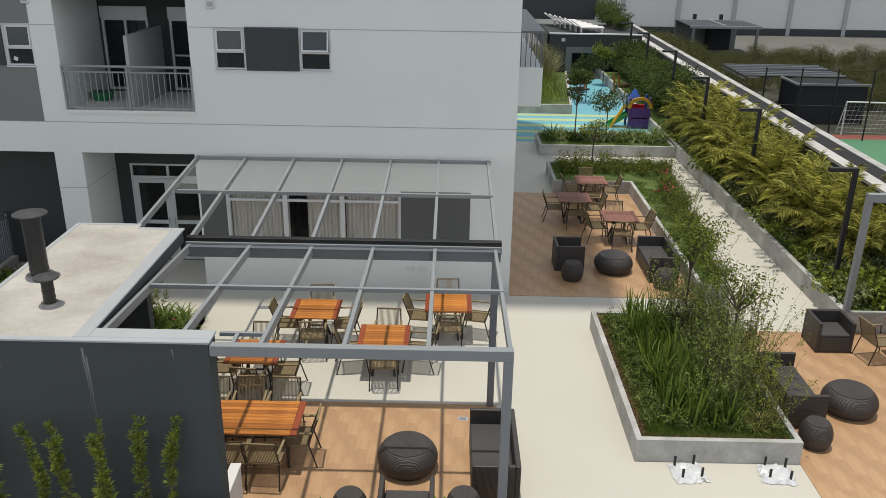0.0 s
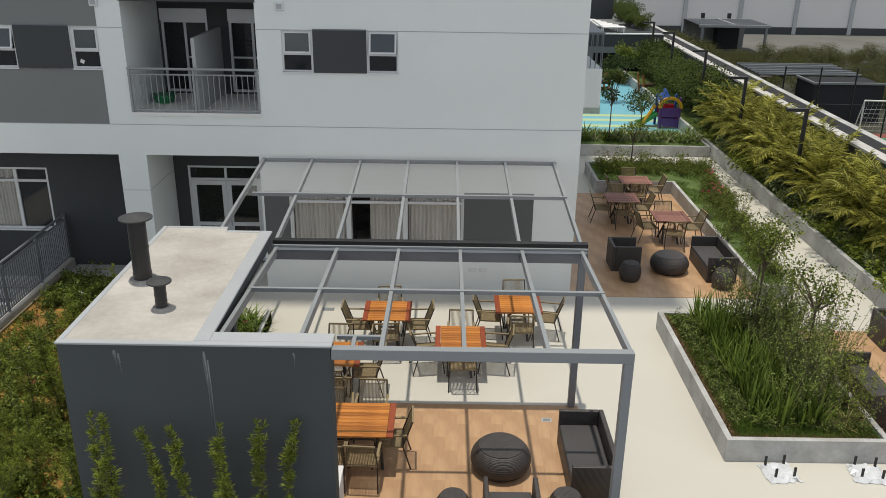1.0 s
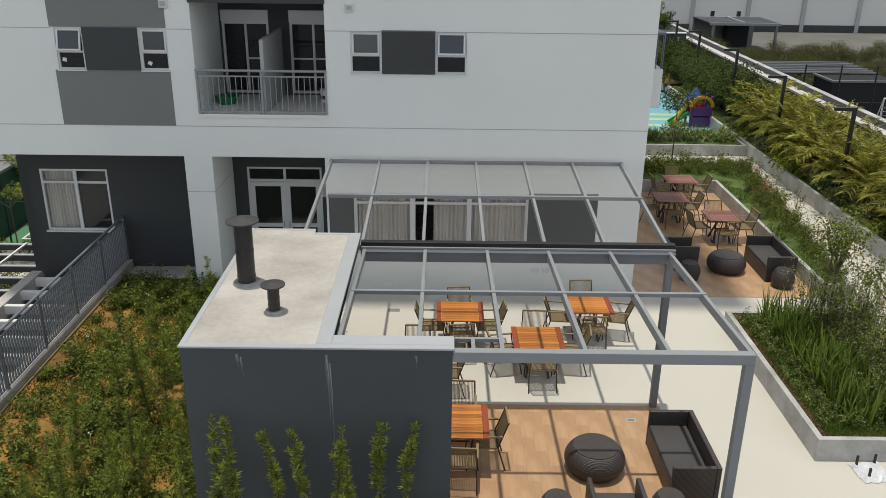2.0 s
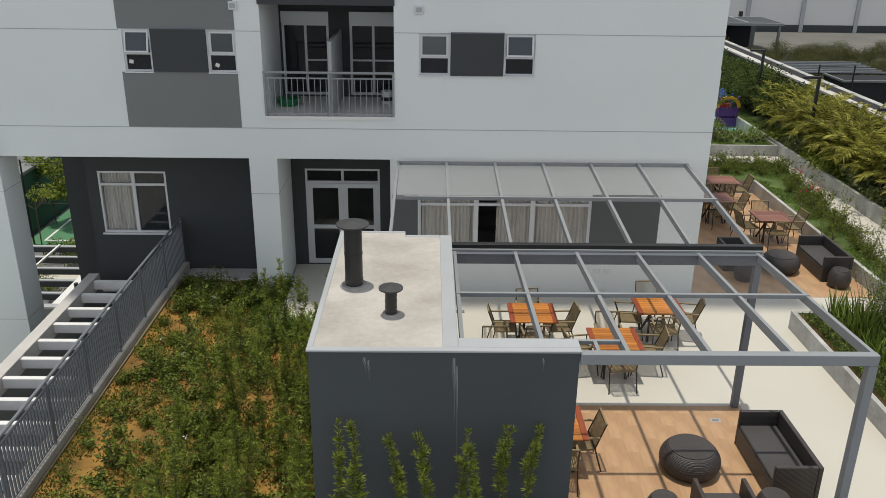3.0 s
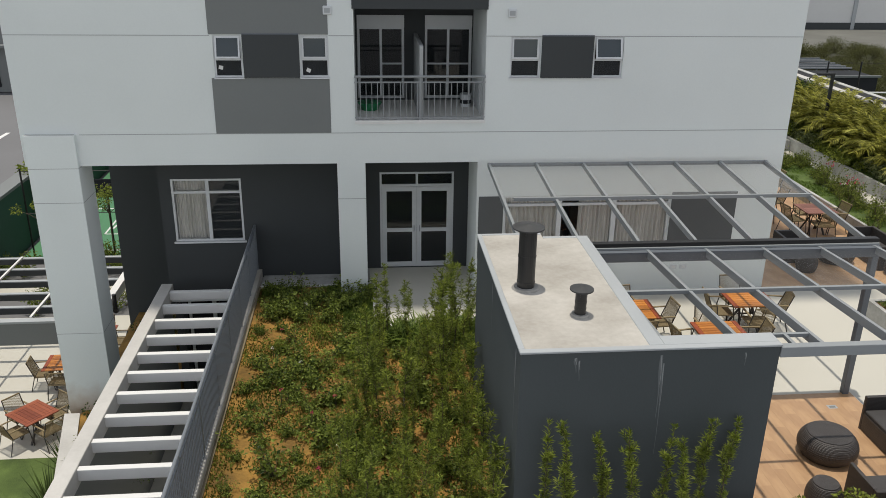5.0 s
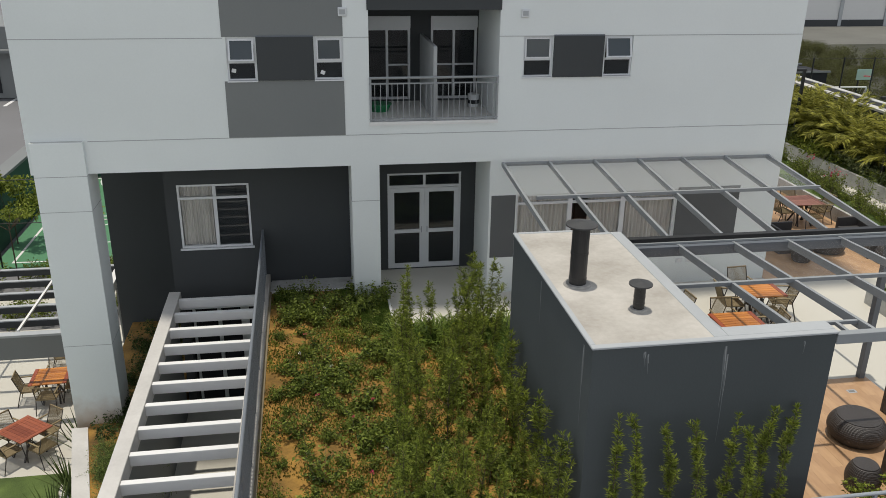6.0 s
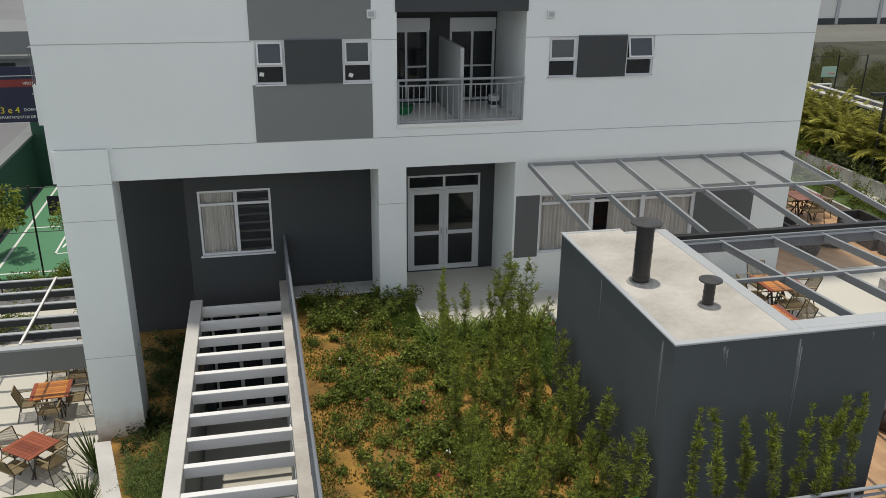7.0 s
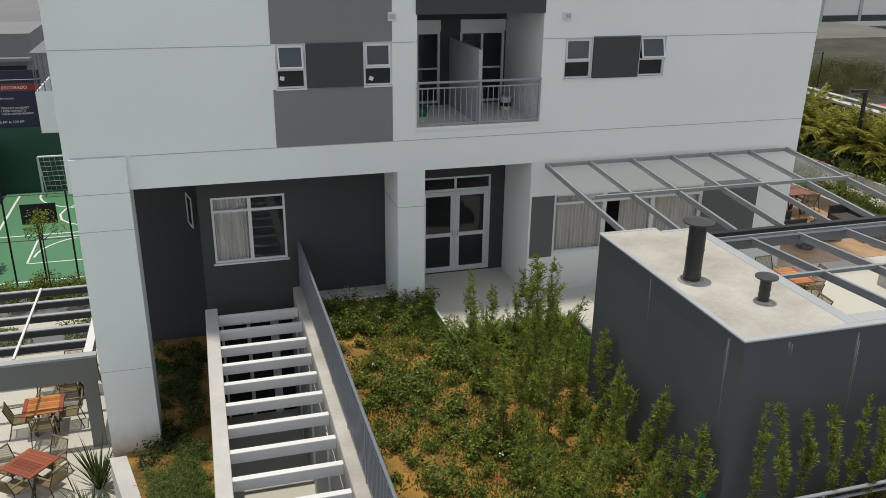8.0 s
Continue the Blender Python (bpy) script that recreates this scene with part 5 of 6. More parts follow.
def strap_mesh(n, length, width, bend, mat, tilt=1.25):
    a = rng.uniform(0, 2 * np.pi, n)
    t = rng.normal(tilt, 0.16, n)
    roots = np.stack([0.06 * np.cos(a), 0.06 * np.sin(a), np.zeros(n)], 1) * rng.uniform(0.2, 1.2, n)[:, None]
    ways = np.stack([np.cos(a) * np.cos(t), np.sin(a) * np.cos(t), np.sin(t)], 1)
    return mesh_from("leaves", [ribbon_arrays(roots, ways, length, width, bend)], mat)


irises = [plant("iris_clump", "clump of long green strap leaves", "plant", "iris clumps", strap_mesh(n, l, 0.042, b, IRIS, 1.36), "leaves") for n, l, b in ((12, 0.74, 0.2), (9, 0.66, 0.6), (13, 0.8, 0.15), (8, 0.6, 1.2))]
scatter(irises, spots(140, 3.72, 4.9, 11.7, 15.9, 0.36, 0.7, 1.15, 0.12, lambda x, y: x < 4.25 + (15.8 - y) * 0.17))
borders = [plant("border_strap_plant", "short dark green strap-leaved border plant", "plant", "border strap plants", strap_mesh(22, 0.42, 0.035, 1.0, IRIS, 1.1), "leaves"),
           plant("border_strap_plant", "short pale-edged strap-leaved border plant", "plant", "border strap plants", strap_mesh(24, 0.36, 0.032, 1.3, PALE, 1.0), "leaves")]
scatter(borders, spots(70, 3.6, 8.4, 31.6, 32.8, 0.38, 0.9, 1.5, 0.22))
hedge_straps = [plant("mondo_clump", "dense dark green strap-leaved clump at the garden edge", "plant", "edge clumps", strap_mesh(30, 0.42, 0.03, 1.3, IRIS, 1.05), "leaves")]
scatter(hedge_straps, spots(60, -8.35, -5.6, 15.25, 16.05, 0.05, 0.9, 1.35, 0.13) + spots(14, -5.95, -5.6, 13.4, 15.3, 0.05, 0.8, 1.1, 0.2))
spider = [plant("spider_plant", "yellow striped spider plant by the planter edge", "plant", "spider plants", strap_mesh(34, 0.36, 0.022, 1.6, leaf_material("yellow_stripe_leaves", (0.20, 0.19, 0.05), (0.42, 0.38, 0.14)), 0.8), "leaves")]
scatter(spider, [(5.1, 11.75, 0.36, 1.0), (5.35, 11.95, 0.36, 1.1), (4.85, 11.95, 0.36, 0.9), (5.45, 11.7, 0.36, 0.8)])
yucca = [plant("yucca", "spiky dark green yucca beside the white wall", "plant", "yuccas", strap_mesh(80, 1.15, 0.05, 0.3, DEEP, 1.25), "leaves")]
scatter(yucca, [(-15.98, 18.5, -4.2, 1.05), (-16.0, 17.0, -4.2, 0.95), (-15.98, 15.6, -4.2, 1.0), (-16.0, 14.2, -4.2, 0.9)])

edge_weeds = []
for n, h in ((16, 0.34), (12, 0.42)):
    me, stem = sprig_mesh(n, h, 0.7, 20, 0.06, 0.034, BUSH, 0.05, 0.1)
    edge_weeds.append(plant("edge_weed", "low leafy weed along the planter edge", "plant", "edge weeds", me, "leaves", stem))
scatter(edge_weeds, spots(22, 3.35, 3.75, 11.8, 15.8, 0.36, 0.6, 1.0, 0.25) + spots(12, 3.6, 5.5, 11.6, 11.85, 0.36, 0.6, 0.9, 0.22))

# bark chips along the planter edge
CHIP = leaf_material("bark_chips", (0.20, 0.10, 0.05), (0.42, 0.28, 0.17), 0.9)
turf_stuff("bark_mulch", "brown bark chips along the planter edge", [(3.17, 3.36, 11.4, 16.0, 0.365, 5000), (3.2, 5.6, 11.36, 11.5, 0.365, 3500)], 0.05, 0.03, CHIP, -2.0)

# airy bushes of the planter and bed
airy = []
for n, h, lean in ((26, 1.7, 0.2), (22, 2.1, 0.16), (28, 1.4, 0.28)):
    me, stem = sprig_mesh(n, h, lean, 46, 0.05, 0.027, BUSH, 0.12, 0.22)
    airy.append(plant("airy_bush", "tall airy bush with small green leaves on thin stems", "shrub", "planter bushes", me, "leaves", stem))
scatter(airy, spots(22, 4.4, 5.6, 12.0, 15.9, 0.36, 0.55, 1.1, 0.34) + [(4.6, 15.4, 0.36, 1.15), (5.3, 14.4, 0.36, 1.2), (4.9, 14.9, 0.36, 1.2)])
yell = []
for n, h, lean in ((15, 1.6, 0.3), (13, 1.8, 0.22)):
    me, stem = sprig_mesh(n, h, lean, 46, 0.048, 0.028, BRIGHT, 0.15, 0.15)
    yell.append(plant("light_bush", "loose light green bush with thin branches", "shrub", "planter bushes", me, "leaves", stem))
scatter(yell, spots(16, 5.15, 5.75, 11.8, 15.9, 0.36, 0.6, 1.1, 0.28) + [(5.6, 13.2, 0.36, 0.9)])
mid = []
for r, h in ((0.34, 0.36), (0.3, 0.44)):
    me, stem = sprig_mesh(30, h + 0.2, 0.6, 22, 0.07, 0.04, SHRUB, 0.1, 0.14)
    mid.append(plant("bed_shrub", "rounded green shrub in the concrete edged bed", "shrub", "bed shrubs", me, "leaves", stem))
edge = lambda x, y: (y > 26.3 and 3.7 < x < 7.5 and y > 27.0) or (y < 26.3 and 6.25 + (y - 17.6) * 0.05 < x < 6.55 + (y - 17.6) * 0.10)
scatter(mid, spots(66, 3.6, 7.6, 17.9, 28.2, 0.38, 0.5, 0.95, 0.28, edge))


tall_mid = []
for n, h in ((9, 1.25), (11, 1.0)):
    me, stem = sprig_mesh(n, h, 0.32, 34, 0.07, 0.04, SHRUB, 0.1, 0.12)
    tall_mid.append(plant("flowering_shrub", "loose tall shrub beside the deck tables", "shrub", "deck shrubs", me, "leaves", stem))
scatter(tall_mid, [(5.75, 20.6, 0.38, 0.8), (6.35, 19.3, 0.38, 0.9), (6.5, 21.4, 0.38, 1.0), (6.7, 23.2, 0.38, 0.95), (6.85, 24.9, 0.38, 0.9), (4.3, 27.4, 0.38, 1.0), (5.2, 27.5, 0.38, 0.8)])


def small_tree(x, y, z, trunk, crown_r, crown_h, n, mat, label, lumps=9, size=0.075):
    me, c = mound_mesh(crown_r, crown_h, n, size, size * 0.5, mat, lumps, trunk)
    t = plant("young_tree", label, "tree", "young trees", me, "crown", mesh_of("trunk", limbs(c, 0.028, (0, 0, 0), trunk), BARK), "trunk")
    t.matrix_basis = pose(x, y, z, 0, 0, random.uniform(0, 360))
    return t


small_tree(4.75, 15.0, 0.36, 1.5, 0.55, 1.2, 1000, SHRUB, "slender young tree with sparse small leaves", 12)
small_tree(5.35, 13.8, 0.36, 1.2, 0.5, 1.1, 800, SHRUB, "slender young tree with sparse small leaves", 12)
small_tree(5.0, 16.4 - 0.6, 0.36, 1.5, 0.5, 1.0, 600, SHRUB, "thin young tree with an open crown", 10)
small_tree(4.82, 31.9, 0.38, 1.3, 0.5, 1.75, 1500, HEDGE, "young tree with a narrow dark crown", 9, 0.12)
small_tree(6.1, 32.2, 0.38, 1.1, 0.85, 0.95, 1200, HEDGE, "young tree with a spreading sparse crown", 12, 0.1)
small_tree(6.7, 41.5, 0.0, 1.4, 0.7, 1.0, 1000, DEEP, "young tree with a round dark crown", 10, 0.13)
small_tree(8.4, 46.5, 0.0, 1.5, 0.6, 0.8, 900, BRIGHT, "young tree with a round dark crown", 10, 0.14)
small_tree(4.9, 28.0, 0.38, 0.9, 0.5, 0.8, 600, SHRUB, "small leafy tree in the shrub bed", 8, 0.09)


def flowering(x, y, stems, h, lean, blooms, label):
    """Thin leaning sprigs with a few blossoms near the tips."""
    me, stem = sprig_mesh(stems, h, lean, 30, 0.05, 0.028, SHRUB, 0.3, 0.1)
    th = plant("flowering_bush", label, "shrub", "flowering bushes", me, "leaves", stem)
    th.matrix_basis = pose(x, y, 0.38)
    if blooms:
        part("blossom", mound_mesh(0.3, 0.3, blooms, 0.07, 0.06, PINK, 4, h * 0.7)[0], None, th, "pink blossom")


flowering(5.98, 22.3, 9, 1.2, 0.5, 24, "thin sprawling bush with pink blossom over the deck edge")
flowering(6.0, 20.6, 8, 1.1, 0.6, 0, "thin sprawling bush leaning over the deck edge")
flowering(6.6, 24.2, 7, 1.1, 0.5, 12, "thin sprawling bush with pink blossom beside the path")
flowering(6.7, 20.2, 9, 1.4, 0.5, 0, "loose thin bush leaning over the path")
flowering(6.75, 21.9, 8, 1.2, 0.6, 0, "loose thin bush leaning over the path")
flowering(6.4, 18.3, 10, 1.6, 0.45, 0, "loose thin bush leaning over the path")


def flower(x, y, z, col, label):
    th = thing("flower", label, "flower", pose(x, y, z), "small flowers")
    part("petals", mound_mesh(0.03, 0.04, 9, 0.035, 0.03, col, 2)[0], None, th)
    part("stalk", rod(B(), (0, 0, -0.25), (0, 0, 0.02), 0.005, 5), BARK, th)


WHITEP = leaf_material("white_petals", (0.55, 0.55, 0.5), (0.75, 0.75, 0.7))
for x, y in ((-10.0, 13.0), (-9.4, 12.2), (-9.0, 12.7), (-10.2, 15.4), (-9.2, 10.6)):
    flower(x, y, 0.42, PINK, "small pink flower among the shrubs")
for x, y in ((-10.3, 14.6), (-9.7, 14.0), (-8.9, 11.2), (-9.8, 16.6)):
    flower(x, y, 0.42, WHITEP, "small white flower among the shrubs")
flower(-5.75, 15.2, 0.45, PINK, "small red flower at the planter corner")

# areca palms


def palm_mesh(fronds, length):
    chunks, bm = [], B()
    for i in range(fronds):
        a = 2 * np.pi * i / fronds + rng.uniform(-0.3, 0.3)
        out = rng.uniform(0.35, 1.15)
        k = 9
        pts = []
        p = np.array([0.06 * np.cos(a), 0.06 * np.sin(a), rng.uniform(0.2, 0.7)])
        ang = np.pi / 2 - out * 0.35
        for j in range(k + 1):
            pts.append(p)
            d = np.array([np.cos(a) * np.cos(ang), np.sin(a) * np.cos(ang), np.sin(ang)])
            p = p + d * length / k
            ang -= out * 1.75 / k
        for j in range(k):
            rod(bm, pts[j], pts[j + 1], 0.012 * (1 - j / k) + 0.003, 4)
        side = np.array([-np.sin(a), np.cos(a), 0])
        roots, ways = [], []
        for j in range(11 * (k - 2)):
            u = 2 + j / 11
            q0, q1 = pts[int(u)], pts[min(int(u) + 1, k)]
            q = q0 + (q1 - q0) * (u - int(u))
            t = (q1 - q0) / np.linalg.norm(q1 - q0)
            for s in (-1, 1):
                roots.append(q)
                ways.append(side * s * 0.9 + t * 0.75 + np.array([0, 0, 0.1]) + rng.normal(0, 0.08, 3))
        chunks.append(leaf_arrays(np.array(roots), np.array(ways), 0.36, 0.028, 0.22))
    return mesh_from("fronds", chunks, PALM), mesh_of("stem", bm, material("yellow_green_stalk", (0.16, 0.15, 0.03), 0.6, 0.2, 10, 2, 0.05))


palms = []
for fr, ln in ((20, 1.55), (18, 1.75), (22, 1.4), (19, 1.6)):
    f, s = palm_mesh(fr, ln)
    palms.append(plant("areca_palm", "bushy areca palm with yellow-green feathery fronds", "palm", "areca palms", f, "fronds", s, "stem"))
scatter(palms, spots(44, 9.45, 10.4, 18.4, 34.0, 0.40, 0.65, 1.1, 0.45))
unders = []
for r, h, mt in ((0.36, 0.4, BRIGHT), (0.34, 0.36, PALE)):
    me, c = mound_mesh(r, h, 360, 0.11, 0.055, mt, 8)
    unders.append(plant("border_shrub", "low broad-leaved border plant under the palms", "shrub", "border shrubs", me, "leaves", mesh_of("stem", limbs(c, 0.01), BARK)))
scatter(unders, spots(60, 8.95, 9.5, 16.6, 34, 0.42, 0.8, 1.25, 0.3) + spots(14, 9.5, 10.4, 16.6, 19.2, 0.42, 1.0, 1.7, 0.4))
hedges = []
for r, h in ((0.75, 1.7), (0.8, 2.0)):
    me, c = mound_mesh(r, h, 2200, 0.12, 0.06, HEDGE, 16)
    hedges.append(plant("tall_bush", "tall dense green bush along the boundary wall", "shrub", "tall bushes", me, "leaves", mesh_of("stem", limbs(c, 0.03), BARK), "stem"))
scatter(hedges, spots(44, 9.7, 10.25, 33.6, 48, 0.40, 0.85, 1.2, 0.5) + spots(9, 2.6, 5.2, 40, 47, 0.36, 0.6, 0.9, 0.8, lambda x, y: x < 3.0 + (y - 37) * 0.1) + spots(30, 9.5, 10.3, 50.0, 74.0, 2.5, 0.5, 0.8, 0.5))
turf_stuff("pavilion_grass", "tall straw-coloured grass beside the pavilion", [(3.0, 5.4, 45.5, 49.5, 0.36, 5000)], 1.7, 0.03, leaf_material("pale_reed_leaves", (0.13, 0.14, 0.06), (0.36, 0.35, 0.19), 0.7), -2.0)
turf_stuff("corner_lawn", "small patch of green lawn behind the kitchen block", [(-6.4, -5.52, 13.26, 15.3, 0.2, 7000)], 0.07, 0.012, LAWN, -2.0)
turf_stuff("tall_grass", "tall pale ornamental grass by the far wall", [(3.0, 5.4, 38.9, 47, 0.36, 2500)], 0.9, 0.03, GRASS)
edge_bush = []
for r, h in ((0.35, 1.3), (0.3, 1.25)):
    me, c = mound_mesh(r, h, 500, 0.075, 0.038, BRIGHT, 10)
    edge_bush.append(plant("edge_bush", "bright green bush along the terrace edge", "shrub", "edge bushes", me, "leaves", mesh_of("stem", limbs(c, 0.014), BARK), "stem"))
scatter(edge_bush, [(-1.9, 8.58, 0.1, 1.0), (-1.5, 8.55, 0.1, 1.05), (-0.25, 8.56, 0.1, 1.0), (0.1, 8.58, 0.1, 0.98), (-2.5, 8.58, 0.1, 0.95), (2.45, 8.58, 0.1, 1.0), (1.5, 8.58, 0.1, 0.95), (-0.9, 8.56, 0.1, 0.95)])

# upright green pipe among the plants
pipe = thing("green_pipe", "upright green plastic pipe with a black band by the grey wall", "pipe", pose(-6.72, 9.0, 0.05, 3, 2, 0))
part("tube", rod(B(), (0, 0, 0), (0, 0, 0.52), 0.055, 16), GREENP, pipe)
part("band", rod(B(), (0, 0, 0.52), (0, 0, 0.55), 0.06, 16), BLACK, pipe, "black band")
part("neck", rod(B(), (0, 0, 0.55), (0, 0, 0.80), 0.055, 16, 0.045), GREENP, pipe)
part("collar", rod(B(), (0, 0, 0.80), (0, 0, 0.83), 0.052, 16), GREENP, pipe)

# ---- far edge: boundary wall ----


def strip(y, off):
    return (10.76 + (y - 25) * 0.006 + off, y)


def wall_strip(bm, a, b, z0, z1, y0=9.0, y1=95.0):
    return prism(bm, [strip(y0, a), strip(y0, b), strip(y1, b), strip(y1, a)], z0, z1)


structure("wall_boundary", wall_strip(B(), 0.02, 0.35, -0.02, 2.12), DARKGREY, "dark rendered boundary wall behind the palms", "wall")
structure("trim_boundary_coping", wall_strip(B(), 0.0, 0.37, 2.12, 2.2), EDGEBEAM, "white coping of the boundary wall", "trim")
structure("roof_boundary_gutter", wall_strip(B(), 0.37, 0.97, 1.6, 2.16), material("black_bitumen", (0.017, 0.017, 0.019), 0.95, 0.2, 8, 0.6, 0.1), "dark gutter strip behind the boundary wall", "roof")
structure("trim_outer_coping", wall_strip(B(), 0.97, 1.24, -4.2, 2.18), CONCRETE, "grey outer parapet beyond the gutter", "trim")
ROUGH = material("rough_garden_ground", (0.028, 0.032, 0.018), 0.95, 0.4, 1.5, 0.25, 0.2, tint=(0.052, 0.052, 0.035))
structure("lawn_neighbour", prism(B(), [(12.2, 10), (80, 10), (80, 128), (11.6, 128)], -6.2, -4.17), ROUGH, "rough brownish ground of the neighbouring plot", "ground")

structure("path_far", box(B(), 16, 80, 90, 108, -4.2, -4.16), material("far_grey_paving", (0.14, 0.14, 0.125), 0.9, 0.2, 3, 0.2, 0), "grey paving before the far building", "path")

# ---- playground things ----
PLAY = [material("play_" + n, c, 0.35, 0.06, 8, 2, 0.0) for n, c in (("yellow", (0.62, 0.33, 0.02)), ("purple", (0.10, 0.035, 0.18)), ("green", (0.03, 0.28, 0.07)), ("blue", (0.02, 0.08, 0.33)), ("red", (0.45, 0.02, 0.04)))]
tower = thing("play_tower", "colourful plastic play tower with a green slide", "playground", pose(7.72, 35.7, 0.01) @ Matrix.Diagonal((0.85, 0.85, 0.78, 1)))
for x in (0.0, 1.0):
    for y in (0.0, 0.9):
        part("post", box(B(), x - 0.06, x + 0.06, y - 0.06, y + 0.06, 0, 1.75, 0.02), PLAY[3] if y else PLAY[1], tower)
part("platform", box(B(), -0.05, 1.05, -0.05, 0.95, 0.55, 0.65, 0.02), PLAY[4], tower)
part("panel", box(B(), 0.05, 0.95, -0.05, 0.0, 0.05, 1.15, 0.03), PLAY[1], tower, "purple side panel")
part("panel", box(B(), 0.05, 0.95, 0.88, 0.93, 0.65, 1.2, 0.03), PLAY[4], tower, "red side panel")
arch = B()
for k in range(10):
    a0, a1 = math.pi * k / 10, math.pi * (k + 1) / 10
    bar(arch, (0.5 + 0.55 * math.cos(a0), -0.03, 1.15 + 0.55 * math.sin(a0)), (0.5 + 0.55 * math.cos(a1), -0.03, 1.15 + 0.55 * math.sin(a1)), 0.12, 0.16)
part("arch", arch, PLAY[0], tower, "yellow arch")
part("roof_cone", rod(B(), (0.3, 0.6, 1.5), (0.3, 0.6, 2.1), 0.4, 12, 0.06), PLAY[3], tower, "blue roof")
sl = B()
for k in range(8):
    u0, u1 = k / 8, (k + 1) / 8
    bar(sl, (-0.05 - 0.95 * u0, 0.45, 0.62 * (1 - u0) ** 1.3 + 0.06), (-0.05 - 0.95 * u1, 0.45, 0.62 * (1 - u1) ** 1.3 + 0.06), 0.5, 0.05)
for s in (0.2, 0.7):
    bar(sl, (-0.05, s, 0.78), (-0.98, s, 0.14), 0.06, 0.14)
part("slide", sl, PLAY[2], tower, "green slide")
part("side_arch", rod(B(), (-0.9, 0.2, 0.0), (-0.2, 0.3, 1.25), 0.09, 10), PLAY[0], tower, "yellow climbing tube")
for x, y, a in ((9.0, 43.5, 20), (6.6, 44.5, -160)):
    rk = thing("rocking_toy", "brown wooden rocking toy on the play floor", "toy", pose(x, y, 0.01, 0, 0, a), "rocking toys")
    part("body", box(B(), -0.5, 0.5, -0.15, 0.15, 0.35, 0.6, 0.05), WOODDARK, rk)
    for s in (-0.25, 0.25):
        part("runner", bar(B(), (-0.7, s, 0.1), (0.7, s, 0.1), 0.06, 0.1), WOODDARK, rk)
        part("upright", bar(B(), (-0.4, s, 0.1), (-0.55, s, 1.1), 0.06, 0.08), TEAK, rk)

pav = thing("pavilion", "dark grey flat-roofed pavilion with a framed opening", "building")
part("wall", wall_mesh(B(), 5.55, 10.82, 0, 2.5, 48.6, 48.8, [(6.85, 9.75, 0.0, 1.45)]), DARKGREY, pav)
part("door_surround", outline(B(), 6.5, 10.1, -0.35, 1.8, 48.56, 0.35, 0.06), MIDGREY, pav, "grey frame round the opening")
part("roof_edge", box(B(), 5.5, 10.80, 48.5, 48.75, 2.5, 2.56), WHITE, pav, "white roof edge")
part("roof", box(B(), 5.5, 10.80, 48.75, 54, 2.42, 2.5), DARKGREY, pav, "dark flat roof")
part("back", box(B(), 5.6, 10.8, 50.5, 50.7, 0, 2.42), CHARCOAL, pav)
for x in (6.3, 10.4):
    part("wall_lamp", box(B(), x - 0.1, x + 0.1, 48.5, 48.6, 2.1, 2.28), ALU, pav, "small white wall lamp")
structure("floor_pool_deck", box(B(), 2.0, 10.68, 54, 75, 2.3, 2.5), MIDGREY, "grey pool deck above the pavilion", "floor")
structure("wall_pool_end", box(B(), 1.5, 9.4, 57.0, 57.25, 2.5, 6.5), DARKGREY, "dark grey wall at the end of the pool deck", "wall")
for i in range(6):
    lg = thing("sun_lounger", "white reclining sun lounger", "lounger", pose(8.7 - 0.22 * i, 49.4 + 0.75 * i, 2.5, 0, 0, 180), "sun loungers")
    part("bed", box(B(), 0, 1.35, -0.3, 0.3, 0.28, 0.36, 0.02), WHITEBEAM, lg)
    part("backrest", bar(B(), (1.35, 0, 0.33), (1.95, 0, 0.72), 0.6, 0.07), WHITEBEAM, lg)
    for x in (0.1, 1.3):
        for y in (-0.25, 0.25):
            part("leg", box(B(), x - 0.03, x + 0.03, y - 0.03, y + 0.03, 0, 0.28), WHITEBEAM, lg)

# ---- neighbouring plot on the far side ----
GREENCOURT = material("green_court_paint", (0.075, 0.215, 0.11), 0.7, 0.1, 15, 0.3, 0.05)
REDCOURT = material("red_court_paint", (0.22, 0.06, 0.04), 0.7, 0.1, 15, 0.3, 0.05)
structure("court_far", box(B(), 24.5, 60, 25, 52, -4.17, -4.15), GREENCOURT, "green painted court on the neighbouring plot", "court")
structure("court_far_border", box(B(), 23.5, 60, 52, 53.2, -4.17, -4.145), REDCOURT, "red border of the green court", "court")


def goal(x, y, z, w, h, turn, label):
    g = thing("goal", label, "goal", pose(x, y, z, 0, 0, turn), "court goals")
    part("left_post", rod(B(), (0, 0, 0), (0, 0, h), 0.05, 8), WHITEBEAM, g)
    part("right_post", rod(B(), (w, 0, 0), (w, 0, h), 0.05, 8), WHITEBEAM, g)
    part("crossbar", rod(B(), (0, 0, h), (w, 0, h), 0.05, 8), WHITEBEAM, g)
    for x0 in (0, w):
        part("stay", rod(B(), (x0, 0, h), (x0, 0.9, 0), 0.03, 6), WHITEBEAM, g)
    net = B()
    for i in range(13):
        rod(net, (w * i / 12, 0.02, h), (w * i / 12, 0.88, 0.05), 0.006, 3)
    for j in range(8):
        u = j / 7
        rod(net, (0, 0.02 + 0.86 * u, h - (h - 0.05) * u), (w, 0.02 + 0.86 * u, h - (h - 0.05) * u), 0.006, 3)
    part("net", net, WHITEBEAM, g)


goal(25.3, 53.0, -4.15, 3.6, 2.2, -4, "white framed goal with a net on the green court")


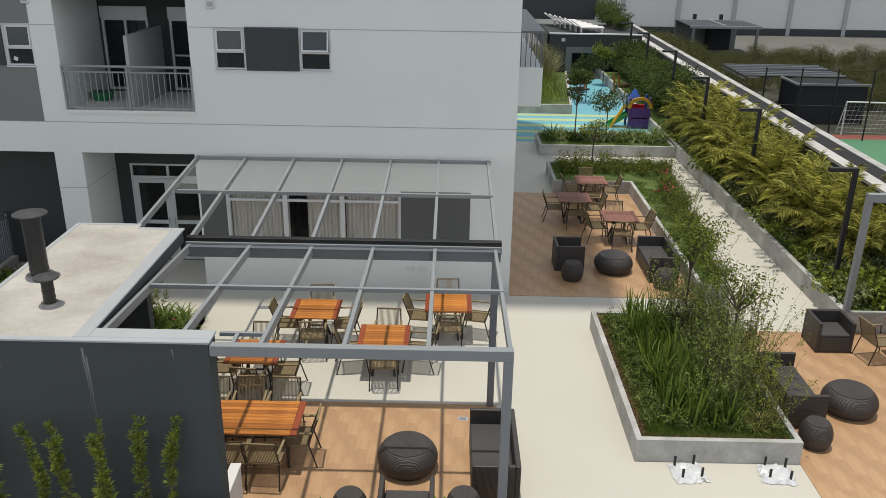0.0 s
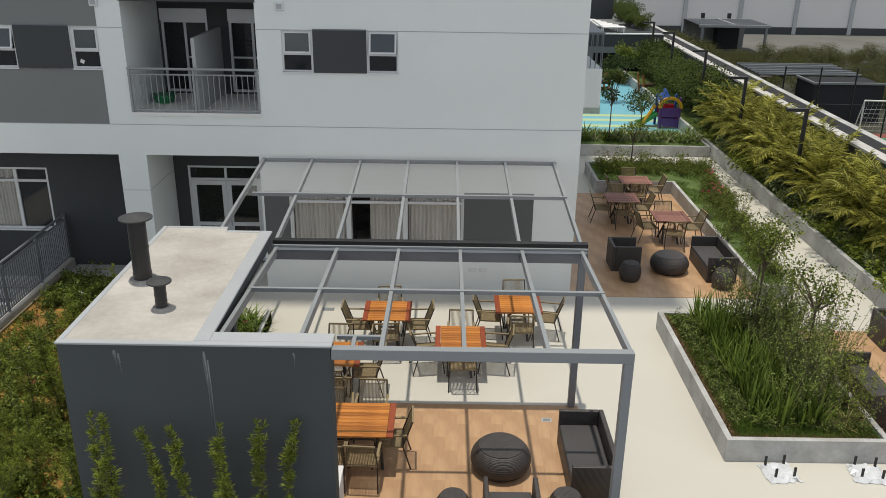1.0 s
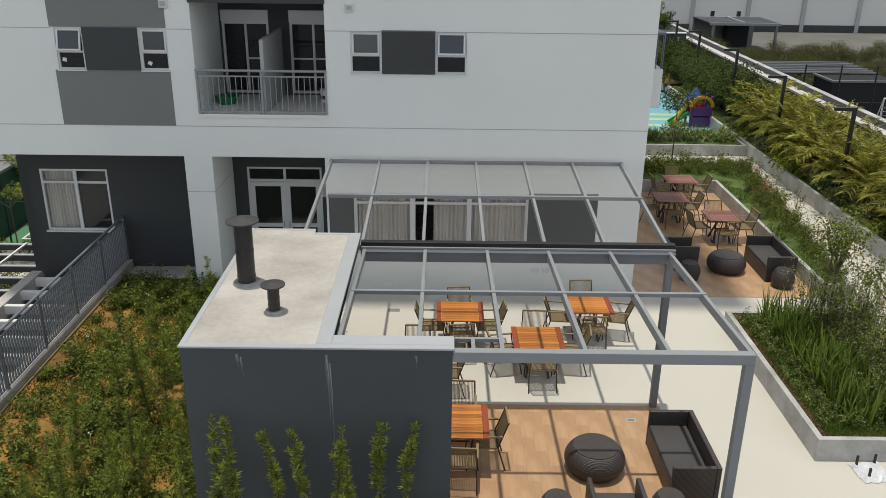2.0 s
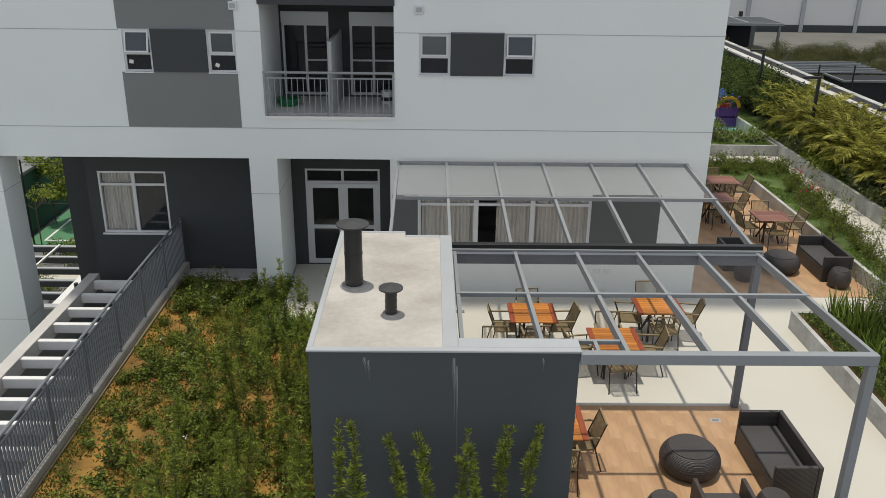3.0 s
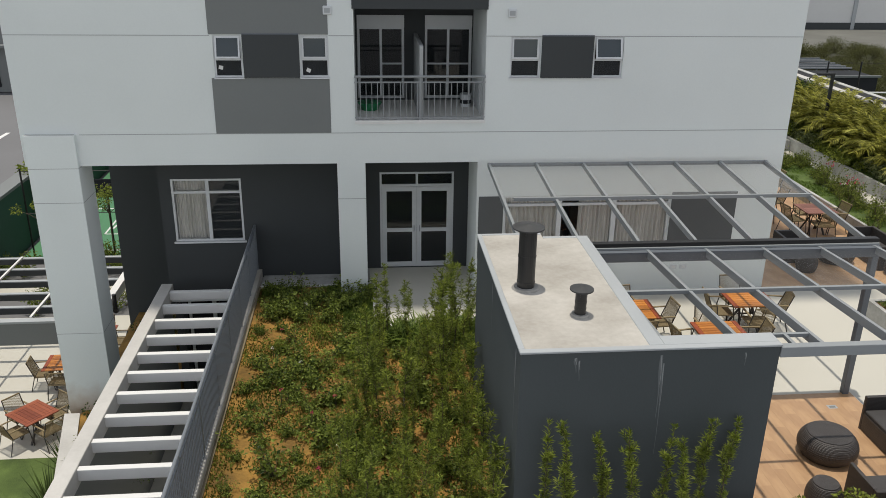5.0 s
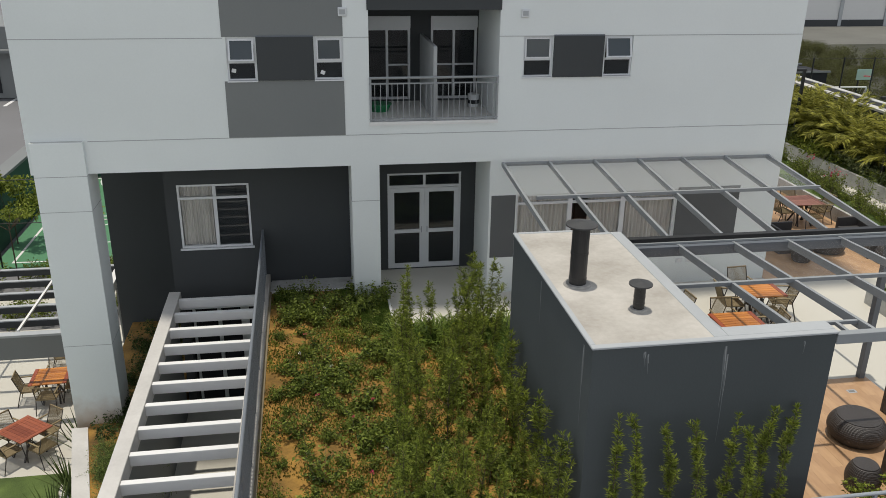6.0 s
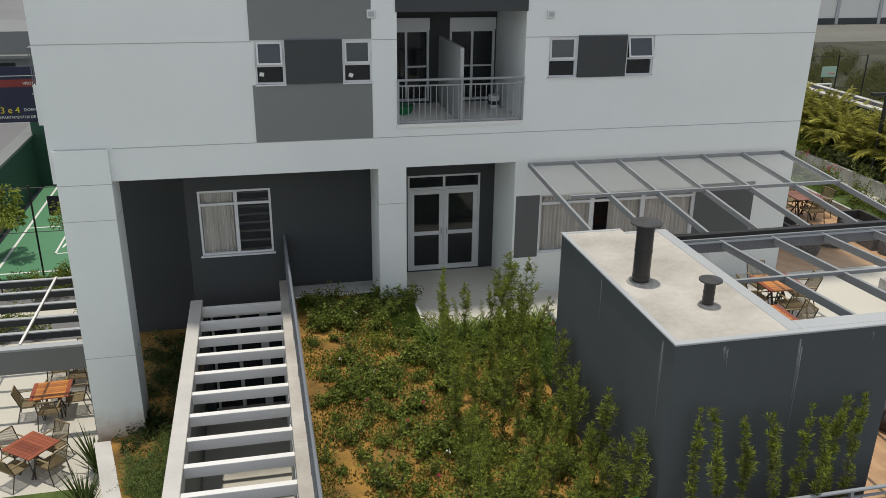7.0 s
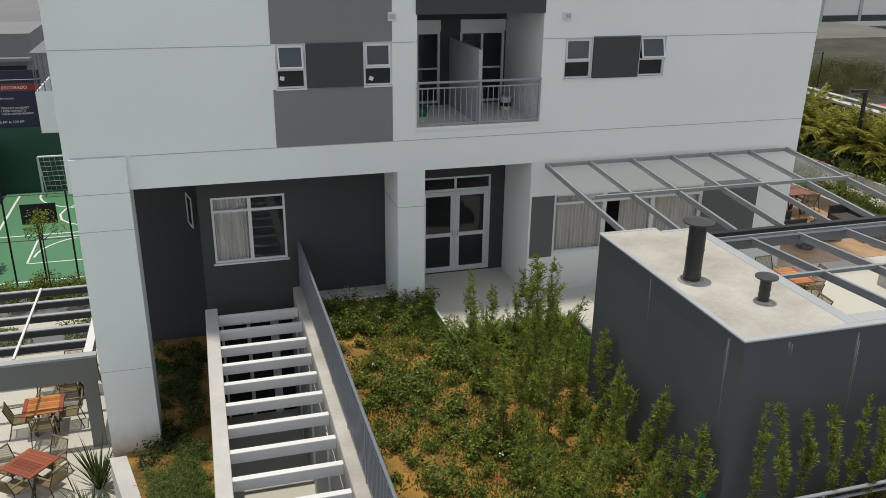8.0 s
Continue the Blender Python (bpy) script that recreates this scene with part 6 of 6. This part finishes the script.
def hoop(x, y, z, turn, label, back, lift=0.0, r=0.06):
    g = thing("basketball_hoop", label, "hoop", pose(x, y, z, 0, 0, turn), "basketball hoops")
    part("pole", rod(B(), (0, 0.6, 0), (0, 0.6, 3.2 + lift), r, 8), BLACK, g)
    part("arm", bar(B(), (0, 0.6, 3.1 + lift), (0, 0.05, 3.1 + lift), 0.08, 0.08), BLACK, g)
    part("backboard", box(B(), -0.6, 0.6, 0, 0.05, 2.55 + lift, 3.3 + lift), back, g)
    ring = B()
    for i in range(14):
        a0, a1 = 2 * math.pi * i / 14, 2 * math.pi * (i + 1) / 14
        rod(ring, (0.22 * math.cos(a0), -0.28 + 0.22 * math.sin(a0), 2.85 + lift), (0.22 * math.cos(a1), -0.28 + 0.22 * math.sin(a1), 2.85 + lift), 0.02, 5)
    part("ring", ring, PLAY[4], g)


PALEBOARD = material("pale_green_board", (0.35, 0.47, 0.42), 0.4, 0.05, 8, 1, 0)
hoop(29.2, 53.6, -4.15, 0, "basketball hoop with a pale backboard", PALEBOARD)
shed = thing("court_pavilion", "dark flat-roofed shed with a slatted canopy", "building", pose(26, 58, -4.2) @ Matrix.Diagonal((0.75, 0.75, 0.9, 1)) @ pose(-26, -58, 4.2))
part("wall", box(B(), 22.6, 29.0, 56.0, 60.0, -4.2, -1.25), CHARCOAL, shed)
part("roof_edge", box(B(), 22.4, 29.2, 55.8, 56.0, -1.25, -1.1), MIDGREY, shed)
part("roof_edge", box(B(), 22.4, 22.6, 56.0, 60.0, -1.25, -1.1), MIDGREY, shed)
# dark sheet added under the slats to stand for the dark gaps
part("canopy_sheet", box(B(), 19.0, 28.8, 60.1, 67.0, -1.2, -1.15), CHARCOAL, shed)
for i in range(7):
    part("canopy_slat", box(B(), 19.0, 28.8, 60.3 + i * 1.05, 60.42 + i * 1.05, -1.15, -1.05), STEEL, shed)
for i in range(5):
    part("canopy_beam", box(B(), 19.0 + i * 2.4, 19.12 + i * 2.4, 60.0, 67, -1.42, -1.3), STEEL, shed)
for i, x in enumerate((19.2, 28.6)):
    part("canopy_post", box(B(), x, x + 0.15, 66.5, 66.65, -4.2, -1.4), STEEL, shed)
fen = thing("court_fence", "tall thin black fence posts round the court", "fence")
for i in range(6):
    x = 19.5 + i * 2.2
    part("post", rod(B(), (x, 52.0 - i * 0.1, -4.2), (x, 52.0 - i * 0.1, 0.3), 0.05, 6), BLACK, fen)
for z in (-2.0, 0.2):
    part("wire", rod(B(), (19.5, 52.0, z), (30.5, 51.5, z), 0.018, 4), BLACK, fen)
can = thing("far_canopy", "grey slatted canopy on posts in the far garden", "pergola")
for x, y in ((24.9, 88.3), (31.5, 88.3), (24.7, 94.6), (30.4, 94.6)):
    part("post", box(B(), x - 0.12, x + 0.12, y - 0.12, y + 0.12, -4.2, -1.3), MIDGREY, can)
for y in (88.1, 94.5):
    part("beam", box(B(), 24.5, 31.9, y, y + 0.25, -1.3, -1.05), STEEL, can)
# sheet added below the slats so the gaps between them look dark
part("sheet", box(B(), 24.5, 31.9, 88.35, 94.5, -1.14, -1.1), CHARCOAL, can)
for i in range(7):
    part("slat", box(B(), 24.5, 31.9, 88.5 + i * 0.9, 88.62 + i * 0.9, -1.1, -1.02), STEEL, can)
part("side_beam", box(B(), 28.1, 28.25, 88.35, 94.5, -1.1, -0.98), CAP, can)
part("rear_wall", box(B(), 24.9, 31.5, 94.8, 95.0, -4.2, -1.3), MIDGREY, can)
part("oven", box(B(), 28.0, 30.4, 93.2, 94.6, -4.2, -1.9, 0.05), CHARCOAL, can, "dark outdoor oven block")
for x in (26.4, 29.3):
    part("chimney_pot", box(B(), x, x + 0.35, 94.3, 94.65, -1.0, -0.45), BLACK, can)
for i in range(4):
    ft = thing("far_table", "small dark table in the far garden", "table", pose(22 + i * 1.8, 76 - i * 2.5, -4.17), "far tables")
    part("top", box(B(), -0.5, 0.5, -0.5, 0.5, 0.7, 0.75), BRONZE, ft)
    part("leg", box(B(), -0.06, 0.06, -0.06, 0.06, 0, 0.7), BRONZE, ft)
me, c = mound_mesh(1.2, 1.6, 2600, 0.10, 0.05, leaf_material("olive_leaves", (0.05, 0.055, 0.018), (0.13, 0.135, 0.045)), 18)
fb = [plant("far_bush", "rounded green bush in the neighbouring garden", "shrub", "far bushes", me, "leaves", mesh_of("stem", limbs(c, 0.03), BARK), "stem")]
scatter(fb, spots(50, 13.4, 19, 32, 84, -4.2, 1.5, 2.3, 1.2, lambda x, y: x < 13.4 + (y - 15) * 0.1) + spots(136, 12.9, 27, 24, 100, -4.2, 0.8, 1.5, 1.3, lambda x, y: x < 13 + (y - 15) * 0.17 and not (x > 24 and y > 87)) + spots(70, 22.5, 46, 66.5, 87, -4.2, 0.7, 1.2, 1.4) + spots(24, 31, 46, 54, 66, -4.2, 0.8, 1.3, 1.8))
farb = thing("far_building", "long pale grey building closing the view", "building")
part("wall", box(B(), 13, 140, 108, 118, -4.2, 14), material("pale_grey_render", (0.62, 0.62, 0.615), 0.85, 0.06, 2, 0.1, 0), farb)
for i in range(12):
    part("pilaster", box(B(), 14 + i * 7, 14.5 + i * 7, 107.8, 108, -4.2, 14), CAP, farb)
part("plinth", box(B(), 13, 140, 107.85, 108, -4.2, -3.3), DARKGREY, farb, "dark lower band")
for i in range(14):
    part("window_band", box(B(), 40 + i * 7, 44.5 + i * 7, 107.9, 108, 0.5, 1.6), CHARCOAL, farb)

# ---- lower terrace and court on the other side ----
structure("lawn_lower", box(B(), -30, -16.35, 2.0, 17.9, -4.2, -4.185), TURF, "mown lawn beside the lower terrace", "ground")
lp = thing("lower_pergola", "dark grey pergola with pale topped beams over the lower terrace", "pergola")
part("front_beam", box(B(), -26, -15.9, 20.3, 20.45, -2.27, -1.63), MIDGREY, lp)
# each beam gets a paler strip along its top
part("beam_cap", box(B(), -26, -15.88, 20.27, 20.5, -1.63, -1.57), CAP, lp, "pale strip along the beam top")
for y in (21.2, 22.1, 23.0, 23.9, 24.8):
    part("beam", box(B(), -26, -16.2, y, y + 0.1, -1.79, -1.61), DARKGREY, lp)
    part("beam_cap", box(B(), -26, -16.2, y - 0.01, y + 0.11, -1.61, -1.58), CAP, lp, "pale strip along the beam top")
part("side_beam", box(B(), -16.2, -16.0, 20.5, 24.9, -1.87, -1.59), WHITEBEAM, lp)
for x in (-17.8, -19.6, -21.4):
    part("cross_bar", box(B(), x, x + 0.06, 20.5, 24.85, -1.58, -1.53), WHITEBEAM, lp)
for x, y in ((-16.16, 20.31), (-25.8, 20.31), (-16.16, 24.7), (-25.8, 24.7)):
    part("post", box(B(), x - 0.12, x + 0.2, y, y + 0.13, -4.2, -2.27 if y < 21 else -1.87), MIDGREY, lp)
part("drain_pipe", rod(B(), (-15.85, 21.4, -1.9), (-15.85, 21.4, -1.35), 0.06, 12), BLACK, lp, "short black upright pipe")
part("bracket", box(B(), -16.0, -15.79, 21.34, 21.46, -1.87, -1.8), BLACK, lp)
scatter([plant("hedge_bush", "green hedge bush beyond the lower terrace", "shrub", "hedge bushes", *(lambda r: (r[0], "leaves", mesh_of("stem", limbs(r[1], 0.014), BARK), "stem"))(mound_mesh(0.5, 0.8, 700, 0.09, 0.045, SHRUB, 9)))],
        spots(26, -24, -15.6, 26.2, 30.8, -4.2, 0.8, 1.3, 0.5, lambda x, y: not 27.6 < y < 29.0))
structure("path_lower", box(B(), -30, -13.5, 27.7, 28.9, -4.25, -4.19), PAVE, "pale path beyond the lower terrace", "path")
court = structure("court_near", box(B(), -22.4, 2.0, 31.5, 43.9, -4.25, -4.17), GREENCOURT, "green painted sports court with white lines", "court")
for x0, x1, y0, y1 in ((-21.8, 1.5, 43.45, 43.55), (-21.8, -21.7, 32.0, 43.45), (-21.7, 1.5, 37.3, 37.4), (-21.7, 1.5, 32.0, 32.1), (-20.0, -19.92, 33.9, 36.9), (-20.0, -17.0, 36.85, 36.93), (-20.0, -17.0, 33.9, 33.98)):
    part("court_line", box(B(), x0, x1, y0, y1, -4.17, -4.165), WHITEBEAM, court, "white painted line")


def arc_line(cx, cy, r, a0, a1):
    bm = B()
    n = 16
    for i in range(n):
        t0, t1 = a0 + (a1 - a0) * i / n, a0 + (a1 - a0) * (i + 1) / n
        bar(bm, (cx + r * math.cos(t0), cy + r * math.sin(t0), -4.167), (cx + r * math.cos(t1), cy + r * math.sin(t1), -4.167), 0.09, 0.006)
    part("court_line", bm, WHITEBEAM, court, "white painted arc")


arc_line(-18.2, 43.4, 2.6, math.pi, 2 * math.pi)
arc_line(-17.5, 40.0, 2.0, 0, 2 * math.pi)
arc_line(-17.6, 34.6, 2.2, 0, math.pi)
GREENWALL = material("dark_green_wall_paint", (0.022, 0.075, 0.05), 0.8, 0.1, 8, 0.4, 0.05)
gw = B()
box(gw, -22.6, 4, 43.9, 44.1, -4.2, -0.9)
structure("wall_court_end", gw, GREENWALL, "dark green wall at the end of the court", "wall")
structure("wall_court_side", box(B(), -22.8, -22.6, 26.0, 44.1, -4.2, -1.6), GREENWALL, "dark green side wall of the court", "wall")
structure("trim_court_coping", box(B(), -23.2, -22.55, 25.0, 60.0, -1.6, -1.48), MIDGREY, "grey coping of the street wall", "trim")
structure("wall_street", box(B(), -23.1, -22.85, 25.0, 60.0, -4.2, -1.6), CHARCOAL, "dark street wall", "wall")
hoop(-18.9, 32.25, -4.17, 180, "basketball hoop with a dark backboard", CHARCOAL, -0.36, 0.035)
goal(-20.6, 43.0, -4.17, 2.9, 2.0, 0, "white framed goal with a net by the green wall")
lf = thing("court_fence", "thin dark fence posts and wires round the court", "fence")
for i in range(5):
    part("post", rod(B(), (-22.0 + i * 2.1, 31.6, -4.2), (-22.0 + i * 2.1, 31.6, -0.6), 0.035, 6), BLACK, lf)
for z in (-2.4, -0.7):
    part("wire", rod(B(), (-22.0, 31.6, z), (-13.6, 31.6, z), 0.016, 4), BLACK, lf)
small_tree(-21.0, 30.2, -4.2, 2.0, 0.6, 1.2, 500, BRIGHT, "thin young tree with yellowish leaves", 8, 0.1)
small_tree(-18.6, 30.6, -4.2, 2.1, 0.6, 1.3, 600, BRIGHT, "thin young tree with yellowish leaves", 8, 0.1)
small_tree(-22.2, 34.2, -4.2, 0.8, 1.1, 2.4, 1800, BRIGHT, "bushy green tree by the court wall", 8, 0.2)

NAVY = material("navy_banner", (0.012, 0.016, 0.045), 0.6, 0.08, 5, 1, 0)
YELLOW = material("yellow_letters", (0.70, 0.55, 0.03), 0.6, 0.05, 5, 1, 0)
ban = thing("sales_banner", "navy sales banner with red strip and pale lettering", "banner", pose(-24.4, 44.0, -0.95))
part("sheet", box(B(), 0, 4.3, 0, 0.05, 0.05, 2.75), NAVY, ban)
part("top_strip", box(B(), 0, 4.3, -0.012, 0, 1.78, 2.14), REDPAINT, ban, "dull red strip")
part("top_line", box(B(), 0, 4.3, -0.012, 0, 2.3, 2.33), WHITEBEAM, ban, "thin white line")
part("bottom_edge", box(B(), 0, 4.3, -0.015, 0.06, 0.0, 0.05), WHITEBEAM, ban, "white lower edge")


def lettering(text, x, z, size, mat, parent):
    cu = bpy.data.curves.new("lettering", "FONT")
    cu.body, cu.size, cu.extrude = text, size, 0.004
    ob = new("lettering", cu)
    cu.materials.append(mat)
    ob.parent = parent
    ob.matrix_basis = pose(x, -0.02, z, 90, 0, 0)
    return ob


lettering("VISITE O DECORADO", 1.75, 1.88, 0.2, WHITEBEAM, ban)
lettering("2,3 e 4", 0.22, 0.52, 0.44, YELLOW, ban)
lettering("DORMS", 1.62, 0.6, 0.19, WHITEBEAM, ban)
lettering("APARTAMENTOS DE 63 M\u00b2 A 129 M\u00b2", 0.45, 0.25, 0.18, WHITEBEAM, ban)
lettering("EM CONSTRU\u00c7\u00c3O", 2.1, 1.4, 0.11, WHITEBEAM, ban)
for i, t in enumerate(("TERRA\u00c7O GOURMET", "LAZER COMPLETO", "VAGAS DETERMINADAS")):
    lettering(t, 2.39, 0.94 - 0.14 * i, 0.13, WHITEBEAM, ban)
for i in range(6):
    y = 46 + i * 9
    part("lane_line", box(B(), -34 - i * 0.3, -33.7 - i * 0.3, y, y + 6, -6.2, -6.19), WHITEBEAM, bpy.data.objects["ground"], "white lane line")
bld = thing("street_house", "low dark shopfront across the street", "building")
part("wall", box(B(), -45, -24, 66, 74, -4.2, 1.0), MIDGREY, bld)
part("awning", box(B(), -45, -24, 65.2, 66, -0.8, -0.6), MIDGREY, bld)
for i in range(5):
    part("shop_window", box(B(), -43 + i * 4, -40.5 + i * 4, 65.94, 66, -3.8, -1.2), CHARCOAL, bld)

# the lower level, scaled about the camera's eye at 7 s to fit its view; its floor lies 6.1 m below the terrace
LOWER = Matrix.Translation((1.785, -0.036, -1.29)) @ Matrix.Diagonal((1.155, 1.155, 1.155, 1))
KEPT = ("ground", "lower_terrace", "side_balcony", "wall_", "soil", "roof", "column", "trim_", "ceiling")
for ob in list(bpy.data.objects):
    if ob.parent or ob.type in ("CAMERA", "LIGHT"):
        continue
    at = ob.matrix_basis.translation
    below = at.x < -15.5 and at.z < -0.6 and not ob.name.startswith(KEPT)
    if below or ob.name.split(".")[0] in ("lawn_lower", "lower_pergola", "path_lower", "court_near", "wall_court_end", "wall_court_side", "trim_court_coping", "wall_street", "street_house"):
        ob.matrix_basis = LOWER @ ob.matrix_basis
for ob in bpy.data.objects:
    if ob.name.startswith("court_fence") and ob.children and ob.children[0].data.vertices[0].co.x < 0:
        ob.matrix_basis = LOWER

# ---- timber-look planks of the decks, last ----
PLANK = mesh_of("plank", box(B(), -0.0995, 0.0995, -0.5995, 0.5995, 0.0, 0.008), TIMBERFLOOR)


def deck(name, label, x0, x1, y0, y1):
    """Planks laid along y in a running bond on a thin dark bed."""
    base = structure(name, box(B(), x0, x1, y0, y1, 0.0, 0.004), material(name + "_joint", (0.36, 0.22, 0.12), 0.8, 0.1, 10, 1, 0), label, "floor")
    n = int((x1 - x0) / 0.2)
    for i in range(n):
        x = x0 + (x1 - x0) * (i + 0.5) / n
        y = y0 - (0.0, 0.4, 0.8)[i % 3]
        while y < y1 - 0.02:
            a, b = max(y, y0), min(y + 1.2, y1)
            if b - a > 0.05:
                p = part("plank", PLANK, None, base)
                p.location = (x, (a + b) / 2, 0.003)
                p.scale = ((x1 - x0) / n / 0.2, (b - a) / 1.2, 1)
            y += 1.2


deck("floor_front_deck", "warm brown timber-look planks under the pergola", -4.6, 0.86, 9.02, 12.88)
deck("floor_side_deck", "warm brown timber-look planks beside the planter", 5.79, 9.6, 10.2, 16.1)
deck("floor_far_deck", "warm brown timber-look planks of the rear deck", 1.40, 5.84, 17.75, 25.98)
